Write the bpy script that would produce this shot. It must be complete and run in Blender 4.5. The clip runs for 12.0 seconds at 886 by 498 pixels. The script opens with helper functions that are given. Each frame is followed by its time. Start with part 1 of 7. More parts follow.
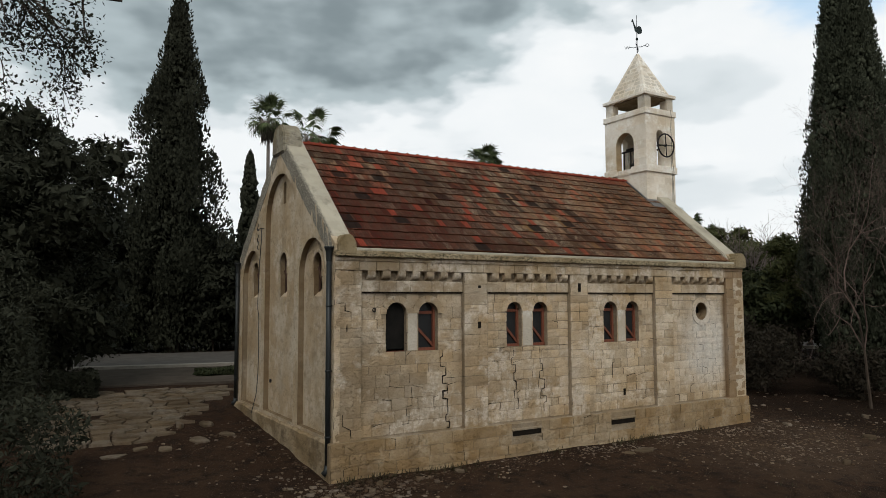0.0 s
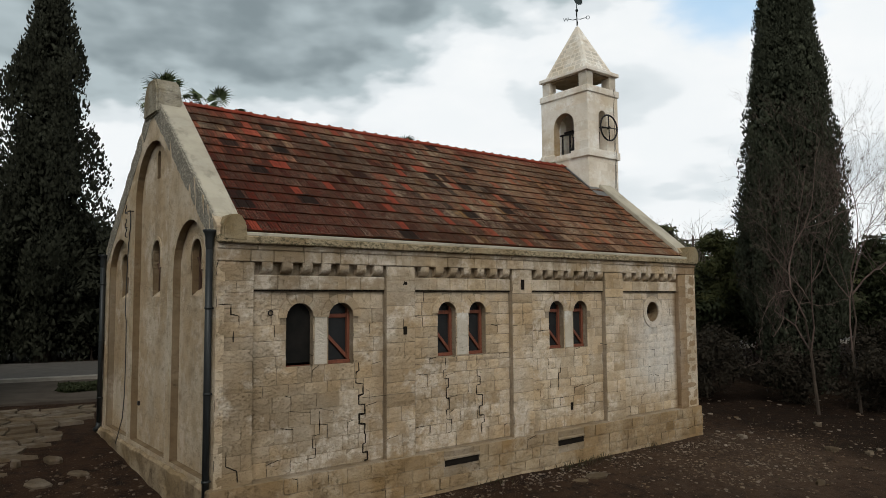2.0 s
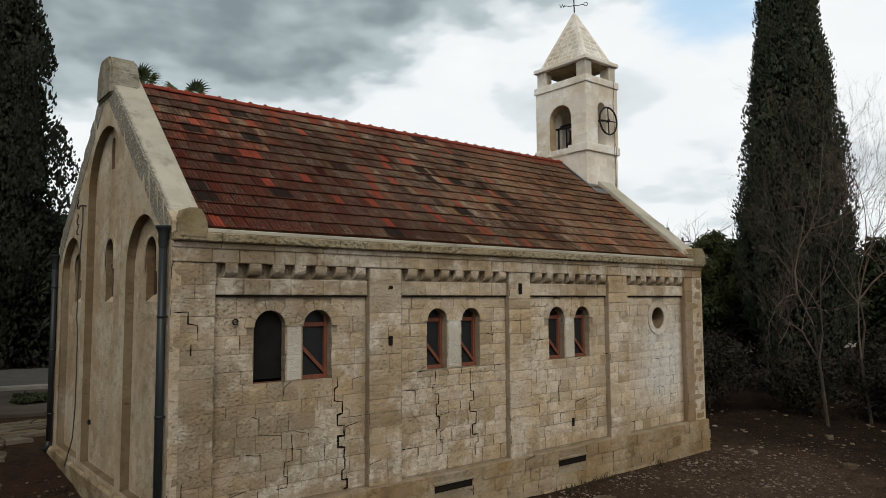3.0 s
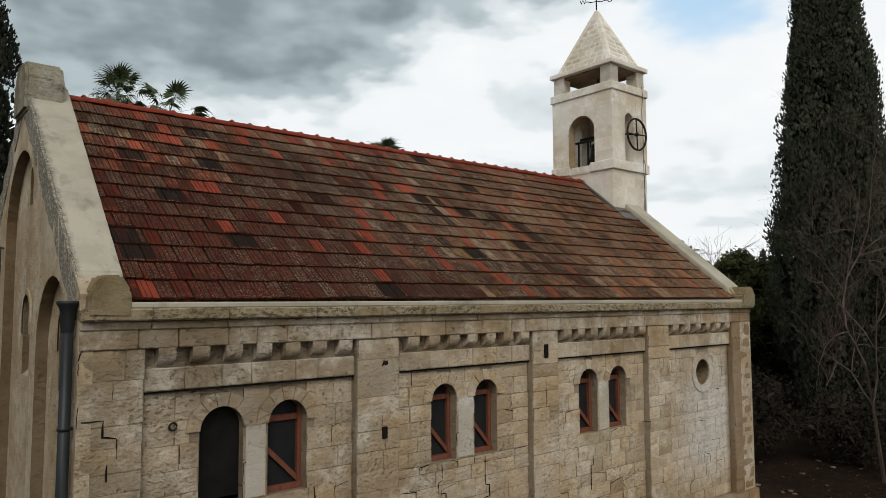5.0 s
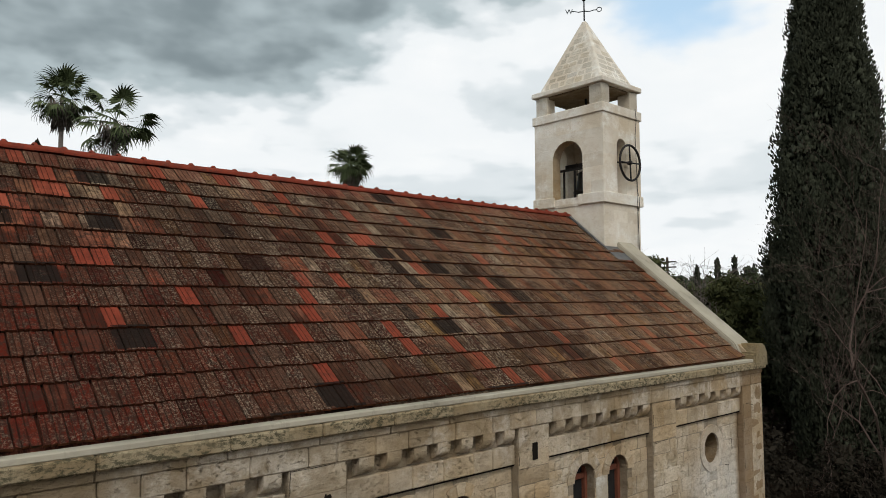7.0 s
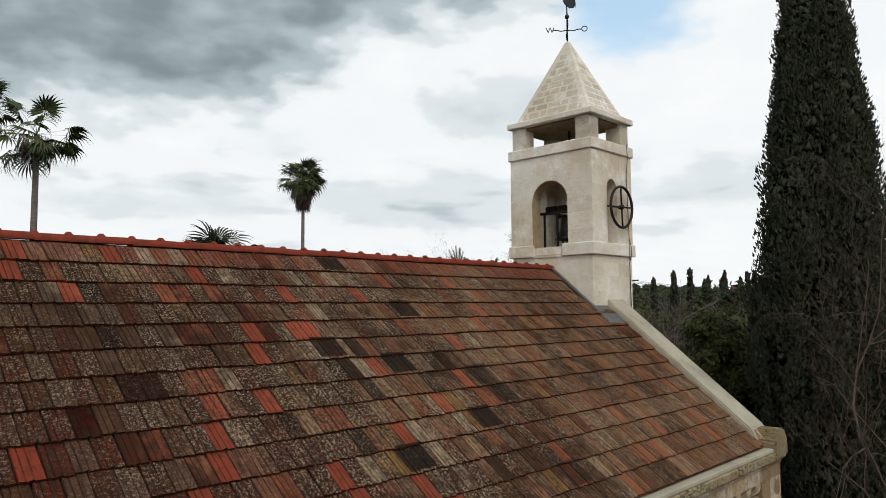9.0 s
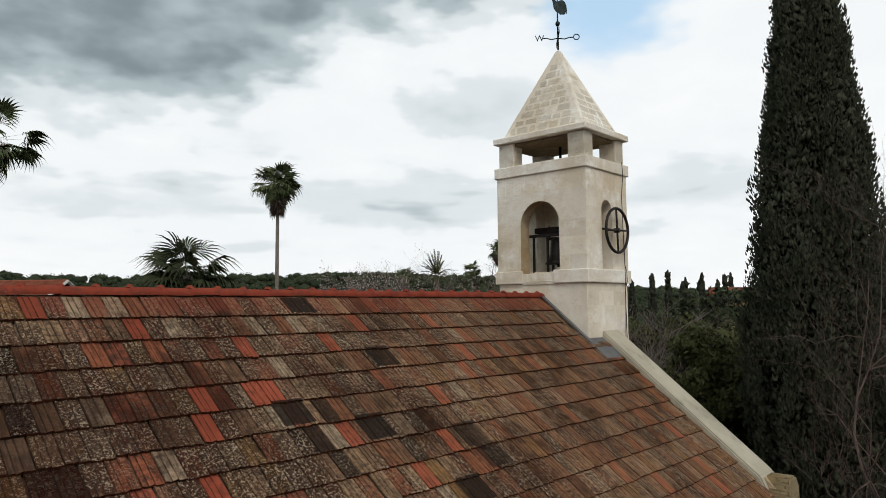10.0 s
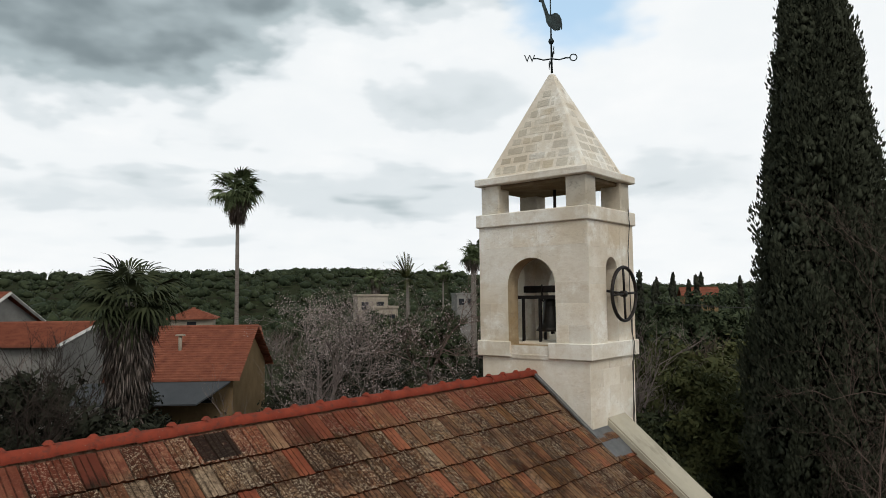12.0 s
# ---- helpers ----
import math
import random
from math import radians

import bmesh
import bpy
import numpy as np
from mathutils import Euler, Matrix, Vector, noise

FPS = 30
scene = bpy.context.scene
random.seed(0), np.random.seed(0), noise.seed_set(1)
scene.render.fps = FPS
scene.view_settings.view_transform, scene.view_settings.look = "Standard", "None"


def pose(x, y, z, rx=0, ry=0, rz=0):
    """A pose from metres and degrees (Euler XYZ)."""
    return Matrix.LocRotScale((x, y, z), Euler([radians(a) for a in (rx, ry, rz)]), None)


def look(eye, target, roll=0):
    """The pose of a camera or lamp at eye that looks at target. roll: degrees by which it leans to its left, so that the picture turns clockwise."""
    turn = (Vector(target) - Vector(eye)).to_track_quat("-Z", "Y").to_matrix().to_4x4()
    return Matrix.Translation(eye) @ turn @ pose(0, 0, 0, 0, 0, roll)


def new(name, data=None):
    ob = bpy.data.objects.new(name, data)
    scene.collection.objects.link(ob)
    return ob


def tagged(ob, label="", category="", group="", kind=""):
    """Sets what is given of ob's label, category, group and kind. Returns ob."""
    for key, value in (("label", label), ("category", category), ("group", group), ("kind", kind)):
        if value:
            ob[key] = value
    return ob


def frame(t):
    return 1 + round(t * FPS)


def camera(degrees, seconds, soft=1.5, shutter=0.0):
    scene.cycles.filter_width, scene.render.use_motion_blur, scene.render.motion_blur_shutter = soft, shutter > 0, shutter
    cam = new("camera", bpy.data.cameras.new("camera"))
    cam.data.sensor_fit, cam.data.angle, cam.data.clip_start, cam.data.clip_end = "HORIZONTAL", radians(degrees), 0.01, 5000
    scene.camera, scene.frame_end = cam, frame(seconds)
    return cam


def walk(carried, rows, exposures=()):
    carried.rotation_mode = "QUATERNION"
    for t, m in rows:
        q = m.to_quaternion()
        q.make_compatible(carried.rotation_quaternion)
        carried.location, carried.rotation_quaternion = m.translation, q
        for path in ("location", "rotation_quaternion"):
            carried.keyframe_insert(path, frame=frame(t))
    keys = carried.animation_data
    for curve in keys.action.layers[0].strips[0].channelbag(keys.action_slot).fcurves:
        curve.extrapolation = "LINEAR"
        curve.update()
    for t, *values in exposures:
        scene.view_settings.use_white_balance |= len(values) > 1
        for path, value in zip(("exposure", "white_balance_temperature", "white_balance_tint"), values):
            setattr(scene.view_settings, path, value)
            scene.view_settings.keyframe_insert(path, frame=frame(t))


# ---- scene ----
cam = camera(64.9, 12.0, 0.9)
PATH = [
    (0, (-6.189, -15.281, 4.385), (-5.159, -13.573, 4.532), -0.2),
    (0.5, (-5.777, -14.527, 4.373), (-4.688, -12.856, 4.52), -0.2),
    (1, (-5.328, -13.772, 4.387), (-4.186, -12.137, 4.533), -0.3),
    (1.5, (-4.877, -12.996, 4.377), (-3.682, -11.399, 4.523), -0.3),
    (2, (-4.429, -12.249, 4.372), (-3.198, -10.68, 4.519), -0.4),
    (2.5, (-3.987, -11.522, 4.437), (-2.732, -9.971, 4.582), -0.4),
    (2.7, (-3.792, -11.275, 4.429), (-2.532, -9.729, 4.58), -0.4),
    (4.5, (-2.235, -9.043, 5.308), (-0.958, -7.51, 5.453), -0.2),
    (5, (-1.822, -8.536, 5.647), (-0.548, -7.002, 5.793), -0.2),
    (5.5, (-1.417, -8.067, 5.941), (-0.13, -6.543, 6.088), -0.2),
    (6, (-1.023, -7.603, 6.223), (0.282, -6.095, 6.371), -0.2),
    (6.5, (-0.609, -7.18, 6.54), (0.711, -5.685, 6.687), -0.2),
    (7, (-0.218, -6.771, 6.892), (1.118, -5.29, 7.037), -0.2),
    (9, (1.383, -4.807, 8.182), (2.81, -3.415, 8.343), -0.3),
    (9.5, (1.786, -4.366, 8.485), (3.231, -2.994, 8.648), -0.3),
    (10, (2.164, -3.949, 8.806), (3.635, -2.603, 8.966), -0.4),
    (10.5, (2.593, -3.522, 9.13), (4.087, -2.201, 9.284), -0.4),
    (11, (3.023, -3.113, 9.503), (4.533, -1.81, 9.648), -0.7),
    (11.5, (3.466, -2.71, 9.873), (4.988, -1.42, 10.014), -0.8),
    (12, (3.919, -2.327, 10.218), (5.447, -1.045, 10.359), -0.6),
]
walk(cam, [(t, look(eye, target, roll)) for t, eye, target, roll in PATH])

# ---------------------------------------------------------------- world, sun
SUN_EL, SUN_AZ = 48.0, 215.0      # degrees; azimuth clockwise from +y


def sun_dir():
    e, a = radians(SUN_EL), radians(SUN_AZ)
    return Vector((math.sin(a) * math.cos(e), math.cos(a) * math.cos(e), math.sin(e)))


def make_world():
    w = bpy.data.worlds.new("sky")
    scene.world = w
    w.use_nodes = True
    nt = w.node_tree
    nt.nodes.clear()
    N, L = nt.nodes.new, nt.links.new

    def math_node(op, a, b=None, clamp=False):
        n = N("ShaderNodeMath")
        n.operation, n.use_clamp = op, clamp
        for i, v in enumerate((a, b)):
            if v is None:
                continue
            if isinstance(v, (int, float)):
                n.inputs[i].default_value = v
            else:
                L(v, n.inputs[i])
        return n.outputs[0]

    def ramp(fac, stops):
        n = N("ShaderNodeValToRGB")
        n.color_ramp.interpolation = "EASE"
        els = n.color_ramp.elements
        while len(els) < len(stops):
            els.new(0.5)
        for e, (p, c) in zip(els, stops):
            e.position, e.color = p, (*c, 1)
        L(fac, n.inputs[0])
        return n.outputs[0]

    def mix(fac, a, b):
        n = N("ShaderNodeMix")
        n.data_type = "RGBA"
        for sock, v in ((n.inputs[0], fac), (n.inputs[6], a), (n.inputs[7], b)):
            if isinstance(v, tuple):
                sock.default_value = (*v, 1)
            elif isinstance(v, float):
                sock.default_value = v
            else:
                L(v, sock)
        return n.outputs[2]

    sky = N("ShaderNodeTexSky")
    sky.sky_type, sky.sun_disc = "NISHITA", False
    sky.sun_elevation, sky.sun_rotation = radians(SUN_EL), radians(SUN_AZ)
    blue = N("ShaderNodeVectorMath")
    blue.operation = "SCALE"
    L(sky.outputs[0], blue.inputs[0])
    blue.inputs[3].default_value = 0.20
    tc = N("ShaderNodeTexCoord")
    sep = N("ShaderNodeSeparateXYZ")
    L(tc.outputs["Generated"], sep.inputs[0])
    x, y, z = sep.outputs
    up = math_node("ADD", math_node("MAXIMUM", z, 0.0), 0.26)
    comb = N("ShaderNodeCombineXYZ")
    L(math_node("DIVIDE", x, up), comb.inputs[0])
    L(math_node("DIVIDE", y, up), comb.inputs[1])

    def clouds(scale, detail, off, distort=0.0, rough=0.55):
        m = N("ShaderNodeMapping")
        m.inputs["Location"].default_value = off
        L(comb.outputs[0], m.inputs[0])
        n = N("ShaderNodeTexNoise")
        n.inputs["Scale"].default_value, n.inputs["Detail"].default_value = scale, detail
        n.inputs["Roughness"].default_value, n.inputs["Distortion"].default_value = rough, distort
        L(m.outputs[0], n.inputs["Vector"])
        return n.outputs[0]

    def span(v, lo, hi):
        n = N("ShaderNodeMapRange")
        n.interpolation_type = "SMOOTHSTEP"
        n.inputs[1].default_value, n.inputs[2].default_value = lo, hi
        L(v, n.inputs[0])
        return n.outputs[0]

    # bearing east of north and height above the horizon, in degrees
    az = math_node("MULTIPLY", math_node("ARCTAN2", x, y), 57.296)
    el = math_node("MULTIPLY", math_node("ARCSINE", z), 57.296)
    flat = N("ShaderNodeCombineXYZ")
    L(math_node("MULTIPLY", az, 0.10), flat.inputs[0])
    L(math_node("MULTIPLY", el, 0.20), flat.inputs[1])

    def billow(scale, detail, rough, off, squash=1.0):
        m = N("ShaderNodeMapping")
        m.inputs["Location"].default_value = off
        m.inputs["Scale"].default_value = (1, squash, 1)
        L(flat.outputs[0], m.inputs[0])
        n = N("ShaderNodeTexNoise")
        n.inputs["Scale"].default_value, n.inputs["Detail"].default_value, n.inputs["Roughness"].default_value = scale, detail, rough
        L(m.outputs[0], n.inputs["Vector"])
        return math_node("SUBTRACT", n.outputs[0], 0.5)

    def total(*terms):
        out = terms[0]
        for v in terms[1:]:
            out = math_node("ADD", out, v)
        return out

    def times(v, k):
        return math_node("MULTIPLY", v, k)
    swell, curl, wisp = billow(0.8, 4, 0.5, (1.3, 4.0, 0)), billow(2.2, 2.5, 0.45, (7.1, 2.2, 0)), billow(6.0, 3, 0.5, (3.3, 9.1, 0))
    # lower edge of the dark deck of cloud, as its height over the horizon at each bearing
    edge = N("ShaderNodeValToRGB")
    stops = [(-120, 45), (-70, 22), (-20, 17), (-4, 17), (7, 13), (15, 15), (27, 14), (33, 17), (39, 20.5), (47, 22.3), (56, 24.5), (75, 33)]
    els = edge.color_ramp.elements
    while len(els) < len(stops):
        els.new(0.5)
    for e, (p, v) in zip(els, stops):
        e.position, e.color = (p + 180) / 360, (v / 50, v / 50, v / 50, 1)
    L(math_node("DIVIDE", math_node("ADD", az, 180.0), 360.0), edge.inputs[0])
    over = math_node("SUBTRACT", total(el, times(swell, 3.0), times(curl, 4.0), times(wisp, 0.8)), times(edge.outputs[0], 50.0))
    deck = span(over, -2.8, 4.5)

    def patch(a, e, wa, we, soft=1.0):
        """A soft oval cloud about a bearing and a height."""
        da = math_node("DIVIDE", math_node("SUBTRACT", total(az, times(curl, 7.0), times(wisp, 1.2)), a), wa)
        de = math_node("DIVIDE", math_node("SUBTRACT", total(el, times(curl, -3.0), times(wisp, 0.7)), e), we)
        r2 = math_node("ADD", math_node("MULTIPLY", da, da), math_node("MULTIPLY", de, de))
        return span(r2, 1.0 + soft, 0.0)
    puffs = total(times(patch(50.5, 16.2, 5.5, 2.2, 1.6), 0.17), times(patch(31.0, 13.0, 4.0, 1.6), 0.08), times(patch(45.0, 8.4, 9.0, 2.0, 1.6), 0.16), times(patch(67.0, 9.2, 7.0, 1.7, 1.6), 0.13), times(patch(22.0, 8.0, 9.0, 1.4, 1.4), 0.10))
    low = math_node("MULTIPLY", span(billow(1.4, 2.5, 0.45, (2.0, 5.0, 0), 2.0), -0.02, 0.24), span(el, 16.0, 9.0))
    high = clouds(0.9, 6, CLOUD_OFF, 0.25, 0.5)
    over_head = math_node("MULTIPLY", math_node("SUBTRACT", high, 0.5), span(el, 24.0, 40.0))
    dens = total(0.335, times(deck, 0.455), times(math_node("MULTIPLY", deck, total(swell, curl)), 0.26), times(swell, 0.20), times(curl, 0.12), times(wisp, 0.035), puffs, times(low, 0.13), times(over_head, 0.9))
    grey = ramp(dens, [(0.22, (0.88, 0.89, 0.89)), (0.38, (0.80, 0.83, 0.845)), (0.48, (0.66, 0.71, 0.735)), (0.64, (0.405, 0.475, 0.50)), (0.90, (0.205, 0.252, 0.272))])
    gap = times(patch(61.5, 22.8, 6.0, 4.2, 0.35), 0.85)
    blue_tint = mix(0.55, blue.outputs[0], (0.42, 0.66, 0.80))
    sky_col = mix(gap, grey, blue_tint)
    bg = N("ShaderNodeBackground")
    bg.inputs[1].default_value = SKY_STRENGTH
    L(sky_col, bg.inputs[0])
    out = N("ShaderNodeOutputWorld")
    L(bg.outputs[0], out.inputs[0])


CLOUD_OFF, SKY_STRENGTH = (0.0, 0.0, 0.0), 1.12
make_world()
lamp = bpy.data.lights.new("sun", "SUN")
lamp.energy, lamp.angle, lamp.color = 1.4, radians(25), (1.0, 0.96, 0.90)
sun = new("sun", lamp)
sun.matrix_world = look(sun_dir() * 100, (0, 0, 0))

# ---------------------------------------------------------------- materials


class Mat:
    """A small builder of node materials."""

    def __init__(self, name, rough=0.85, metal=0.0):
        self.m = bpy.data.materials.new(name)
        self.m.use_nodes = True
        self.nt = self.m.node_tree
        self.b = self.nt.nodes["Principled BSDF"]
        self.b.inputs["Roughness"].default_value = rough
        self.b.inputs["Metallic"].default_value = metal
        self.b.inputs["Specular IOR Level"].default_value = 0.25 if rough < 0.8 else 0.03
        self.pos = self.node("ShaderNodeNewGeometry").outputs["Position"]

    def node(self, kind):
        return self.nt.nodes.new(kind)

    def link(self, a, b):
        self.nt.links.new(a, b)

    def put(self, sock, v):
        if isinstance(v, tuple):
            sock.default_value = (*v, 1) if len(v) == 3 and sock.type == "RGBA" else v
        elif isinstance(v, (int, float)):
            sock.default_value = v
        else:
            self.link(v, sock)

    def noise(self, scale, detail=4, rough=0.55, stretch=(1, 1, 1), distort=0.0, off=(0, 0, 0)):
        mp = self.node("ShaderNodeMapping")
        mp.inputs["Scale"].default_value = stretch
        mp.inputs["Location"].default_value = off
        self.link(self.pos, mp.inputs[0])
        n = self.node("ShaderNodeTexNoise")
        n.inputs["Scale"].default_value, n.inputs["Detail"].default_value = scale, detail
        n.inputs["Roughness"].default_value, n.inputs["Distortion"].default_value = rough, distort
        self.link(mp.outputs[0], n.inputs["Vector"])
        return n.outputs[0]

    def step(self, v, lo, hi):
        n = self.node("ShaderNodeMapRange")
        n.clamp = True
        n.inputs[1].default_value, n.inputs[2].default_value = lo, hi
        self.link(v, n.inputs[0])
        return n.outputs[0]

    def mul(self, a, b, op="MULTIPLY"):
        n = self.node("ShaderNodeMath")
        n.operation = op
        self.put(n.inputs[0], a)
        self.put(n.inputs[1], b)
        return n.outputs[0]

    def absolute(self, v):
        n = self.node("ShaderNodeMath")
        n.operation = "ABSOLUTE"
        self.link(v, n.inputs[0])
        return n.outputs[0]

    def mix(self, fac, a, b, mode="MIX"):
        n = self.node("ShaderNodeMix")
        n.data_type, n.blend_type = "RGBA", mode
        self.put(n.inputs[0], fac)
        self.put(n.inputs[6], a)
        self.put(n.inputs[7], b)
        return n.outputs[2]

    def ramp(self, v, stops, kind="LINEAR"):
        n = self.node("ShaderNodeValToRGB")
        n.color_ramp.interpolation = kind
        els = n.color_ramp.elements
        while len(els) < len(stops):
            els.new(0.5)
        for e, (p, c) in zip(els, stops):
            e.position, e.color = p, (*c, 1)
        self.link(v, n.inputs[0])
        return n.outputs[0]

    def random(self, joined=False):
        if joined:
            return self.node("ShaderNodeNewGeometry").outputs["Random Per Island"]
        return self.node("ShaderNodeObjectInfo").outputs["Random"]

    def height(self):
        s = self.node("ShaderNodeSeparateXYZ")
        self.link(self.pos, s.inputs[0])
        return s.outputs

    def done(self, color, bump=None, strength=0.4, dist=0.01, rough=None):
        self.put(self.b.inputs["Base Color"], color)
        if rough is not None:
            self.put(self.b.inputs["Roughness"], rough)
        if bump is not None:
            n = self.node("ShaderNodeBump")
            n.inputs["Strength"].default_value, n.inputs["Distance"].default_value = strength, dist
            self.link(bump, n.inputs["Height"])
            self.link(n.outputs[0], self.b.inputs["Normal"])
        return self.m


def stone_mat(name, base, warm, dark, rnd=None, spread=0.25, pits=1.0, wall=False, mottle=1.0, bump=None):
    m = Mat(name, 0.92)
    c = m.mix(m.step(m.noise(0.9, 5), 0.38, 0.60), base, warm)
    c = m.mix(m.mul(m.step(m.noise(0.55, 5, 0.6, off=(8, 1, 4)), 0.44, 0.60), 0.50), c, tuple(v * q for v, q in zip(warm, (0.74, 0.68, 0.58))))
    if rnd is not None:
        r = m.random(rnd == "joined")
        tint = m.ramp(r, [(0.0, (0.66, 0.60, 0.50)), (0.22, (0.95, 0.93, 0.90)), (0.45, (1.15, 1.14, 1.12)), (0.62, (1.0, 0.90, 0.74)), (0.80, (0.86, 0.84, 0.80)), (1.0, (1.08, 1.0, 0.88))])
        c = m.mix(min(1.0, spread * 1.7), c, m.mix(1.0, c, tint, "MULTIPLY"))
    if wall:
        x, y, z = m.height()
        edge = m.mul(m.noise(1.7, 5, 0.6), 0.9)
        wash = m.mul(m.step(m.mul(x, edge, "ADD"), 11.9, 13.1), m.step(m.mul(m.mul(x, -1.0), edge, "ADD"), -13.85, -13.45))
        wash = m.mul(wash, m.mul(m.step(m.mul(z, edge, "ADD"), 1.9, 2.7), m.step(m.mul(m.mul(z, -1.0), edge, "ADD"), -4.15, -3.0)))
        c = m.mix(m.mul(wash, 0.80), c, (0.70, 0.66, 0.59))
        # darker brown towards the west end, in noisy patches
        west_dark = m.mul(m.step(m.mul(m.mul(x, -1.0), m.mul(edge, 3.0), "ADD"), -4.8, 0.6), m.step(m.noise(0.8, 5, off=(6, 6, 1)), 0.26, 0.56))
        c = m.mix(m.mul(west_dark, 0.68), c, (0.17, 0.128, 0.080))
        foot = m.mul(m.step(m.mul(m.mul(z, -1.0), edge, "ADD"), -1.6, -0.5), m.step(m.noise(1.3, 5, 0.65, off=(9, 3, 5)), 0.38, 0.58))
        c = m.mix(m.mul(foot, 0.6), c, (0.26, 0.18, 0.095))
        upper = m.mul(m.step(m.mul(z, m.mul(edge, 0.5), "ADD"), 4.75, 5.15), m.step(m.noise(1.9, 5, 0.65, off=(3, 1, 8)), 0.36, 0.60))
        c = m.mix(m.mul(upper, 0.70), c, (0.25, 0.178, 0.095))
    lime = m.mul(m.step(m.noise(1.15, 5, 0.62, off=(12, 3, 7)), 0.50, 0.60), m.step(m.noise(5.0, 5, 0.7, off=(1, 9, 4)), 0.34, 0.56))
    c = m.mix(m.mul(lime, 0.60), c, tuple(min(1, v * q) for v, q in zip(base, (1.20, 1.24, 1.31))))
    stain = m.step(m.noise(1.6, 6, 0.62, (1, 1, 0.35)), 0.52, 0.78)
    c = m.mix(m.mul(stain, 0.45 * mottle), c, dark)
    blotch = m.step(m.noise(4.2, 6, 0.70, (1, 1, 1.5)), 0.50, 0.68)
    c = m.mix(m.mul(blotch, 0.38 * mottle), c, dark)
    if wall:
        # rusty run-off down the far quoin
        rust = m.mul(m.step(m.mul(x, m.mul(edge, 0.35), "ADD"), 13.98, 14.16), m.step(m.noise(1.4, 5, 0.65, (1, 1, 0.5), off=(1, 5, 2)), 0.12, 0.40))
        c = m.mix(m.mul(rust, 0.72), c, (0.235, 0.145, 0.070))
    # rough-hewn patches: short level dents between smooth areas
    rough_zone = m.step(m.noise(1.5, 4, 0.6, off=(4, 4, 9)), 0.44, 0.58)
    dent = m.mul(m.step(m.noise(15, 6, 0.8, (1, 1, 1.9), 0.2, off=(5, 5, 5)), 0.56, 0.66), m.mul(m.mul(rough_zone, 0.8), 0.2, "ADD"))
    c = m.mix(m.mul(dent, 0.42 * pits), c, tuple(v * 0.6 for v in dark))
    vein = m.mul(m.noise(2.6, 5, 0.65, (1, 1, 1.5), off=(7, 3, 2)), 0.5, "SUBTRACT")
    vein = m.mul(m.step(m.absolute(vein), 0.006, 0.0), m.step(m.noise(0.9, 3, off=(2, 2, 9)), 0.50, 0.60))
    c = m.mix(m.mul(vein, 0.55 * pits), c, tuple(v * 0.4 for v in dark))
    grit = m.step(m.noise(40, 4, 0.7), 0.50, 0.68)
    c = m.mix(m.mul(grit, 0.20 * mottle), c, dark)
    h = m.mul(m.mul(m.noise(9, 9, 0.75, (1, 1, 1.6)), 1.5), m.mul(dent, -1.3), "ADD")
    return m.done(c, h, 0.30 + 0.62 * min(1.0, pits) if bump is None else bump, 0.024)


STONE = stone_mat("limestone_joint", (0.37, 0.305, 0.225), (0.31, 0.245, 0.165), (0.15, 0.112, 0.075), wall=True)
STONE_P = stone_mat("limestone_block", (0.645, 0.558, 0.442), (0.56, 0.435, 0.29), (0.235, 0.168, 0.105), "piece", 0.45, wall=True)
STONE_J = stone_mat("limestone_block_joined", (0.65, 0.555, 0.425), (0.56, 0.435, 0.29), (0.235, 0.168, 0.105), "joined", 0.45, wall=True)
RENDER_OLD = stone_mat("old_lime_render", (0.60, 0.505, 0.375), (0.52, 0.395, 0.255), (0.19, 0.135, 0.085), None, pits=1.5, mottle=1.15)
PLINTH_OLD = stone_mat("old_plinth_render", (0.42, 0.325, 0.21), (0.30, 0.215, 0.12), (0.085, 0.06, 0.04), None, pits=1.4, mottle=1.5)
PLINTH = stone_mat("plinth_stone", (0.40, 0.31, 0.20), (0.31, 0.215, 0.115), (0.14, 0.095, 0.06), "piece", 0.4)
PALE = stone_mat("restored_limestone", (0.85, 0.80, 0.71), (0.79, 0.71, 0.595), (0.58, 0.46, 0.31), None, pits=0.55, mottle=0.95, bump=0.42)
PALE_T = stone_mat("restored_tower_block", (0.84, 0.79, 0.70), (0.78, 0.70, 0.58), (0.57, 0.44, 0.29), "piece", 0.22, pits=0.65, mottle=1.0, bump=0.45)
SPIRE_STONE = stone_mat("spire_block", (0.73, 0.69, 0.61), (0.66, 0.60, 0.505), (0.44, 0.38, 0.30), "piece", 0.34, pits=0.5, mottle=1.0)
PALE_P = stone_mat("restored_limestone_block", (0.69, 0.655, 0.585), (0.63, 0.575, 0.485), (0.44, 0.375, 0.285), "piece", 0.4, pits=0.8, mottle=0.7)


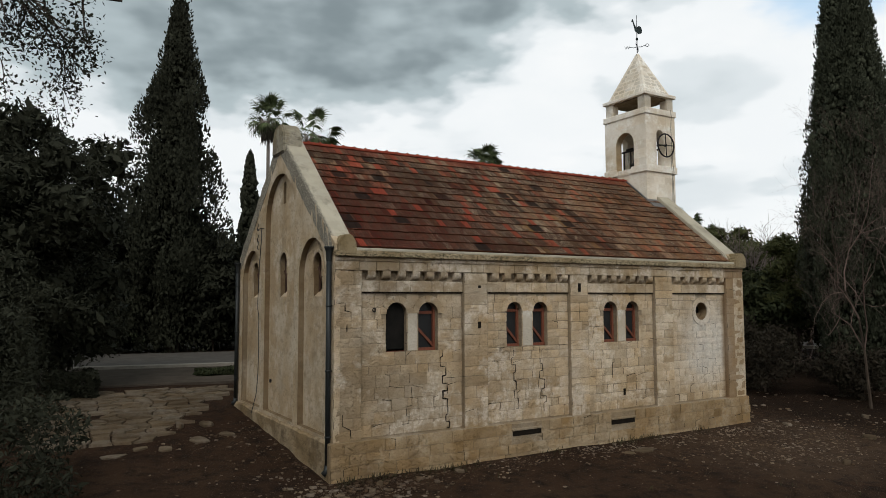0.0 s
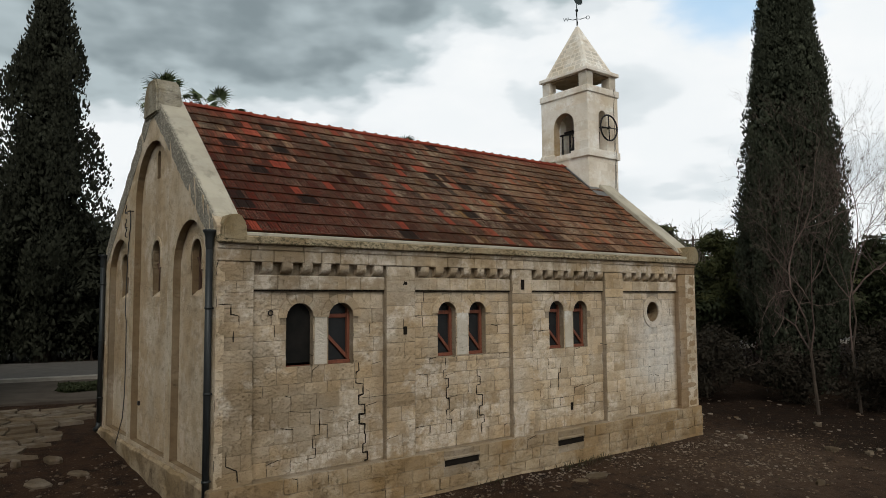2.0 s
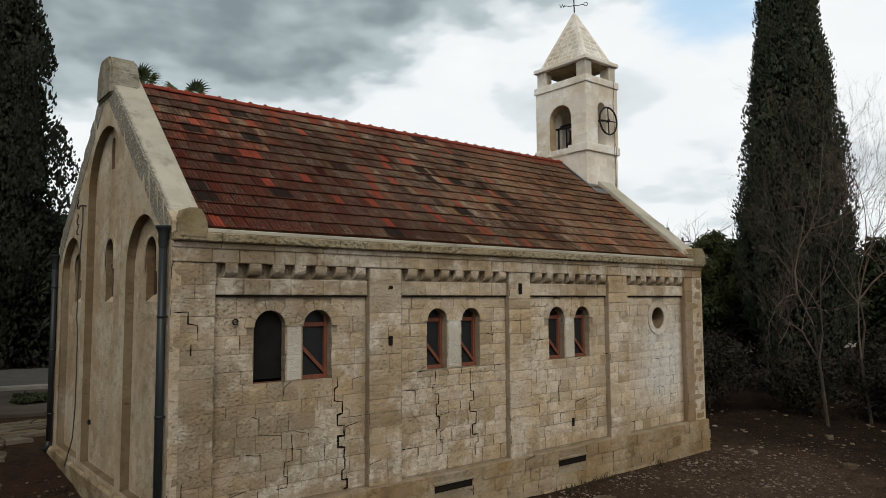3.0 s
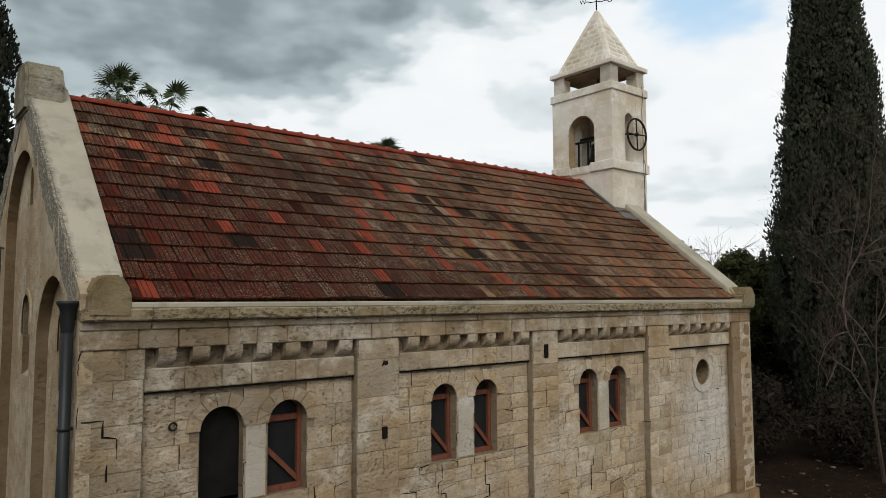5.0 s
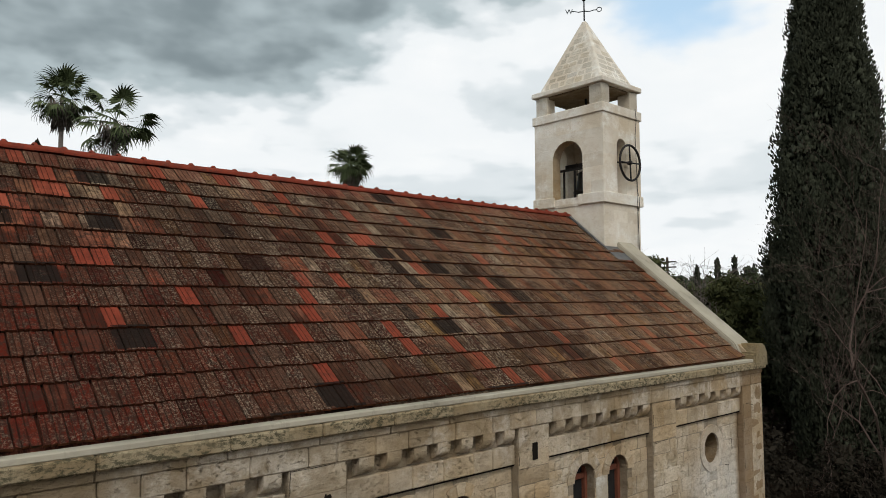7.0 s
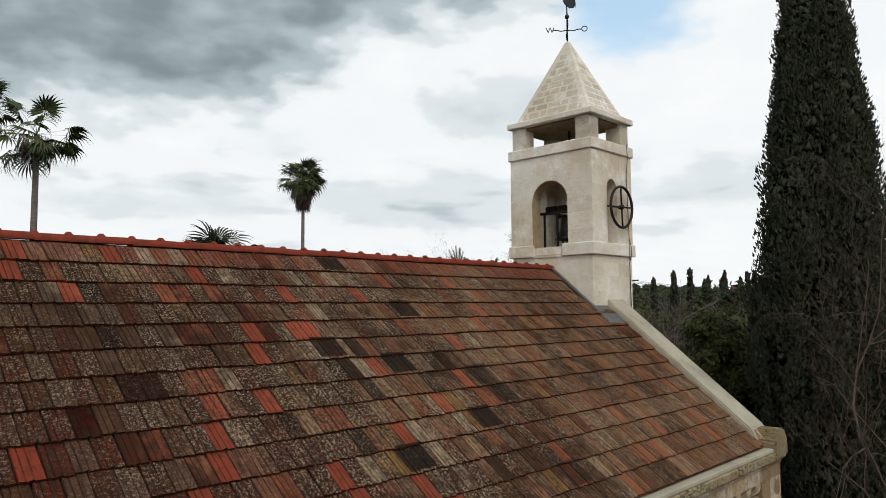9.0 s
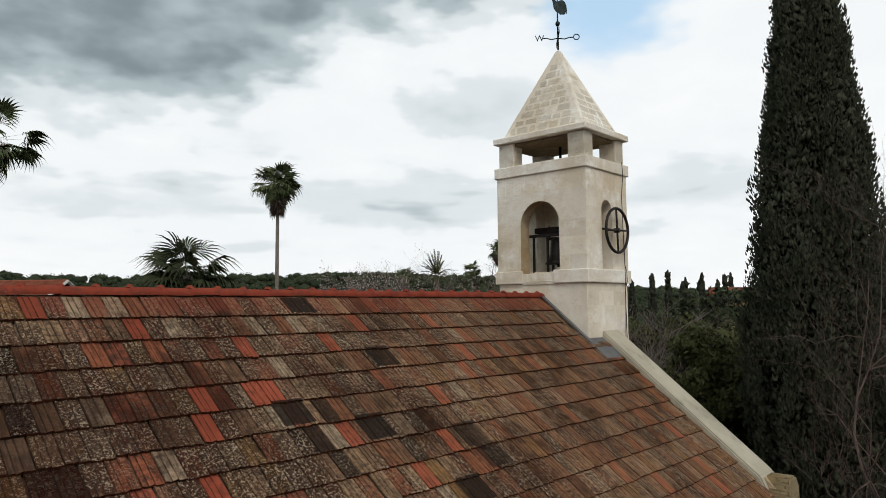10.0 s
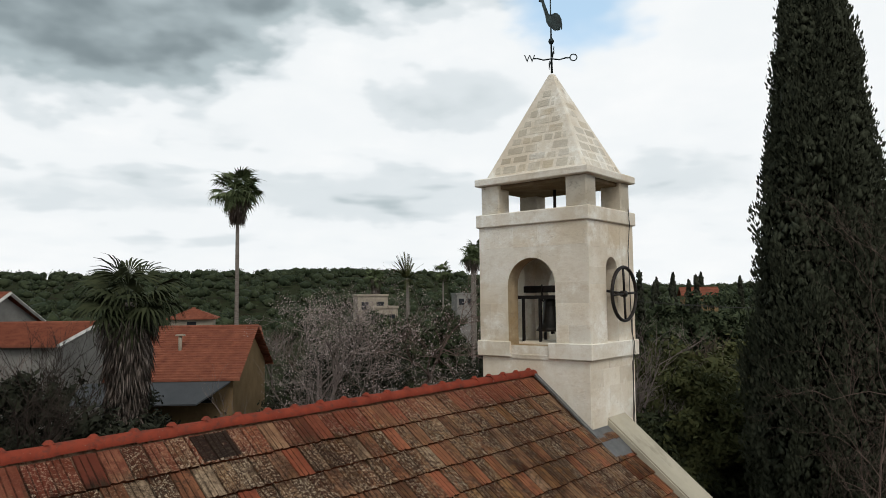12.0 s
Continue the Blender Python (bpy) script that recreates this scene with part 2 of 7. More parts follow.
def cement_mat():
    m = Mat("cement_coping", 0.85)
    c = m.mix(m.step(m.noise(1.3, 5), 0.4, 0.7), (0.45, 0.405, 0.315), (0.335, 0.302, 0.235))
    c = m.mix(m.mul(m.step(m.noise(2.2, 4, 0.55, off=(5, 2, 2)), 0.55, 0.60), 0.35), c, (0.46, 0.42, 0.34))
    c = m.mix(m.mul(m.step(m.noise(9, 6, 0.7), 0.55, 0.75), 0.4), c, (0.30, 0.28, 0.24))
    run = m.mul(m.step(m.noise(3.0, 6, 0.7, (1, 0.5, 0.5), off=(2, 7, 3)), 0.56, 0.68), 0.5)
    c = m.mix(run, c, (0.17, 0.155, 0.12))
    x = m.height()[0]
    rim = m.mul(m.step(m.mul(x, m.mul(m.noise(6, 5, 0.7), 0.16), "ADD"), 0.16, 0.09), m.step(m.noise(26, 4, 0.75, off=(1, 1, 6)), 0.38, 0.52))
    c = m.mix(m.mul(rim, 0.75), c, (0.085, 0.078, 0.066))
    return m.done(c, m.noise(45, 4), 0.3, 0.006)


CEMENT = cement_mat()


def mossy_mat():
    m = Mat("weathered_cornice", 0.95)
    c = m.mix(m.step(m.noise(2.5, 5), 0.4, 0.65), (0.36, 0.29, 0.185), (0.27, 0.20, 0.115))
    moss = m.mul(m.step(m.noise(16, 6, 0.8, (0.7, 1, 1.4)), 0.47, 0.56), m.step(m.noise(1.6, 5, 0.65, off=(3, 3, 3)), 0.36, 0.54))
    c = m.mix(m.mul(moss, 0.85), c, (0.052, 0.050, 0.030))
    return m.done(c, m.noise(22, 6, 0.7), 0.8, 0.02)


MOSSY = mossy_mat()
CROWN = stone_mat("crown_stone_grey", (0.34, 0.305, 0.235), (0.28, 0.24, 0.165), (0.075, 0.066, 0.05), pits=1.3, mottle=1.6)
KNEELER = stone_mat("kneeler_stone", (0.33, 0.27, 0.17), (0.27, 0.195, 0.10), (0.10, 0.08, 0.052), pits=1.2, mottle=1.3)


def tile_mat(joined, pan=False):
    m = Mat(("clay_pan" if pan else "clay_tile") + ("_joined" if joined else ""), 0.85)
    r = m.random(joined)

    def draw(k):
        wn = m.node("ShaderNodeTexWhiteNoise")
        wn.noise_dimensions = "1D"
        m.link(m.mul(r, k), wn.inputs["W"])
        return wn.outputs["Value"]
    r2, r3 = draw(91.7), draw(37.3)
    x, y, z = m.height()
    # kinds of tile: brown, grey-olive, pale grey, red-brown, ochre, clean orange, salmon, black
    kind = m.ramp(r, [(0.0, (0.195, 0.082, 0.044)), (0.15, (0.285, 0.180, 0.105)), (0.30, (0.350, 0.262, 0.175)), (0.42, (0.240, 0.080, 0.042)), (0.54, (0.180, 0.100, 0.060)),
                      (0.66, (0.235, 0.130, 0.050)), (0.715, (0.325, 0.078, 0.044)), (0.785, (0.255, 0.130, 0.078)), (0.87, (0.205, 0.062, 0.036)), (0.935, (0.016, 0.012, 0.010))], "CONSTANT")
    # the east half has aged to an even ochre brown
    kind = m.mix(m.mul(m.step(x, 6.5, 10.5), 0.58), kind, m.mix(r2, (0.225, 0.098, 0.052), (0.215, 0.130, 0.068)))
    clean = m.mul(m.step(r, 0.710, 0.720), m.step(m.mul(r, -1.0), -0.790, -0.780))
    old = m.mul(1.0, clean, "SUBTRACT")
    west = m.step(m.mul(x, -1.0), -8.5, -2.0)
    far_west = m.step(m.mul(x, -1.0), -6.0, -1.8)
    low = m.step(m.mul(z, -1.0), -8.2, -6.6)
    # the west end keeps its red body under the dirt
    redder = m.mul(far_west, m.step(m.mul(z, -1.0), -8.4, -6.4))
    c = m.mix(m.mul(redder, m.mul(m.mul(r3, 0.60), 0.40, "ADD")), kind, (0.37, 0.058, 0.034))
    # algae and soot in broad drifts, heavier low on the west half
    drift = m.mul(m.noise(0.60, 5, 0.62, (1, 0.8, 0.8), off=(2, 0, 1)), m.mul(m.mul(west, 0.16), m.mul(m.mul(west, low), 0.08), "ADD"), "ADD")
    broad = m.mul(m.step(m.mul(drift, m.mul(m.mul(r2, 0.5, "SUBTRACT"), 0.16), "ADD"), 0.50, 0.60), m.mul(m.mul(old, 0.55), 0.45, "ADD"))
    c = m.mix(m.mul(broad, 0.88), c, m.mix(1.0, c, (0.17, 0.125, 0.115), "MULTIPLY"))
    streak = m.mul(m.step(m.noise(24, 4, 0.68, (1, 0.10, 0.10)), 0.47, 0.57), m.mul(m.mul(old, 0.7), 0.3, "ADD"))
    c = m.mix(m.mul(streak, m.mul(m.mul(west, 0.26), 0.40, "ADD")), c, (0.026, 0.015, 0.011))
    # lichen: fine pale and dark specks, thick on some tiles
    cover = m.mul(m.mul(m.step(m.noise(0.6, 4, 0.6, off=(4, 2, 0)), 0.30, 0.50), m.step(r2, 0.05, 0.60)), old)
    cover = m.mul(cover, m.mul(1.0, m.mul(far_west, 0.70), "SUBTRACT"))
    soot = m.mul(m.step(m.noise(22, 5, 0.85, off=(9, 1, 5)), 0.49, 0.55), m.mul(cover, m.mul(old, 0.34), "ADD"))
    c = m.mix(m.mul(soot, 0.80), c, (0.038, 0.018, 0.012))
    crust = m.mul(m.step(m.noise(11, 5, 0.75, off=(3, 8, 1)), 0.50, 0.58), m.mul(m.mul(m.mul(old, 0.5), 0.5, "ADD"), m.mul(m.mul(m.step(r3, 0.15, 0.7), 0.65), 0.35, "ADD")))
    c = m.mix(m.mul(crust, 0.70), c, (0.035, 0.024, 0.018))
    lichen = m.mul(m.step(m.noise(38, 4, 0.85), 0.530, 0.58), m.mul(cover, m.step(m.noise(5, 4, 0.6, off=(6, 2, 2)), 0.30, 0.50)))
    c = m.mix(m.mul(lichen, 0.88), c, m.mix(r2, (0.42, 0.270, 0.175), (0.45, 0.365, 0.265)))
    ochre = m.mul(m.step(m.noise(7, 5, 0.7), 0.50, 0.66), m.step(x, 5.0, 13.0))
    c = m.mix(m.mul(ochre, 0.32), c, (0.27, 0.135, 0.046))
    # red wash off the ridge over the top course
    wash = m.mul(m.step(m.mul(z, m.mul(m.noise(14, 4, 0.7, (1, 0.2, 0.2), off=(2, 6, 6)), 0.5), "ADD"), 8.92, 9.04), m.mul(m.mul(r3, 0.45), 0.10, "ADD"))
    c = m.mix(wash, c, (0.21, 0.050, 0.030))
    # black growth lies over some neighbours in pairs
    k = math.hypot(1, 0.8096)
    cell = m.node("ShaderNodeCombineXYZ")
    row = m.mul(m.mul(m.mul(y, 0.13, "ADD"), k / 0.368), 0.19, "SUBTRACT")
    fl = m.mul(row, 0.0, "FLOOR")
    m.link(fl, cell.inputs[0])
    m.link(m.mul(m.mul(m.mul(x, 1 / 0.408), m.mul(fl, 0.27), "ADD"), 0.0, "FLOOR"), cell.inputs[1])
    wp = m.node("ShaderNodeTexWhiteNoise")
    wp.noise_dimensions = "2D"
    m.link(cell.outputs[0], wp.inputs["Vector"])
    pair = m.mul(m.step(wp.outputs["Value"], 0.925, 0.930), m.step(m.mul(x, -1.0), -10.5, -8.5))
    pair = m.mul(pair, m.step(m.noise(6, 5, 0.7, off=(5, 5, 1)), 0.22, 0.40))
    c = m.mix(m.mul(pair, 0.90), c, (0.016, 0.012, 0.010))
    if pan:
        # the grooves are darker than the ribs, broken up by noise
        c = m.mix(m.mul(m.step(m.noise(9, 5, 0.7, off=(1, 2, 3)), 0.34, 0.58), 0.62), c, (0.026, 0.016, 0.011))
    return m.done(c, m.noise(60, 5, 0.7), 0.6, 0.008)


TILE, TILE_J, PAN, PAN_J = tile_mat(False), tile_mat(True), tile_mat(False, True), tile_mat(True, True)


def ridge_mat():
    m = Mat("ridge_clay", 0.88)
    c = m.mix(m.step(m.noise(5, 5), 0.4, 0.7), (0.270, 0.054, 0.031), (0.190, 0.040, 0.025))
    c = m.mix(m.mul(m.step(m.noise(13, 5, 0.75), 0.50, 0.64), 0.6), c, (0.085, 0.048, 0.038))
    c = m.mix(m.mul(m.step(m.noise(40, 4, 0.7, off=(2, 2, 2)), 0.66, 0.72), 0.5), c, (0.33, 0.24, 0.18))
    return m.done(c, m.noise(60, 4), 0.3, 0.005)


RIDGE = ridge_mat()


def plain_mat(name, a, b, scale=6.0, rough=0.8, metal=0.0, bump=0.3, stretch=(1, 1, 1)):
    m = Mat(name, rough, metal)
    n = m.noise(scale, 5, 0.6, stretch)
    c = m.mix(m.step(n, 0.35, 0.68), a, b)
    c = m.mix(m.mul(m.step(m.noise(scale * 7, 4, 0.7), 0.5, 0.75), 0.3), c, tuple(v * 0.5 for v in b))
    return m.done(c, m.noise(scale * 9, 4), bump, 0.006)


TILE_LIP = plain_mat("mossy_tile_edge", (0.120, 0.040, 0.020), (0.028, 0.018, 0.011), 7, 0.95)
WOOD = plain_mat("red_brown_wood", (0.20, 0.066, 0.036), (0.13, 0.045, 0.026), 5, 0.7, stretch=(4, 4, 0.6))
IRON = plain_mat("black_iron", (0.02, 0.02, 0.02), (0.035, 0.026, 0.022), 9, 0.5, 0.6)
ZINC = plain_mat("painted_pipe", (0.036, 0.040, 0.039), (0.022, 0.024, 0.025), 4, 0.45, 0.3, stretch=(2, 2, 0.3))
LEAD = plain_mat("lead_flashing", (0.20, 0.20, 0.20), (0.13, 0.13, 0.13), 5, 0.5, 0.5)
BRONZE = plain_mat("bell_bronze", (0.05, 0.042, 0.035), (0.03, 0.028, 0.025), 8, 0.4, 0.8)
VANE = plain_mat("vane_metal", (0.03, 0.045, 0.045), (0.018, 0.022, 0.022), 9, 0.5, 0.6)
VOID = plain_mat("dark_gap", (0.012, 0.010, 0.008), (0.02, 0.016, 0.012), 9, 1.0)
CABLE = plain_mat("cable_sheath", (0.03, 0.028, 0.026), (0.05, 0.045, 0.04), 9, 0.6)
GLASS_DARK = plain_mat("dusty_mesh", (0.010, 0.010, 0.009), (0.018, 0.016, 0.014), 3, 0.6)
GLASS_DARK.node_tree.nodes["Principled BSDF"].inputs["Specular IOR Level"].default_value = 0.03
DUSTY_PANE = plain_mat("dusty_pane", (0.016, 0.017, 0.018), (0.026, 0.026, 0.025), 2.5, 0.22)
DARK_WOOD = plain_mat("old_dark_wood", (0.085, 0.050, 0.034), (0.05, 0.032, 0.024), 5, 0.8, stretch=(4, 4, 0.6))
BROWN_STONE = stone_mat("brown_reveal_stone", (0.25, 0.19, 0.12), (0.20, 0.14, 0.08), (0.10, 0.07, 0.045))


def soil_mat():
    m = Mat("bare_soil", 0.95)
    c = m.mix(m.step(m.noise(0.35, 6, 0.6), 0.38, 0.65), (0.031, 0.0175, 0.0110), (0.049, 0.029, 0.0175))
    c = m.mix(m.step(m.noise(2.2, 7, 0.7), 0.46, 0.66), c, (0.014, 0.0095, 0.0075))
    c = m.mix(m.mul(m.step(m.noise(26, 4, 0.7), 0.58, 0.70), 0.5), c, (0.095, 0.062, 0.042))
    c = m.mix(m.mul(m.step(m.noise(60, 3, 0.7), 0.62, 0.70), 0.7), c, (0.20, 0.17, 0.14))
    gx, gy, _ = m.height()
    ring = m.mul(m.mul(m.mul(gx, 13.5, "SUBTRACT"), 2.0, "POWER"), m.mul(m.mul(m.mul(gy, 2.6, "ADD"), 2.0, "POWER"), 2.2), "ADD")
    dusty = m.mul(m.step(m.mul(ring, m.mul(m.noise(0.7, 5, 0.65, off=(1, 4, 0)), 26.0), "ADD"), 40.0, 14.0), m.step(m.noise(6, 6, 0.75, off=(8, 8, 0)), 0.34, 0.60))
    c = m.mix(m.mul(dusty, 0.65), c, (0.100, 0.068, 0.046))
    # shade below the eastern trees, painted into the soil with a ragged edge
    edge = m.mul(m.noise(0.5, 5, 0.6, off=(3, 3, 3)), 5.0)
    tree_shade = m.mul(m.step(m.mul(m.height()[0], edge, "ADD"), 18.6, 20.6), m.step(m.noise(5, 5, 0.7, off=(6, 1, 1)), 0.30, 0.5))
    c = m.mix(m.mul(tree_shade, 0.72), c, (0.013, 0.009, 0.0065))
    green = m.mul(m.step(m.noise(0.3, 5), 0.30, 0.55), m.step(m.height()[1], 27, 45))
    c = m.mix(m.mul(green, 0.9), c, (0.028, 0.036, 0.015))
    return m.done(c, m.noise(9, 8, 0.7), 1.0, 0.06)


SOIL = soil_mat()
ASPHALT = plain_mat("worn_asphalt", (0.115, 0.105, 0.095), (0.085, 0.078, 0.07), 1.5, 0.9)
KERB = plain_mat("kerb_concrete", (0.30, 0.27, 0.23), (0.22, 0.20, 0.17), 2, 0.9)
FLAG = stone_mat("flagstone", (0.175, 0.143, 0.108), (0.135, 0.105, 0.075), (0.07, 0.055, 0.04), "piece", 0.5)
RUBBLE = stone_mat("rubble_stone", (0.27, 0.22, 0.17), (0.11, 0.078, 0.056), (0.045, 0.03, 0.02), "joined", 1.0)


def leaf_mat(name, a, b, rough=0.7, trans=True):
    m = Mat(name, rough)
    m.b.inputs["Specular IOR Level"].default_value = 0.08
    r = m.random(True)
    c = m.mix(r, a, b)
    c = m.mix(m.mul(m.step(m.noise(0.7, 3), 0.4, 0.65), 0.4), c, tuple(v * 0.5 for v in a))
    return m.done(c)


CYPRESS = leaf_mat("cypress_leaf", (0.045, 0.050, 0.032), (0.051, 0.056, 0.036))
SHADELEAF = leaf_mat("shade_leaf", (0.030, 0.037, 0.018), (0.052, 0.058, 0.028))
DARKLEAF = leaf_mat("dark_leaf", (0.023, 0.0245, 0.016), (0.038, 0.040, 0.026))
GREENLEAF = leaf_mat("green_leaf", (0.050, 0.056, 0.022), (0.095, 0.096, 0.038))
PALMLEAF = leaf_mat("palm_leaf", (0.060, 0.080, 0.034), (0.125, 0.150, 0.072))
DEADLEAF = leaf_mat("dead_frond", (0.14, 0.112, 0.094), (0.27, 0.22, 0.19))
BLOSSOM = leaf_mat("blossom", (0.36, 0.28, 0.26), (0.52, 0.44, 0.42))
TWIG = plain_mat("grey_twig", (0.215, 0.175, 0.158), (0.130, 0.104, 0.092), 4, 0.9, stretch=(1, 1, 0.3))
BROWNTWIG = plain_mat("brown_twig", (0.140, 0.100, 0.084), (0.085, 0.061, 0.051), 4, 0.9, stretch=(1, 1, 0.3))
# undergrowth leaf, darkened to carry the shade of the trees above
SHADED_UNDERLEAF = leaf_mat("shaded_undergrowth_leaf", (0.024, 0.020, 0.014), (0.036, 0.029, 0.020))
DARKTWIG = plain_mat("dark_twig", (0.05, 0.038, 0.032), (0.032, 0.025, 0.021), 4, 0.9, stretch=(1, 1, 0.3))
BARK = plain_mat("dark_bark", (0.07, 0.055, 0.042), (0.04, 0.03, 0.024), 4, 0.95, bump=0.8, stretch=(2, 2, 0.3))
PALMBARK = plain_mat("palm_bark", (0.23, 0.20, 0.175), (0.13, 0.112, 0.096), 5, 0.95, bump=0.8, stretch=(0.5, 0.5, 3))

# ---------------------------------------------------------------- mesh helpers


def part(name, bm, material, parent=None, label=""):
    """One bmesh as one mesh object, under a thing or a part."""
    me = bpy.data.meshes.new(name)
    bm.to_mesh(me)
    bm.free()
    me.materials.append(material)
    ob = new(name, me)
    ob.parent = parent
    return tagged(ob, label)


def raw(name, verts, faces, material, parent=None, label="", smooth=False):
    me = bpy.data.meshes.new(name)
    me.from_pydata([tuple(v) for v in verts], [], faces)
    me.materials.append(material)
    if smooth:
        me.polygons.foreach_set("use_smooth", [True] * len(me.polygons))
    me.update()
    ob = new(name, me)
    ob.parent = parent
    return tagged(ob, label)


def thing(name, label, category, group="", at=(0, 0, 0), rz=0, kind=""):
    ob = new(name)
    ob.empty_display_size = 0.2
    ob.matrix_world = pose(*at, 0, 0, rz)
    return tagged(ob, label, category, group, kind)


def add_box(bm, a, b, bevel=0.0):
    vs = [bm.verts.new((x, y, z)) for x in (a[0], b[0]) for y in (a[1], b[1]) for z in (a[2], b[2])]
    fs = [bm.faces.new([vs[i] for i in q]) for q in ((0, 1, 3, 2), (4, 6, 7, 5), (0, 4, 5, 1), (2, 3, 7, 6), (0, 2, 6, 4), (1, 5, 7, 3))]
    if bevel:
        es = {e for f in fs for e in f.edges}
        bmesh.ops.bevel(bm, geom=list(es), offset=bevel, segments=1, affect="EDGES")
    return vs


def block(name, a, b, material, parent=None, bevel=0.012, label="", rough=0.0, cuts=0):
    """A squared block with worn edges."""
    bm = bmesh.new()
    add_box(bm, a, b, bevel)
    if cuts:
        long = [e for e in bm.edges if e.calc_length() > 0.4]
        bmesh.ops.subdivide_edges(bm, edges=long, cuts=cuts, use_grid_fill=True)
    if rough:
        for v in bm.verts:
            v.co += Vector(noise.noise_vector(v.co * 2.3)) * rough
    return part(name, bm, material, parent, label)


def plate(name, outer, holes, d0, d1, to, material, parent=None, label="", reveal=None):
    """A slab with an outline and openings, from depth d0 to d1; to() maps (u, v, d) to the world."""
    bm = bmesh.new()
    for d in (d0, d1):
        edges = []
        for loop in (outer, *holes):
            vs = [bm.verts.new(to(u, v, d)) for u, v in loop]
            edges += [bm.edges.new((vs[i - 1], vs[i])) for i in range(len(vs))]
        bmesh.ops.triangle_fill(bm, use_beauty=True, edges=edges)
    for k, loop in enumerate((outer, *holes)):
        va = [bm.verts.new(to(u, v, d0)) for u, v in loop]
        vb = [bm.verts.new(to(u, v, d1)) for u, v in loop]
        for i in range(len(loop)):
            f = bm.faces.new((va[i - 1], va[i], vb[i], vb[i - 1]))
            f.material_index = 1 if k and reveal else 0
    bmesh.ops.remove_doubles(bm, verts=bm.verts, dist=0.0005)
    bmesh.ops.recalc_face_normals(bm, faces=bm.faces)
    ob = part(name, bm, material, parent, label)
    if reveal:
        ob.data.materials.append(reveal)
    return ob


def arch(cx, half, z0, top, n=14):
    """A round-arched outline, from the sill up."""
    zc = top - half
    return [(cx - half, z0), (cx + half, z0)] + [(cx + half * math.cos(math.pi * i / n), zc + half * math.sin(math.pi * i / n)) for i in range(n + 1)]


def circle(cx, cz, r, n=24, k=1.0):
    return [(cx + r * math.cos(2 * math.pi * i / n), cz + k * r * math.sin(2 * math.pi * i / n)) for i in range(n)]


def tube_data(points, radii, sides=8, closed=False):
    """Vertices and faces of a round tube along points."""
    pts = [Vector(p) for p in points]
    verts, faces = [], []
    n = len(pts)
    last = None
    for i, p in enumerate(pts):
        if closed:
            t = pts[(i + 1) % n] - pts[i - 1]
        else:
            t = pts[min(i + 1, n - 1)] - pts[max(i - 1, 0)]
        t.normalize()
        ref = last if last is not None and abs(last.dot(t)) < 0.98 else (Vector((0, 0, 1)) if abs(t.z) < 0.9 else Vector((1, 0, 0)))
        a = (ref - t * ref.dot(t)).normalized()
        last = a
        b = t.cross(a)
        r = radii[i] if isinstance(radii, (list, tuple)) else radii
        verts += [p + a * (r * math.cos(2 * math.pi * k / sides)) + b * (r * math.sin(2 * math.pi * k / sides)) for k in range(sides)]
    for i in range(n if closed else n - 1):
        j = (i + 1) % n
        faces += [(i * sides + k, i * sides + (k + 1) % sides, j * sides + (k + 1) % sides, j * sides + k) for k in range(sides)]
    if not closed:
        faces += [tuple(range(sides))[::-1], tuple((n - 1) * sides + k for k in range(sides))]
    return verts, faces


def tube(name, points, radii, material, parent=None, sides=8, closed=False, label="", smooth=True):
    v, f = tube_data(points, radii, sides, closed)
    return raw(name, v, f, material, parent, label, smooth)


def merge(chunks):
    verts, faces = [], []
    for v, f in chunks:
        o = len(verts)
        verts += list(v)
        faces += [tuple(i + o for i in q) for q in f]
    return verts, faces


def lathe(name, profile, center, material, parent=None, n=20, label=""):
    verts, faces = [], []
    for r, z in profile:
        verts += [(center[0] + r * math.cos(2 * math.pi * k / n), center[1] + r * math.sin(2 * math.pi * k / n), center[2] + z) for k in range(n)]
    for i in range(len(profile) - 1):
        faces += [(i * n + k, i * n + (k + 1) % n, (i + 1) * n + (k + 1) % n, (i + 1) * n + k) for k in range(n)]
    return raw(name, verts, faces, material, parent, label, True)


# ---------------------------------------------------------------- ground


def ground_z(x, y):
    """The lie of the land: a gentle rise to the north, low hills far off."""
    z = 0.29 + 0.085 * max(-14.0, min(y, 9.5)) + 0.012 * max(0.0, min(y - 9.5, 20))
    d = math.hypot(x, y)
    if d > 120:
        a = math.atan2(x, y)
        k = min(1.0, (d - 120) / 330)
        k = k * k * (3 - 2 * k)
        z += k * (20 + 5 * math.sin(3.1 * a + 0.7) + 3.5 * math.sin(7.3 * a + 2)) * (1.0 if y > -200 else 0.5)
    if d < 60:
        z += 0.05 * noise.noise(Vector((x * 0.5, y * 0.5, 0))) + 0.025 * noise.noise(Vector((x * 1.7, y * 1.7, 3)))
    return z


def make_ground():
    s = [math.sinh(t) for t in np.linspace(-5.6, 5.6, 181)]
    k = 1400 / s[-1]
    xs = [6 + k * v for v in s]
    ys = [2 + k * v for v in s]
    n = len(xs)
    verts = [(x, y, ground_z(x, y)) for y in ys for x in xs]
    faces = [(j * n + i, j * n + i + 1, (j + 1) * n + i + 1, (j + 1) * n + i) for j in range(n - 1) for i in range(n - 1)]
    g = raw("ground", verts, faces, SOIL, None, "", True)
    tagged(g, "dark bare soil with scattered rubble, tree shade painted to the east", "ground", "", "structure")


make_ground()

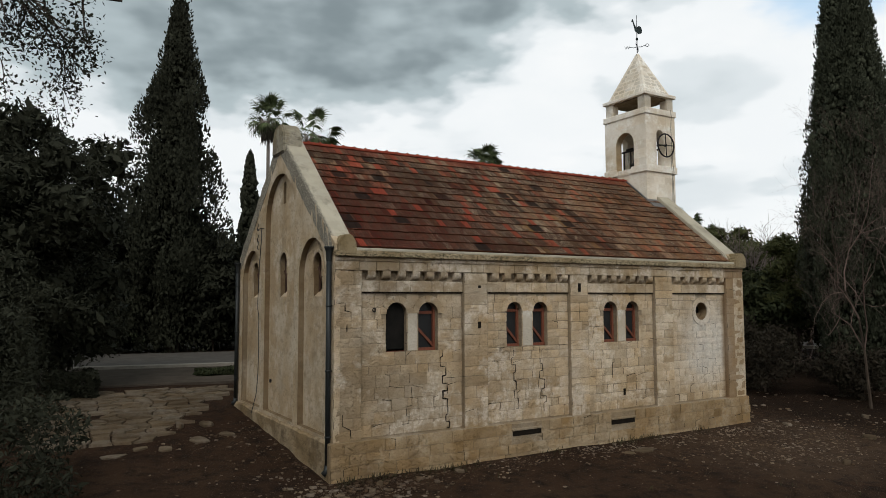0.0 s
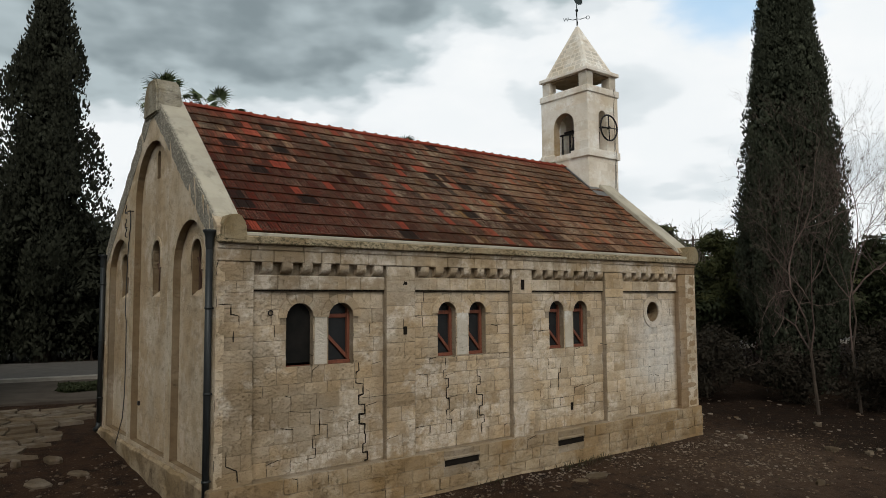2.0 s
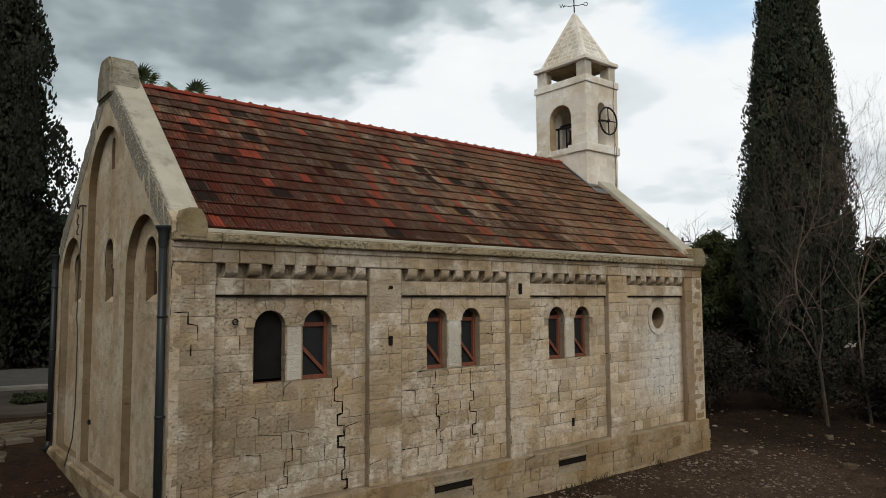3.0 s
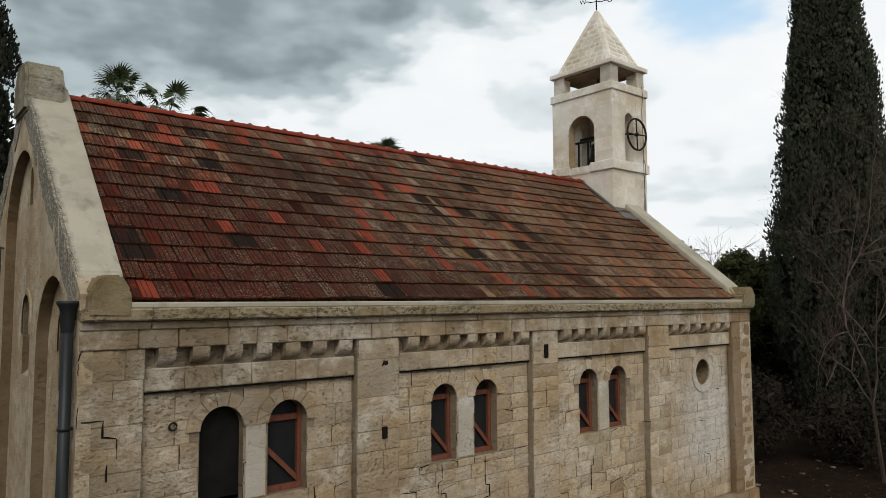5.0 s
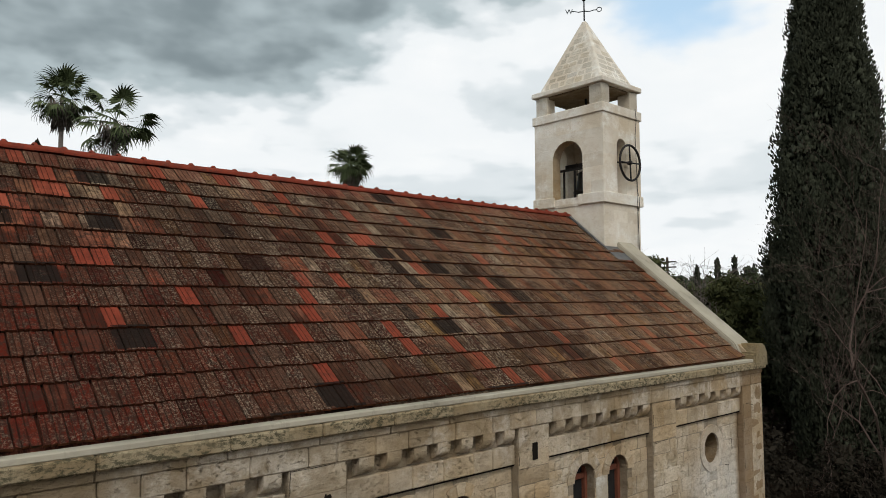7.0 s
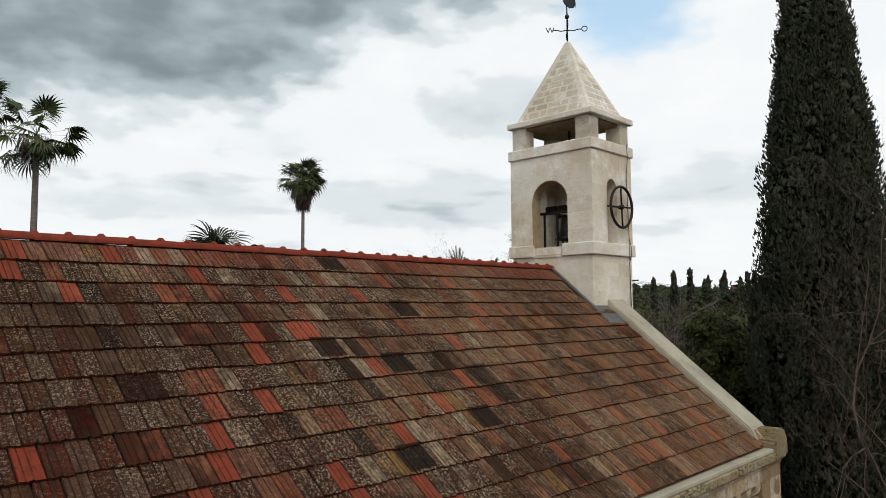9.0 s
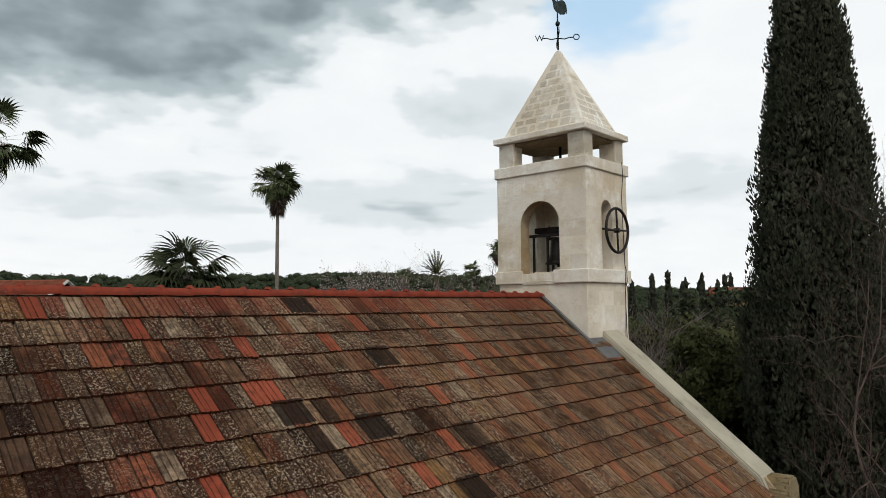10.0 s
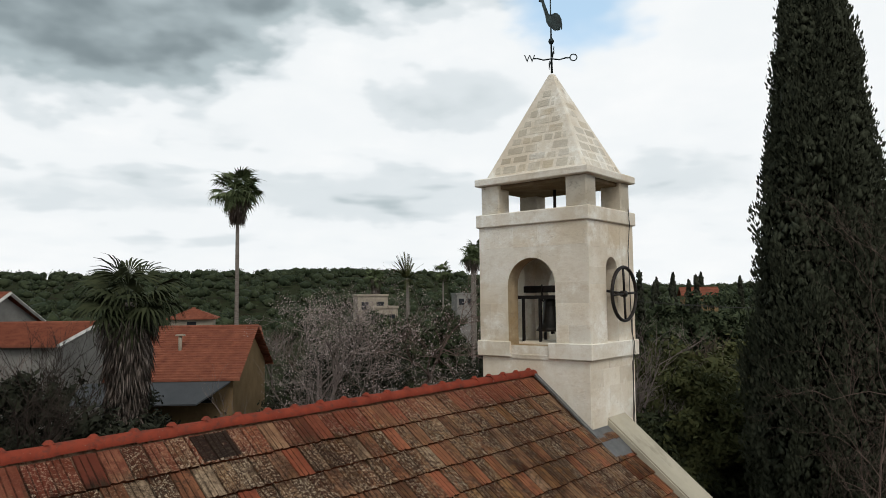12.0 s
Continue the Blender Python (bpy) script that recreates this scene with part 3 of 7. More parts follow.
# ---------------------------------------------------------------- the chapel
LEN, WID, RIDGE_Y, EAVE_Z = 14.9, 8.1, 4.02, 5.60
PLINTH_Z, BAND_Z, CORBEL_Z, FRIEZE_Z, CORNICE_Z = 1.2, 4.58, 4.86, 5.10, 5.32
PIERS = [(0.0, 0.70), (3.58, 4.32), (7.17, 7.85), (10.62, 11.40), (14.03, 14.9)]
BAYS = [(PIERS[i][1], PIERS[i + 1][0]) for i in range(4)]
WINDOWS = [(1.68, 0.28), (2.58, 0.28), (5.27, 0.255), (6.17, 0.255), (8.83, 0.27), (9.74, 0.27)]
SILL_Z, HEAD_Z, OCULUS = 3.13, 4.34, (12.9, 4.0, 0.29)
SLOPE = 3.36 / (RIDGE_Y + 0.13)      # the tiled slope

chapel = thing("chapel", "small old limestone chapel with red clay tile roof and cracked walls", "chapel")


def along_x(u, v, d):
    return (u, d, v)


def along_y(u, v, d):
    return (d, u, v)


def build_walls():
    holes = [arch(c, h, SILL_Z, HEAD_Z) for c, h in WINDOWS] + [circle(*OCULUS)]
    south = plate("south_wall", [(0.02, -0.4), (LEN - 0.02, -0.4), (LEN - 0.02, EAVE_Z - 0.1), (0.02, EAVE_Z - 0.1)], holes, 0.0, 0.30, along_x, STONE, chapel, "pale limestone wall with stepped cracks")
    plate("north_wall", [(0.02, -0.4), (LEN - 0.02, -0.4), (LEN - 0.02, EAVE_Z - 0.1), (0.02, EAVE_Z - 0.1)], [], WID - 0.5, WID - 0.1, along_x, STONE, chapel)
    top = lambda y: EAVE_Z + 0.2 + SLOPE * (y + 0.05 if y < RIDGE_Y else 2 * RIDGE_Y - y + 0.05)
    gable = [(-0.14, -0.4), (WID, -0.4), (WID, top(WID)), (RIDGE_Y, top(RIDGE_Y)), (-0.14, top(-0.14))]
    recess = [arch(1.35, 0.95, PLINTH_Z, 5.97), arch(3.97, 1.30, PLINTH_Z, 8.0), arch(6.65, 1.02, PLINTH_Z, 5.97)]
    slits = [arch(1.30, 0.29, 4.50, 5.60), arch(3.97, 0.29, 4.50, 5.76), arch(6.65, 0.29, 4.50, 5.60), arch(3.97, 0.12, 7.16, 7.80)]
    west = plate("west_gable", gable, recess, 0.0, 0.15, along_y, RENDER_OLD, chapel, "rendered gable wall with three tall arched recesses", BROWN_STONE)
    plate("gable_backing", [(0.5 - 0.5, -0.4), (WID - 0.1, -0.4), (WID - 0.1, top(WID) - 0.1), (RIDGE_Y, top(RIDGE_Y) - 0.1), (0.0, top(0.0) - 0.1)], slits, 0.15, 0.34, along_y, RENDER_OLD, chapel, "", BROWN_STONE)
    plate("east_gable", gable, [], LEN - 0.5, LEN, along_y, RENDER_OLD, chapel)
    block("chapel_floor", (0.4, 0.4, 0.2), (LEN - 0.4, WID - 0.4, 1.0), STONE, chapel)
    # raised arch mouldings over the gable windows
    for (c, h, z0, zt) in ((1.30, 0.29, 5.0, 5.60), (3.97, 0.29, 5.15, 5.76), (6.65, 0.29, 5.0, 5.60)):
        inner = arch(c, h + 0.005, z0, zt + 0.005)
        outer = arch(c, h + 0.09, z0, zt + 0.09)
        bm = bmesh.new()
        a = [bm.verts.new((0.125, y, z)) for y, z in inner[1:] + inner[:1]]
        b = [bm.verts.new((0.125, y, z)) for y, z in outer[1:] + outer[:1]]
        c2 = [bm.verts.new((0.16, y, z)) for y, z in outer[1:] + outer[:1]]
        for i in range(len(a) - 1):
            bm.faces.new((a[i], a[i + 1], b[i + 1], b[i]))
            bm.faces.new((b[i], b[i + 1], c2[i + 1], c2[i]))
        bmesh.ops.recalc_face_normals(bm, faces=bm.faces)
        part("window_hood", bm, RENDER_OLD, west)
    return south, west


south_wall, west_gable = build_walls()


def build_plinth():
    rng = random.Random(5)
    for i, (x0, x1) in enumerate([(0.0, 3.5), (3.5, 7.2), (7.2, 11.0), (11.0, LEN)]):
        block("plinth", (x0 - (0.12 if i == 0 else 0), -0.22, -0.5), (x1 + (0.06 if i == 3 else 0), 0.0, PLINTH_Z - 0.06), STONE, chapel, 0.03)
    block("plinth", (-0.12, -0.02, -0.5), (0.0, WID + 0.1, PLINTH_Z - 0.06), PLINTH_OLD, chapel, 0.05, rough=0.06, cuts=22)
    block("plinth", (LEN, 0.0, -0.5), (LEN + 0.1, WID, PLINTH_Z), STONE, chapel, 0.03)


build_plinth()


def build_piers():
    for i, (x0, x1) in enumerate(PIERS):
        block("pilaster", (x0 + (0.006 if i == 0 else 0), -0.13, PLINTH_Z - 0.1), (x1, 0.0, FRIEZE_Z), STONE, chapel, 0.012)


build_piers()


def build_cornice():
    rng = random.Random(9)
    for i, (x0, x1) in enumerate(BAYS):
        # band course with a drip edge, corbels above it
        x = x0
        while x < x1 - 0.05:
            w = min(rng.uniform(0.34, 0.66), x1 - x)
            if x1 - x - w < 0.3:
                w = x1 - x
            block("band_stone", (x + 0.003, -0.075, BAND_Z + 0.012), (x + w - 0.003, 0.0, CORBEL_Z), STONE_P, chapel, 0.012)
            x += w
        # dark strip that draws the shadow line below the band
        block("drip_shadow", (x0, -0.055, BAND_Z - 0.012), (x1, 0.0, BAND_Z + 0.012), VOID, chapel, 0.0)
        n = 7 if i < 3 else 6
        for k in range(n):
            cx = x0 + (k + 0.62) * (x1 - x0) / (n + 0.1)
            w = 0.105
            prof = [(0.0, FRIEZE_Z), (-0.15, FRIEZE_Z), (-0.15, FRIEZE_Z - 0.06)] + [(-0.15 * math.cos(a), FRIEZE_Z - 0.06 - 0.15 * math.sin(a)) for a in (0.2, 0.4, 0.6, 0.8, 1.0, 1.2, 1.45)] + [(0.0, CORBEL_Z + 0.02)]
            bm = bmesh.new()
            va = [bm.verts.new((cx - w, y, z)) for y, z in prof]
            vb = [bm.verts.new((cx + w, y, z)) for y, z in prof]
            bm.faces.new(va)
            bm.faces.new(vb[::-1])
            for q in range(len(prof)):
                bm.faces.new((va[q - 1], vb[q - 1], vb[q], va[q]))
            bmesh.ops.recalc_face_normals(bm, faces=bm.faces)
            for v in bm.verts:
                v.co += Vector(noise.noise_vector(v.co * 2.5)) * 0.014
            part("corbel", bm, STONE_P, chapel)
    x = 0.0
    while x < LEN - 0.05:
        w = min(rng.uniform(0.34, 0.72), LEN - x)
        if LEN - x - w < 0.3:
            w = LEN - x
        dy = rng.uniform(-0.006, 0.006)
        block("frieze_stone", (x + 0.004, -0.155 + dy, FRIEZE_Z), (x + w - 0.004, 0.1, CORNICE_Z), STONE_P, chapel, 0.012)
        x += w
    x = 0.0
    while x < LEN - 0.05:
        w = min(rng.uniform(0.7, 1.3), LEN - x)
        if LEN - x - w < 0.4:
            w = LEN - x
        block("cornice_stone", (x + 0.003, -0.175, CORNICE_Z), (x + w - 0.003, 0.1, CORNICE_Z + 0.10), STONE_P, chapel, 0.012)
        block("eaves_slab", (x + 0.002, -0.26, CORNICE_Z + 0.10), (x + w - 0.002, 0.1, EAVE_Z - 0.035), MOSSY, chapel, 0.02, rough=0.008, cuts=3)
        x += w
    block("eaves_screed", (0.5, -0.225, EAVE_Z - 0.035), (LEN - 0.4, -0.065, EAVE_Z + 0.034), CEMENT, chapel, 0.012, "pale cement strip below the tiles")


build_cornice()


def build_copings():
    """Cement copings along both gables, kneelers at their feet, the crown stone."""
    run = RIDGE_Y + 0.05
    for x0, x1, lift in ((-0.014, 0.60, 0.26), (14.28, 14.93, 0.24)):
        for side in (1, -1):
            y_at = lambda s: (s if side > 0 else 2 * RIDGE_Y - s)
            bm = bmesh.new()
            prof = [(-0.03, EAVE_Z + 0.02), (0.12, EAVE_Z + lift + 0.12), (RIDGE_Y - 0.02, EAVE_Z + lift + SLOPE * run), (RIDGE_Y - 0.02, EAVE_Z + SLOPE * run - 0.3), (0.12, EAVE_Z - 0.2)]
            va = [bm.verts.new((x0, y_at(y), z)) for y, z in prof]
            foot = 0.10 if x0 < 1 else 0.0
            vb = [bm.verts.new((x1 - foot * (1 - max(0.0, y) / RIDGE_Y), y_at(y), z)) for y, z in prof]
            bm.faces.new(va)
            bm.faces.new(vb[::-1])
            for q in range(len(prof)):
                bm.faces.new((va[q - 1], vb[q - 1], vb[q], va[q]))
            bmesh.ops.recalc_face_normals(bm, faces=bm.faces)
            bmesh.ops.bevel(bm, geom=list(bm.edges), offset=0.025, segments=2, affect="EDGES")
            if x0 < 1:
                long = [e for e in bm.edges if e.calc_length() > 1.0]
                bmesh.ops.subdivide_edges(bm, edges=long, cuts=46, use_grid_fill=True)
                for v in bm.verts:
                    # the weather arris is broken and gritty
                    if v.co.x < x0 + 0.06:
                        v.co.x += 0.035 * max(0.0, noise.noise(v.co * 7.0)) + 0.02 * noise.noise(v.co * 19.0)
                        v.co.z -= 0.03 * max(0.0, noise.noise(v.co * 9.0 + Vector((3, 1, 2))))
            part("coping", bm, CEMENT, chapel, "smooth pale cement coping")
            yk = (-0.27, 0.24) if side > 0 else (WID - 0.24, WID + 0.2)
            bm = bmesh.new()
            ka, kb = (0.05, 0.51) if x0 < 1 else (x0 + 0.10, x1 + 0.03)
            zb, zt = EAVE_Z - 0.14, EAVE_Z + 0.34
            face = [(ka, zb), (kb, zb), (kb, zt - 0.17), (kb - 0.12, zt), (ka + 0.14, zt), (ka, zt - 0.20)]
            fr = [bm.verts.new((px, yk[0], pz)) for px, pz in face]
            bk = [bm.verts.new((px, yk[1], pz)) for px, pz in face]
            bm.faces.new(fr)
            bm.faces.new(bk[::-1])
            for q in range(len(face)):
                bm.faces.new((fr[q - 1], bk[q - 1], bk[q], fr[q]))
            bmesh.ops.recalc_face_normals(bm, faces=bm.faces)
            bmesh.ops.bevel(bm, geom=list(bm.edges), offset=0.03, segments=2, affect="EDGES")
            for v in bm.verts:
                v.co += Vector(noise.noise_vector(v.co * 4)) * 0.022
            part("kneeler", bm, KNEELER, chapel, "weathered kneeler block")
    # crown stone on the west gable
    zt = EAVE_Z + SLOPE * run + 0.22
    bm = bmesh.new()
    prof = [(-0.54, -0.55), (-0.48, -0.04), (-0.27, 0.24), (-0.12, 0.31), (0.16, 0.30), (0.30, 0.22), (0.48, -0.04), (0.54, -0.55)]
    va = [bm.verts.new((-0.06, RIDGE_Y + y, zt + z)) for y, z in prof]
    vb = [bm.verts.new((0.49, RIDGE_Y + y, zt + z)) for y, z in prof]
    bm.faces.new(va)
    bm.faces.new(vb[::-1])
    for q in range(len(prof)):
        bm.faces.new((va[q - 1], vb[q - 1], vb[q], va[q]))
    bmesh.ops.recalc_face_normals(bm, faces=bm.faces)
    bmesh.ops.bevel(bm, geom=list(bm.edges), offset=0.04, segments=2, affect="EDGES")
    for v in bm.verts:
        v.co += Vector(noise.noise_vector(v.co * 3)) * 0.03
    part("crown_stone", bm, CROWN, chapel, "rounded weathered stone at the gable top")


build_copings()


def window_frame(cx, half, parent, fill):
    """A wooden casement set back in the opening, with its diagonal brace."""
    y0, y1 = 0.17, 0.23
    w = half + 0.01
    win = new("window")
    win.parent = parent
    zt = HEAD_Z - half
    bars = [((cx - w, y0, SILL_Z), (cx - w + 0.06, y1, HEAD_Z)), ((cx + w - 0.07, y0 - 0.03, SILL_Z), (cx + w, y1, HEAD_Z)),
            ((cx - w, y0 - 0.05, SILL_Z), (cx + w, y1, SILL_Z + 0.07)), ((cx - w, y0 - 0.01, zt - 0.02), (cx + w, y1, zt + 0.06))]
    for a, b in bars:
        block("frame_bar", a, b, WOOD, win, 0.006)
    bm = bmesh.new()
    a, b = Vector((cx - w + 0.04, 0.155, SILL_Z + 0.60)), Vector((cx + w - 0.05, 0.155, SILL_Z + 0.11))
    up = Vector((0, 0, 0.045))
    q = [a + up, a - up, b - up, b + up]
    f = [bm.verts.new(p) for p in q]
    g = [bm.verts.new(p + Vector((0, 0.03, 0))) for p in q]
    bm.faces.new(f)
    bm.faces.new(g[::-1])
    for i in range(4):
        bm.faces.new((f[i - 1], f[i], g[i], g[i - 1]))
    bmesh.ops.recalc_face_normals(bm, faces=bm.faces)
    plate("pane", arch(cx, half + 0.004, SILL_Z + 0.03, HEAD_Z + 0.004), [], 0.205, 0.211, along_x, DUSTY_PANE, win)
    if fill:
        # a fine dark mesh covers the whole opening
        plate("insect_screen", arch(cx, half + 0.005, SILL_Z + 0.02, HEAD_Z + 0.005), [], 0.12, 0.126, along_x, GLASS_DARK, win)
        bm.free()
    else:
        part("brace", bm, WOOD, win)
    return win


for i, (c, h) in enumerate(WINDOWS):
    window_frame(c, h, chapel, i == 0)


def gable_window(cy, zs, zt, half=0.27):
    win = new("window")
    win.parent = chapel
    for a, b in (((0.27, cy - half, zs), (0.32, cy - half + 0.05, zt)), ((0.27, cy + half - 0.05, zs), (0.32, cy + half, zt)), ((0.26, cy - half, zs), (0.32, cy + half, zs + 0.06))):
        block("frame_bar", a, b, DARK_WOOD, win, 0.005)
    bm = bmesh.new()
    q = [(0.152, zs - 0.004), (0.335, zs + 0.17), (0.335, zs - 0.004)]
    va = [bm.verts.new((x, cy - half - 0.015, z)) for x, z in q]
    vb = [bm.verts.new((x, cy + half + 0.015, z)) for x, z in q]
    bm.faces.new(va)
    bm.faces.new(vb[::-1])
    for i in range(3):
        bm.faces.new((va[i - 1], vb[i - 1], vb[i], va[i]))
    bmesh.ops.recalc_face_normals(bm, faces=bm.faces)
    part("sloping_sill", bm, RENDER_OLD, win)
    v, f = tube_data([(0.26, cy - half, zs + 0.1), (0.26, cy + half, zs + 0.75)], 0.03, 4)
    raw("brace", v, f, DARK_WOOD, win)


for cy, zt in ((1.30, 5.55), (3.97, 5.7), (6.65, 5.55)):
    gable_window(cy, 4.5, zt)


def voussoirs(cx, half, zs, zt, y, parent, jambs=True):
    """The ring of arch stones round an opening, with its jamb stones."""
    rng = random.Random(int(cx * 100))
    zc, n, ring = zt - half, 7, 0.17
    for k in range(n):
        a0, a1 = math.pi * k / n + 0.012, math.pi * (k + 1) / n - 0.012
        bm = bmesh.new()
        d = y - rng.uniform(0.024, 0.030)
        fr, bk = [], []
        for r0, ang in ((half, a0), (half + ring, a0), (half + ring, (a0 + a1) / 2), (half + ring, a1), (half, a1), (half, (a0 + a1) / 2)):
            fr.append(bm.verts.new((cx + r0 * math.cos(ang), d, zc + r0 * math.sin(ang))))
            bk.append(bm.verts.new((cx + r0 * math.cos(ang), y + 0.1, zc + r0 * math.sin(ang))))
        bm.faces.new(fr)
        for q in range(6):
            bm.faces.new((fr[q - 1], fr[q], bk[q], bk[q - 1]))
        bmesh.ops.recalc_face_normals(bm, faces=bm.faces)
        part("arch_stone", bm, STONE_P, parent)


for c, h in WINDOWS:
    voussoirs(c, h, SILL_Z, HEAD_Z, 0.0, chapel)


for (c1, h1), (c2, h2) in zip(WINDOWS[::2], WINDOWS[1::2]):
    block("window_pier", (c1 + h1 + 0.035, -0.018, SILL_Z + 0.02), (c2 - h2 - 0.035, 0.1, HEAD_Z - h1 + 0.02), PALE_P, chapel, 0.008, "pale stone pier between paired windows")


def oculus_ring():
    cx, cz, r = OCULUS
    bm = bmesh.new()
    n = 28
    rows = []
    for rr, y in ((r + 0.004, 0.02), (r, -0.02), (r + 0.16, -0.025), (r + 0.16, 0.05)):
        rows.append([bm.verts.new((cx + rr * math.cos(2 * math.pi * k / n), y, cz + rr * math.sin(2 * math.pi * k / n))) for k in range(n)])
    for a, b in zip(rows, rows[1:]):
        for k in range(n):
            bm.faces.new((a[k - 1], a[k], b[k], b[k - 1]))
    bmesh.ops.recalc_face_normals(bm, faces=bm.faces)
    part("oculus_ring", bm, STONE_P, chapel, "pale stone ring round the small round window")
    # brown inside of the opening
    bm = bmesh.new()
    rows = []
    for rr, y in ((r + 0.004, 0.02), (r - 0.006, 0.024), (r - 0.010, 0.33)):
        rows.append([bm.verts.new((cx + rr * math.cos(2 * math.pi * k / n), y, cz + rr * math.sin(2 * math.pi * k / n))) for k in range(n)])
    for a, b in zip(rows, rows[1:]):
        for k in range(n):
            bm.faces.new((a[k - 1], b[k - 1], b[k], a[k]))
    part("oculus_reveal", bm, BROWN_STONE, chapel, "brown inside of the round window")
    # broken infill behind the ring
    rim = [(cx + (r + 0.01) * math.cos(q), cz + (r + 0.01) * math.sin(q)) for q in np.linspace(-2.7, -0.15, 12)]
    plate("oculus_infill", rim + [(cx + 0.14, cz - 0.07), (cx + 0.04, cz - 0.10), (cx - 0.10, cz - 0.13)], [], 0.24, 0.32, along_x, BROWN_STONE, chapel, "broken stone infill")
    # dark disc added in place of the unlit room behind the opening
    plate("oculus_board", circle(cx, cz, r + 0.03), [], 0.335, 0.355, along_x, GLASS_DARK, chapel, "added dark disc standing in for the unlit interior")


oculus_ring()

for x0, x1, z in ((5.02, 5.98, 0.80), (8.58, 9.52, 0.77)):
    block("air_vent", (x0, -0.232, z), (x1, -0.21, z + 0.14), VOID, chapel, 0.004)
    block("vent_lintel", (x0 - 0.03, -0.26, z + 0.135), (x1 + 0.02, -0.2, z + 0.19), STONE, chapel, 0.01)
for a, b in (((4.0, -0.156, 3.66), (4.09, -0.128, 3.83)), ((9.3, -0.022, 1.55), (9.39, -0.008, 1.74)), ((7.46, -0.158, 4.62), (7.56, -0.128, 4.86))):
    block("putlog_hole", a, b, VOID, chapel, 0.004)


# broken spot at the head of a pilaster, and an iron ring in the wall
plate("broken_spot", [(3.985, 4.70), (4.01, 4.692), (4.03, 4.715), (4.06, 4.70), (4.10, 4.715), (4.105, 4.745), (4.085, 4.775), (4.05, 4.765), (4.03, 4.785), (4.01, 4.75)], [], -0.144, -0.12, along_x, VOID, chapel)
tube("wall_ring", [(1.07 + 0.045 * math.cos(a), -0.035, 4.16 + 0.045 * math.sin(a)) for a in np.linspace(0, 6.0, 12)], 0.012, IRON, chapel, 6)
block("gable_bracket", (-0.03, 4.55, 2.05), (0.02, 4.63, 2.15), IRON, chapel, 0.01)

# -------- roof


def roof_point(u, v, w):
    """u along the ridge, v up the slope from the eaves, w off the slope; the south side."""
    k = math.hypot(1, SLOPE)
    cy, cz = 1 / k, SLOPE / k
    return Vector((u, -0.13 + v * cy - w * cz, EAVE_Z + 0.0 + v * cz + w * cy))


TILE_W, TILE_L, TILE_V0 = 0.204, 0.368, 0.075
ROOF_X0, ROOF_X1 = 0.46, 14.36
SLOPE_LEN = math.hypot(RIDGE_Y + 0.13, SLOPE * (RIDGE_Y + 0.13))


def tile_data(seed):
    """A flat clay tile with low ribs, a side joint and a scalloped tail, on its local x (across) and y (up the slope)."""
    rng = random.Random(seed)
    prof = [(0.0, 0.000), (0.006, 0.015), (0.044, 0.016), (0.051, 0.007), (0.058, 0.015), (0.104, 0.015), (0.111, 0.007), (0.118, 0.015), (0.190, 0.014), (0.201, 0.000)]
    tongue = [0.010, 0.004, 0.0, 0.012, -0.004, 0.010, 0.010, 0.0, -0.002, 0.012]
    v, f = [], []
    wob = [rng.uniform(-0.003, 0.003) for _ in prof]
    for yy, dz in ((0.0, 0.034), (0.20, 0.018), (TILE_L + 0.02, 0.001)):
        for (x, z), wv, tg in zip(prof, wob, tongue):
            v.append((x, yy + (wv * 2 + tg if yy == 0 else 0), z + dz + wv * 0.4))
    for (x, z), wv, tg in zip(prof, wob, tongue):
        v.append((x, wv * 2 + tg + 0.004, z - 0.002))
    n = len(prof)
    for j in range(2):
        f += [(j * n + i, j * n + i + 1, (j + 1) * n + i + 1, (j + 1) * n + i) for i in range(n - 1)]
    f += [(3 * n + i, 3 * n + i + 1, i + 1, i) for i in range(n - 1)]
    return v, f


TILE_SLOTS = [0 if i % 9 in (1, 4, 7) else 2 for i in range(18)] + [1] * 9


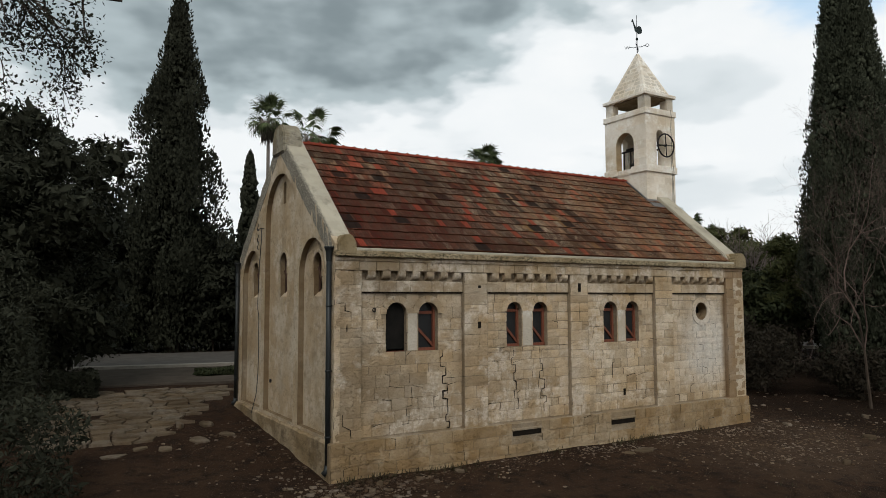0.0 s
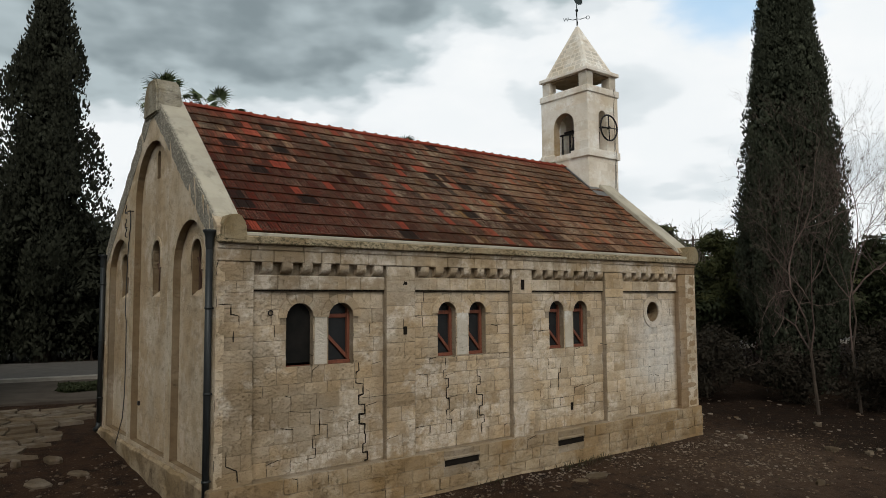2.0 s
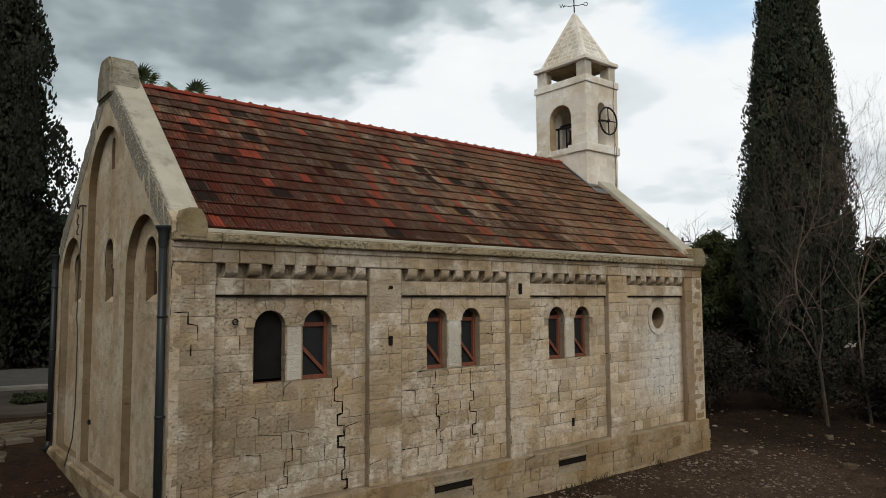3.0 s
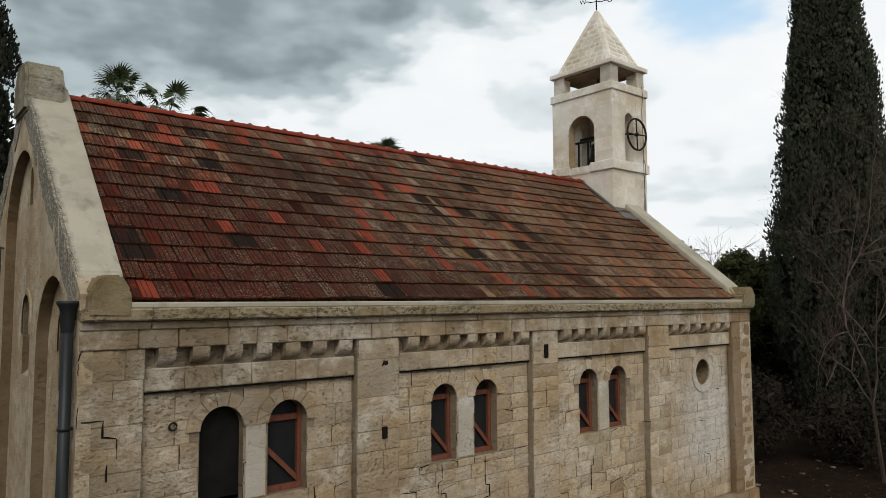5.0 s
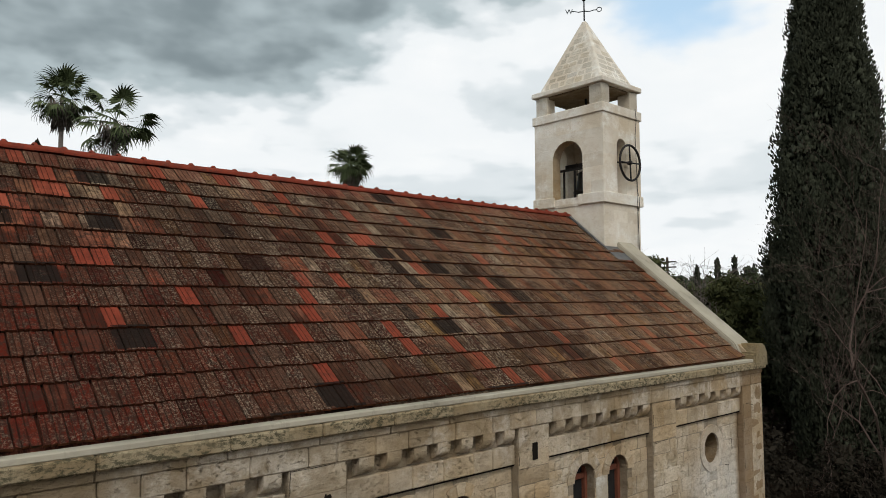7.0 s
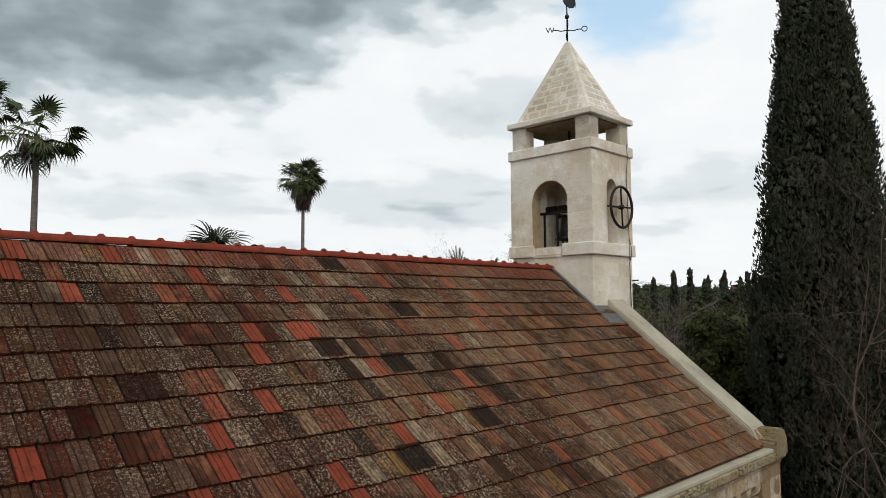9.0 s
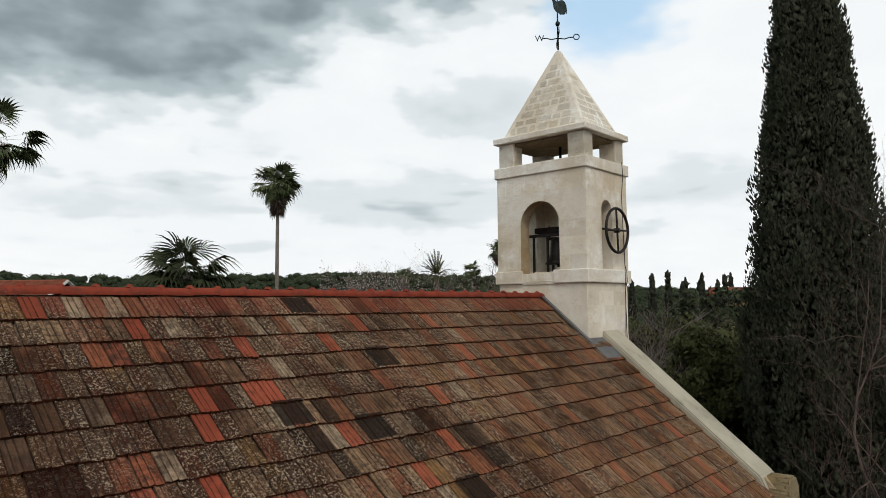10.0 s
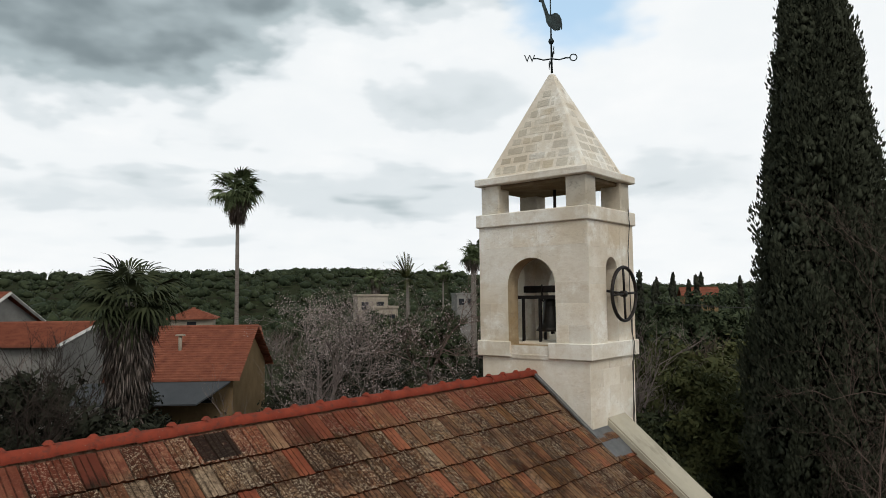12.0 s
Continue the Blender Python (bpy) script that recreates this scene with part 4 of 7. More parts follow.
def build_roof():
    rng = random.Random(21)
    run = RIDGE_Y + 0.13
    bm = bmesh.new()
    for sgn in (1, -1):
        ys = [-0.10, RIDGE_Y] if sgn > 0 else [2 * RIDGE_Y + 0.10, RIDGE_Y]
        q = []
        for y, z in ((ys[0], EAVE_Z - 0.02), (ys[1], EAVE_Z - 0.02 + SLOPE * run)):
            q.append([bm.verts.new((x, y, zz)) for x in (0.3, LEN - 0.3) for zz in (z, z - 0.1)])
        (a, b, c, d), (e, g, h, i) = q
        for face in ((a, c, h, e), (b, g, i, d), (a, b, d, c), (a, e, g, b), (c, d, i, h)):
            bm.faces.new(face)
    bmesh.ops.recalc_face_normals(bm, faces=bm.faces)
    roof = part("roof", bm, TILE_J, chapel, "steep roof of weathered red, brown and black clay tiles")
    shared = []
    for k in range(6):
        v, f = tile_data(k)
        me = bpy.data.meshes.new("tile")
        me.from_pydata(v, [], f)
        me.materials.append(TILE)
        me.materials.append(TILE_LIP)
        me.materials.append(PAN)
        me.polygons.foreach_set("material_index", TILE_SLOTS)
        shared.append((me, v, f))
    cols = int((ROOF_X1 - ROOF_X0) / TILE_W)
    rows = int(SLOPE_LEN / TILE_L) + 1
    k = math.hypot(1, SLOPE)
    base = Matrix(((1, 0, 0, 0), (0, 1 / k, -SLOPE / k, 0), (0, SLOPE / k, 1 / k, 0), (0, 0, 0, 1)))
    chunks = []
    for r in range(rows):
        for c in range(cols + 1):
            u = ROOF_X0 + c * TILE_W - (TILE_W * 0.5 if r % 2 else 0)
            if u + TILE_W > ROOF_X1 + 0.1:
                continue
            v0 = TILE_V0 + r * TILE_L + rng.uniform(-0.008, 0.008)
            if 13.60 < u + 0.1 and v0 > 3.95:
                continue
            if v0 > SLOPE_LEN - 0.16:
                continue
            m = Matrix.Translation(roof_point(u + rng.uniform(-0.004, 0.004), v0, 0.004 + rng.uniform(-0.003, 0.004))) @ base @ pose(0, 0, 0, rng.uniform(-0.6, 0.6), rng.uniform(-0.8, 0.8), rng.uniform(-1.0, 1.0))
            me, v, f = shared[rng.randrange(6)]
            if 5.0 < u < 8.95:
                ob = new("tile", me)
                ob.parent = roof
                ob.matrix_basis = m
            else:
                chunks.append(([m @ Vector(p) for p in v], f))
    v, f = merge(chunks)
    rest = tagged(raw("tiles", v, f, TILE_J, roof), "weathered clay tiles", "", "", "stuff")
    rest.data.materials.append(TILE_LIP)
    rest.data.materials.append(PAN_J)
    rest.data.polygons.foreach_set("material_index", TILE_SLOTS * (len(rest.data.polygons) // 27))
    # the far slope, plain courses
    chunks = []
    for r in range(int((SLOPE_LEN - 0.06) / TILE_L)):
        for c in range(0, cols, 4):
            u = ROOF_X0 + c * TILE_W
            m = Matrix.Translation(roof_point(u, r * TILE_L, 0.004)) @ base
            pts = [m @ Vector(p) for p in ((0, 0, 0.03), (4 * TILE_W, 0, 0.03), (4 * TILE_W, TILE_L, 0.005), (0, TILE_L, 0.005))]
            chunks.append(([(p.x, 2 * RIDGE_Y - p.y, p.z) for p in pts], [(0, 3, 2, 1)]))
    v, f = merge(chunks)
    tagged(raw("north_tiles", v, f, TILE_J, roof), "", "", "", "stuff")
    # ridge tiles with their collars
    prof_n = 13
    L = 0.375

    def ridge_data():
        v, f = [], []
        for xx, rr in ((-0.010, 0.096), (0.025, 0.096), (0.035, 0.086), (L, 0.084)):
            for i in range(prof_n):
                a = math.pi * (-0.08 + 1.16 * i / (prof_n - 1))
                v.append((xx, rr * math.cos(a), rr * 0.85 * math.sin(a)))
        for j in range(3):
            f += [(j * prof_n + i, j * prof_n + i + 1, (j + 1) * prof_n + i + 1, (j + 1) * prof_n + i) for i in range(prof_n - 1)]
        # knob on the collar
        o = len(v)
        v += [(-0.036, -0.036, 0.072), (0.050, -0.036, 0.072), (0.050, 0.036, 0.072), (-0.036, 0.036, 0.072), (-0.012, -0.016, 0.104), (0.026, -0.016, 0.104), (0.026, 0.016, 0.104), (-0.012, 0.016, 0.104)]
        f += [(o + 4, o + 5, o + 6, o + 7), (o, o + 1, o + 5, o + 4), (o + 1, o + 2, o + 6, o + 5), (o + 2, o + 3, o + 7, o + 6), (o + 3, o, o + 4, o + 7)]
        return v, f
    v, f = ridge_data()
    me = bpy.data.meshes.new("ridge_tile")
    me.from_pydata(v, [], f)
    me.polygons.foreach_set("use_smooth", [True] * len(me.polygons))
    me.materials.append(RIDGE)
    x = 0.48
    while x < 13.72:
        ob = new("ridge_tile", me)
        ob.parent = roof
        ob.matrix_basis = pose(x, RIDGE_Y, EAVE_Z + 3.36 + 0.0 + rng.uniform(-0.006, 0.006), 0, rng.uniform(-1, 1), rng.uniform(-1, 1))
        x += L - 0.01
    return roof


roof = build_roof()


# -------- bell tower
TX0, TX1, TY0, TY1 = 13.75, 15.36, 2.94, 5.08


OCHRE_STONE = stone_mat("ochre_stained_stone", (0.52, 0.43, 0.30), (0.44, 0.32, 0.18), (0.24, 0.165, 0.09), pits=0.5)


def build_tower():
    tower = new("bell_tower")
    tower.parent = chapel
    tagged(tower, "square bell tower of clean pale limestone")
    zc = (9.22, 9.48, 11.44, 11.67, 12.18, 12.31, 14.28)
    t = 0.30
    # lower shaft, from inside the gable up to the ledge
    block("tower_base", (TX0 + 0.02, TY0 + 0.02, 6.5), (TX1 - 0.02, TY1 - 0.02, zc[0]), PALE, tower, 0.015)
    east = arch(4.02, 0.465, zc[0] + 0.2, 10.88)
    side = arch(14.52, 0.20, zc[1], 10.87)
    outer = [(TY0, zc[0]), (TY1, zc[0]), (TY1, zc[2]), (TY0, zc[2])]
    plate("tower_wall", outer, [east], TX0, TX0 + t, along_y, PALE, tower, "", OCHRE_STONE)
    plate("tower_wall", outer, [east], TX1 - t, TX1, along_y, PALE, tower)
    o2 = [(TX0 + t, zc[0]), (TX1 - t, zc[0]), (TX1 - t, zc[2]), (TX0 + t, zc[2])]
    plate("tower_wall", o2, [side], TY0, TY0 + t, along_x, PALE, tower)
    plate("tower_wall", o2, [side], TY1 - t, TY1, along_x, PALE, tower)
    # thin ashlar facing with fine joints
    rng = random.Random(41)

    def facing(u0, u1, z0, z1, hole, put):
        z = z0
        while z < z1 - 0.03:
            h = rng.uniform(0.24, 0.36)
            if z1 - z - h < 0.15:
                h = z1 - z
            spans = [(u0, u1)]
            if hole and z < hole[2] + hole[1] + 0.02:
                spans = [(u0, hole[0] - hole[1] - 0.012), (hole[0] + hole[1] + 0.012, u1)]
            elif hole and z < hole[2] + 2 * hole[1] + 0.05:
                spans = []
            for a, b in spans:
                u = a
                while u < b - 0.02:
                    w = rng.uniform(0.30, 0.62)
                    if b - u - w < 0.2:
                        w = b - u
                    d = rng.uniform(0.001, 0.004)
                    e = lambda: 0.0015 + 0.003 * rng.random()
                    q = [(u + e(), z + e()), (u + w - e(), z + e()), (u + w - e(), z + h - e()), (u + e(), z + h - e())]
                    bm = bmesh.new()
                    hi = [bm.verts.new(put(p[0], p[1], d)) for p in q]
                    lo = [bm.verts.new(put(p[0] + k[0], p[1] + k[1], -0.004)) for p, k in zip(q, ((-0.003, -0.003), (0.003, -0.003), (0.003, 0.003), (-0.003, 0.003)))]
                    bm.faces.new(hi)
                    for i in range(4):
                        bm.faces.new((lo[i - 1], lo[i], hi[i], hi[i - 1]))
                    bmesh.ops.recalc_face_normals(bm, faces=bm.faces)
                    part("stone", bm, PALE_T, tower)
                    u += w
            z += h
    facing(TY0 + 0.01, TY1 - 0.01, zc[1] + 0.004, zc[2] - 0.004, (4.02, 0.465, 10.88 - 0.93), lambda u, z, d: (TX0 - d, u, z))
    facing(TX0 + 0.01, TX1 - 0.01, zc[1] + 0.004, zc[2] - 0.004, (14.52, 0.20, 10.87 - 0.40), lambda u, z, d: (u, TY0 - d, z))
    facing(TX0 + 0.03, TX1 - 0.03, 7.0, zc[0] - 0.004, None, lambda u, z, d: (u, TY0 + 0.02 - d, z))
    # ledge round the foot of the openings
    p = 0.045
    for a, b in (((TX0 - p, TY0 - p, zc[0]), (TX0, 3.69, zc[1])), ((TX0 - p, 4.43, zc[0]), (TX0, TY1 + p, zc[1])), ((TX0, TY0 - p, zc[0]), (TX1 + p, TY0, zc[1])), ((TX1, TY0, zc[0]), (TX1 + p, TY1 + p, zc[1])), ((TX0, TY1, zc[0]), (TX1, TY1 + p, zc[1]))):
        block("ledge", a, b, PALE, tower, 0.012)
    bm = bmesh.new()
    q = [(TX0 - 0.01, 3.58, zc[0] + 0.05), (TX0 - 0.01, 4.45, zc[0] + 0.05), (TX0 + 0.4, 4.45, zc[0] + 0.25), (TX0 + 0.4, 3.58, zc[0] + 0.25)]
    lo = [bm.verts.new(c) for c in q]
    dn = [bm.verts.new((c[0] + (0.012 if i < 2 else 0), c[1], zc[0] - 0.02)) for i, c in enumerate(q)]
    bm.faces.new(lo)
    for i in range(4):
        bm.faces.new((lo[i - 1], lo[i], dn[i], dn[i - 1]))
    bmesh.ops.recalc_face_normals(bm, faces=bm.faces)
    part("sloping_sill", bm, PALE, tower)
    block("tower_floor", (TX0 + t, TY0 + t, zc[0] - 0.05), (TX1 - t, TY1 - t, zc[0] + 0.23), PALE, tower)
    # string course and the four posts of the open lantern
    block("string_course", (TX0 - p, TY0 - p, zc[2]), (TX1 + p, TY1 + p, zc[3]), PALE, tower, 0.015)
    pw, pd = 0.38, 0.33
    pi = 0.03
    for x0 in (TX0 + pi, TX1 - pi - pd):
        for y0 in (TY0 + pi, TY1 - pi - pw):
            block("lantern_post", (x0, y0, zc[3]), (x0 + pd, y0 + pw, zc[4]), PALE_P, tower, 0.018)
    # ceiling of pale stone; its dimness is given by the brown colour
    block("lantern_beam", (TX0 + 0.1, TY0 + 0.1, zc[4] - 0.07), (TX1 - 0.1, TY1 - 0.1, zc[4]), BROWN_STONE, tower, 0.01, "stone ceiling with its dimness painted brown")
    tube("lantern_rod", [((TX0 + TX1) / 2, (TY0 + TY1) / 2, zc[3]), ((TX0 + TX1) / 2, (TY0 + TY1) / 2, zc[4])], 0.028, IRON, tower, 8, label="dark iron rod")
    block("cap_slab", (TX0 - 0.055, TY0 - 0.055, zc[4]), (TX1 + 0.055, TY1 + 0.055, zc[5]), PALE, tower, 0.015, "smooth cap slab")
    # pyramid
    cx, cy = (TX0 + TX1) / 2, (TY0 + TY1) / 2
    bm = bmesh.new()
    i0 = 0.09
    foot = [Vector(c) for c in ((TX0 + i0, TY0 + i0, zc[5]), (TX1 - i0, TY0 + i0, zc[5]), (TX1 - i0, TY1 - i0, zc[5]), (TX0 + i0, TY1 - i0, zc[5]))]
    apex = Vector((cx, cy, zc[6]))
    r = 0.05
    tops = [apex + Vector(((f.x - cx) * r, (f.y - cy) * r, -r * (zc[6] - zc[5]) * 0.9)) for f in foot]
    a = [bm.verts.new(c) for c in foot]
    b = [bm.verts.new(c) for c in tops]
    bm.faces.new(a[::-1])
    bm.faces.new(b)
    for i in range(4):
        bm.faces.new((a[i - 1], a[i], b[i], b[i - 1]))
    bmesh.ops.recalc_face_normals(bm, faces=bm.faces)
    bmesh.ops.bevel(bm, geom=list(bm.edges), offset=0.012, segments=2, affect="EDGES")
    spire = part("spire", bm, PALE, tower, "pyramid spire of pale stone blocks")
    # its stones, a little proud of the mortar
    rng = random.Random(4)
    for side_i in range(4):
        A, B = foot[side_i], foot[(side_i + 1) % 4]
        C = (tops[side_i] + tops[(side_i + 1) % 4]) / 2
        mid = (A + B) / 2
        up = (C - mid)
        nrm = (B - A).cross(up).normalized()
        if nrm.z < 0:
            nrm = -nrm
        half = (B - A).length / 2
        ax = (B - A).normalized()
        H = up.length
        ud = up.normalized()
        hgt = 0.04
        while hgt < H * 0.86:
            ch = rng.uniform(0.15, 0.20)
            w_at = half * (1 - (hgt + ch) / H) - 0.05
            s = -w_at
            while s < w_at - 0.08:
                w = min(rng.uniform(0.16, 0.42), w_at - s)
                if rng.random() < 0.86 and w > 0.07:
                    g = 0.018
                    bm = bmesh.new()
                    pts = [(s + g, hgt + g), (s + w - g, hgt + g), (s + w - g, hgt + ch - g), (s + g, hgt + ch - g)]
                    jt = [(q[0] + rng.uniform(-0.012, 0.012), q[1] + rng.uniform(-0.012, 0.012)) for q in pts]
                    lo = [bm.verts.new(mid + ax * u + ud * v - nrm * 0.02) for u, v in jt]
                    cu, cv = sum(q[0] for q in jt) / 4, sum(q[1] for q in jt) / 4
                    hi = [bm.verts.new(mid + ax * (cu + (u - cu) * 0.9) + ud * (cv + (v - cv) * 0.85) + nrm * rng.uniform(0.002, 0.006)) for u, v in jt]
                    bm.faces.new(hi)
                    for q in range(4):
                        bm.faces.new((lo[q - 1], lo[q], hi[q], hi[q - 1]))
                    bmesh.ops.recalc_face_normals(bm, faces=bm.faces)
                    part("stone", bm, SPIRE_STONE, spire)
                s += w
            hgt += ch
    # lead flashing at its foot
    z = lambda y: EAVE_Z + SLOPE * (y + 0.13)
    bm = bmesh.new()
    add_box(bm, (TX0 - 0.05, 2.52, 0.0), (14.30, 2.97, 0.03), 0.004)
    for v in bm.verts:
        v.co.z += z(v.co.y) + 0.03
    part("flashing", bm, LEAD, tower, "grey lead flashing")
    bm = bmesh.new()
    add_box(bm, (TX0 - 0.07, 2.85, 0.0), (TX0 + 0.0, 4.0, 0.05), 0.004)
    for v in bm.verts:
        v.co.z += z(v.co.y) + 0.03
    part("flashing", bm, LEAD, tower)
    return tower


bell_tower = build_tower()


def build_bell():
    bell = thing("church_bell", "dark bronze bell on an iron frame with a spoked rope wheel", "bell", at=(14.5, 4.0, 9.45))
    o = Vector((14.5, 4.0, 9.45))

    def loc(*c):
        return Vector(c) - o
    lathe("bell", [(0.0, 0.56), (0.10, 0.55), (0.15, 0.50), (0.165, 0.34), (0.19, 0.18), (0.24, 0.07), (0.29, 0.0), (0.275, -0.01), (0.20, 0.08), (0.0, 0.44)], loc(14.5, 4.07, 9.64), BRONZE, bell, 24)
    tube("clapper", [loc(14.5, 4.07, 10.05), loc(14.5, 4.07, 9.58)], [0.012, 0.035], IRON, bell)
    block("headstock", loc(14.42, 3.30, 10.30), loc(14.58, 4.62, 10.42), IRON, bell, 0.015)
    for y in (3.92, 4.22):
        tube("strap", [loc(14.41, y, 10.44), loc(14.41, y, 10.16), loc(14.48, y * 0.7 + 4.07 * 0.3, 10.12)], 0.014, IRON, bell, 6)
    for x in (14.15, 14.86):
        block("frame_beam", loc(x - 0.03, 3.30, 10.19), loc(x + 0.03, 4.56, 10.25), IRON, bell, 0.006)
        for y in (3.50, 4.10, 4.44):
            block("frame_leg", loc(x - 0.022, y - 0.022, 9.45), loc(x + 0.022, y + 0.022, 10.20), IRON, bell, 0.004)
    # wheel outside the south face, on the bell's axle
    wc = loc(14.68, 2.80, 10.26)
    R = 0.44
    ring = [wc + Vector((R * math.cos(a), 0, R * math.sin(a))) for a in np.linspace(0, 2 * math.pi, 41)[:-1]]
    wheel = tube("rope_wheel", ring, 0.030, IRON, bell, 8, True)
    for a in (0, 1, 2, 3):
        ang = math.pi / 2 * a + 0.05
        tube("spoke", [wc, wc + Vector((R * math.cos(ang), 0, R * math.sin(ang)))], 0.02, IRON, wheel, 6)
    tube("hub", [wc - Vector((0, 0.04, 0)), wc + Vector((0, 0.06, 0))], 0.05, IRON, wheel, 10)
    tube("axle", [wc, wc + Vector((-0.1, 0.55, 0.1))], 0.022, IRON, bell, 6)
    return bell


build_bell()


def build_vane():
    base = Vector(((TX0 + TX1) / 2, (TY0 + TY1) / 2, 14.22))
    vane = thing("weathervane", "dark iron weathervane with a cockerel and compass letters", "weathervane", at=base)
    tube("mast", [(0, 0, 0), (0, 0, 1.55)], [0.02, 0.010], VANE, vane, 8)
    lathe("ball", [(0.001, -0.055), (0.035, -0.045), (0.055, 0.0), (0.035, 0.045), (0.001, 0.055)], (0, 0, 0.58), VANE, vane, 12)
    for ang, ch in ((-53, "O"), (127, "W"), (37, "N"), (-143, "S")):
        a = radians(ang + VANE_TURN)
        d = Vector((math.cos(a), math.sin(a), 0))
        tube("arm", [d * 0.0 + Vector((0, 0, 0.26)), d * 0.14 + Vector((0, 0, 0.24)), d * 0.25 + Vector((0, 0, 0.27)), d * 0.33 + Vector((0, 0, 0.27))], 0.013, VANE, vane, 6)
        cu = bpy.data.curves.new("letter", "FONT")
        cu.body, cu.size, cu.extrude, cu.align_x = ch, 0.19, 0.006, "CENTER"
        ob = bpy.data.objects.new("letter", cu)
        dep = bpy.context.evaluated_depsgraph_get()
        me = bpy.data.meshes.new_from_object(ob)
        bpy.data.objects.remove(ob)
        me.materials.append(VANE)
        lt = new("letter", me)
        lt.parent = vane
        c = d * 0.39 + Vector((0, 0, 0.25))
        lt.matrix_basis = pose(c.x, c.y, c.z - 0.04, 90, 0, ang + VANE_TURN + (0 if ch in "OS" else 180))
    # the cockerel, cut from sheet: neck and breast rising to the left, drooping barred tail on the right
    body = [(-0.10, 0.98), (-0.12, 1.12), (-0.17, 1.30), (-0.20, 1.42), (-0.26, 1.45), (-0.22, 1.50), (-0.20, 1.58), (-0.16, 1.52), (-0.13, 1.40), (-0.08, 1.22), (-0.03, 1.12), (0.02, 1.08), (0.05, 1.14),
            (0.10, 1.17), (0.15, 1.16), (0.20, 1.11), (0.24, 1.02), (0.255, 0.90), (0.25, 0.80), (0.225, 0.80), (0.22, 0.86), (0.205, 0.79), (0.18, 0.79), (0.175, 0.85), (0.16, 0.78), (0.13, 0.78), (0.12, 0.84), (0.10, 0.77), (0.06, 0.79), (0.0, 0.86), (-0.05, 0.88)]
    a = radians(VANE_TURN - 53)
    d = Vector((math.cos(a), math.sin(a), 0))
    nn = Vector((-d.y, d.x, 0)) * 0.012
    bm = bmesh.new()
    fr = [bm.verts.new(d * (u * 0.8) + Vector((0, 0, 0.14 + v * 0.82)) - nn) for u, v in body]
    bk = [bm.verts.new(d * (u * 0.8) + Vector((0, 0, 0.14 + v * 0.82)) + nn) for u, v in body]
    bm.faces.new(fr)
    bm.faces.new(bk[::-1])
    for i in range(len(body)):
        bm.faces.new((fr[i - 1], fr[i], bk[i], bk[i - 1]))
    bmesh.ops.triangulate(bm, faces=[f for f in bm.faces if len(f.verts) > 4])
    bmesh.ops.recalc_face_normals(bm, faces=bm.faces)
    part("cockerel", bm, VANE, vane)


VANE_TURN = 0.0
build_vane()


def drainpipe(y, turn, z0):
    dp = thing("drainpipe", "dark grey metal drainpipe with a hopper head", "drainpipe", "drainpipes on the gable", at=(-0.09, y, z0))
    h = 5.62 - z0
    tube("pipe", [(0.0, 0, 0.25), (0, 0, h - 0.22)], 0.062, ZINC, dp, 12)
    tube("shoe", [(0, 0, 0.28), (-0.02, 0, 0.16), (-0.10, 0.02 * turn, 0.08)], 0.064, ZINC, dp, 12)
    lathe("hopper", [(0.062, -0.32), (0.075, -0.22), (0.075, -0.1), (0.10, -0.03), (0.12, 0.0), (0.12, 0.03), (0.08, 0.03)], (0, 0, h), ZINC, dp, 12)
    for z in (0.9, 2.4, 3.9):
        tube("clip", [(0.0, 0, z), (0, 0, z + 0.04)], 0.072, ZINC, dp, 12)
        block("bracket", (0.03, -0.015, z), (0.10, 0.015, z + 0.03), ZINC, dp, 0.003)


drainpipe(-0.02, 1, 0.35)
drainpipe(8.02, 1, 0.95)


def gable_cable():
    c = thing("gable_cable", "black cable with iron hooks hanging on the gable", "cable")
    c.matrix_world = pose(0, 0, 0)
    pts = [(-0.03, 5.62, 6.6), (-0.03, 5.58, 6.2), (-0.03, 5.66, 6.0), (-0.03, 5.74, 5.6), (-0.03, 5.80, 5.0), (0.0, 5.98, 4.35), (-0.02, 5.90, 4.15), (-0.02, 5.78, 3.9), (-0.02, 5.75, 3.0), (-0.02, 5.78, 2.2), (-0.02, 5.92, 1.6), (-0.14, 6.0, 1.0)]
    tube("cable", pts, 0.012, CABLE, c, 6)
    tube("bracket", [(0.0, 5.42, 6.56), (-0.10, 5.44, 6.56), (-0.10, 5.75, 6.55)], 0.014, IRON, c, 6)
    for dz, dy in ((6.62, 5.70), (6.28, 5.68), (6.05, 5.66)):
        tube("hook", [(-0.08, dy, dz - 0.10), (-0.10, dy + 0.09, dz - 0.09), (-0.10, dy + 0.10, dz), (-0.10, dy + 0.02, dz + 0.03), (-0.1, dy, dz + 0.09), (-0.1, dy + 0.07, dz + 0.12)], 0.012, IRON, c, 6)


gable_cable()


def tower_cable():
    c = thing("bell_cable", "thin black cable running down the tower", "cable")
    tube("cable", [(15.05, 2.86, 11.70), (15.12, 2.88, 11.45), (15.10, 2.91, 11.0), (15.16, 2.91, 9.6), (15.16, 2.87, 9.45), (15.17, 2.87, 9.25), (15.17, 2.92, 9.1), (15.20, 2.92, 8.0)], 0.007, CABLE, c, 6)
    tube("rope", [(14.95, 2.80, 9.9), (15.02, 2.83, 9.2), (15.10, 2.9, 8.0)], 0.006, CABLE, c, 6)


tower_cable()

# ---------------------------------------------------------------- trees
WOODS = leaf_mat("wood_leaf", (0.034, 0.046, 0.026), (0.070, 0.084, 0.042))
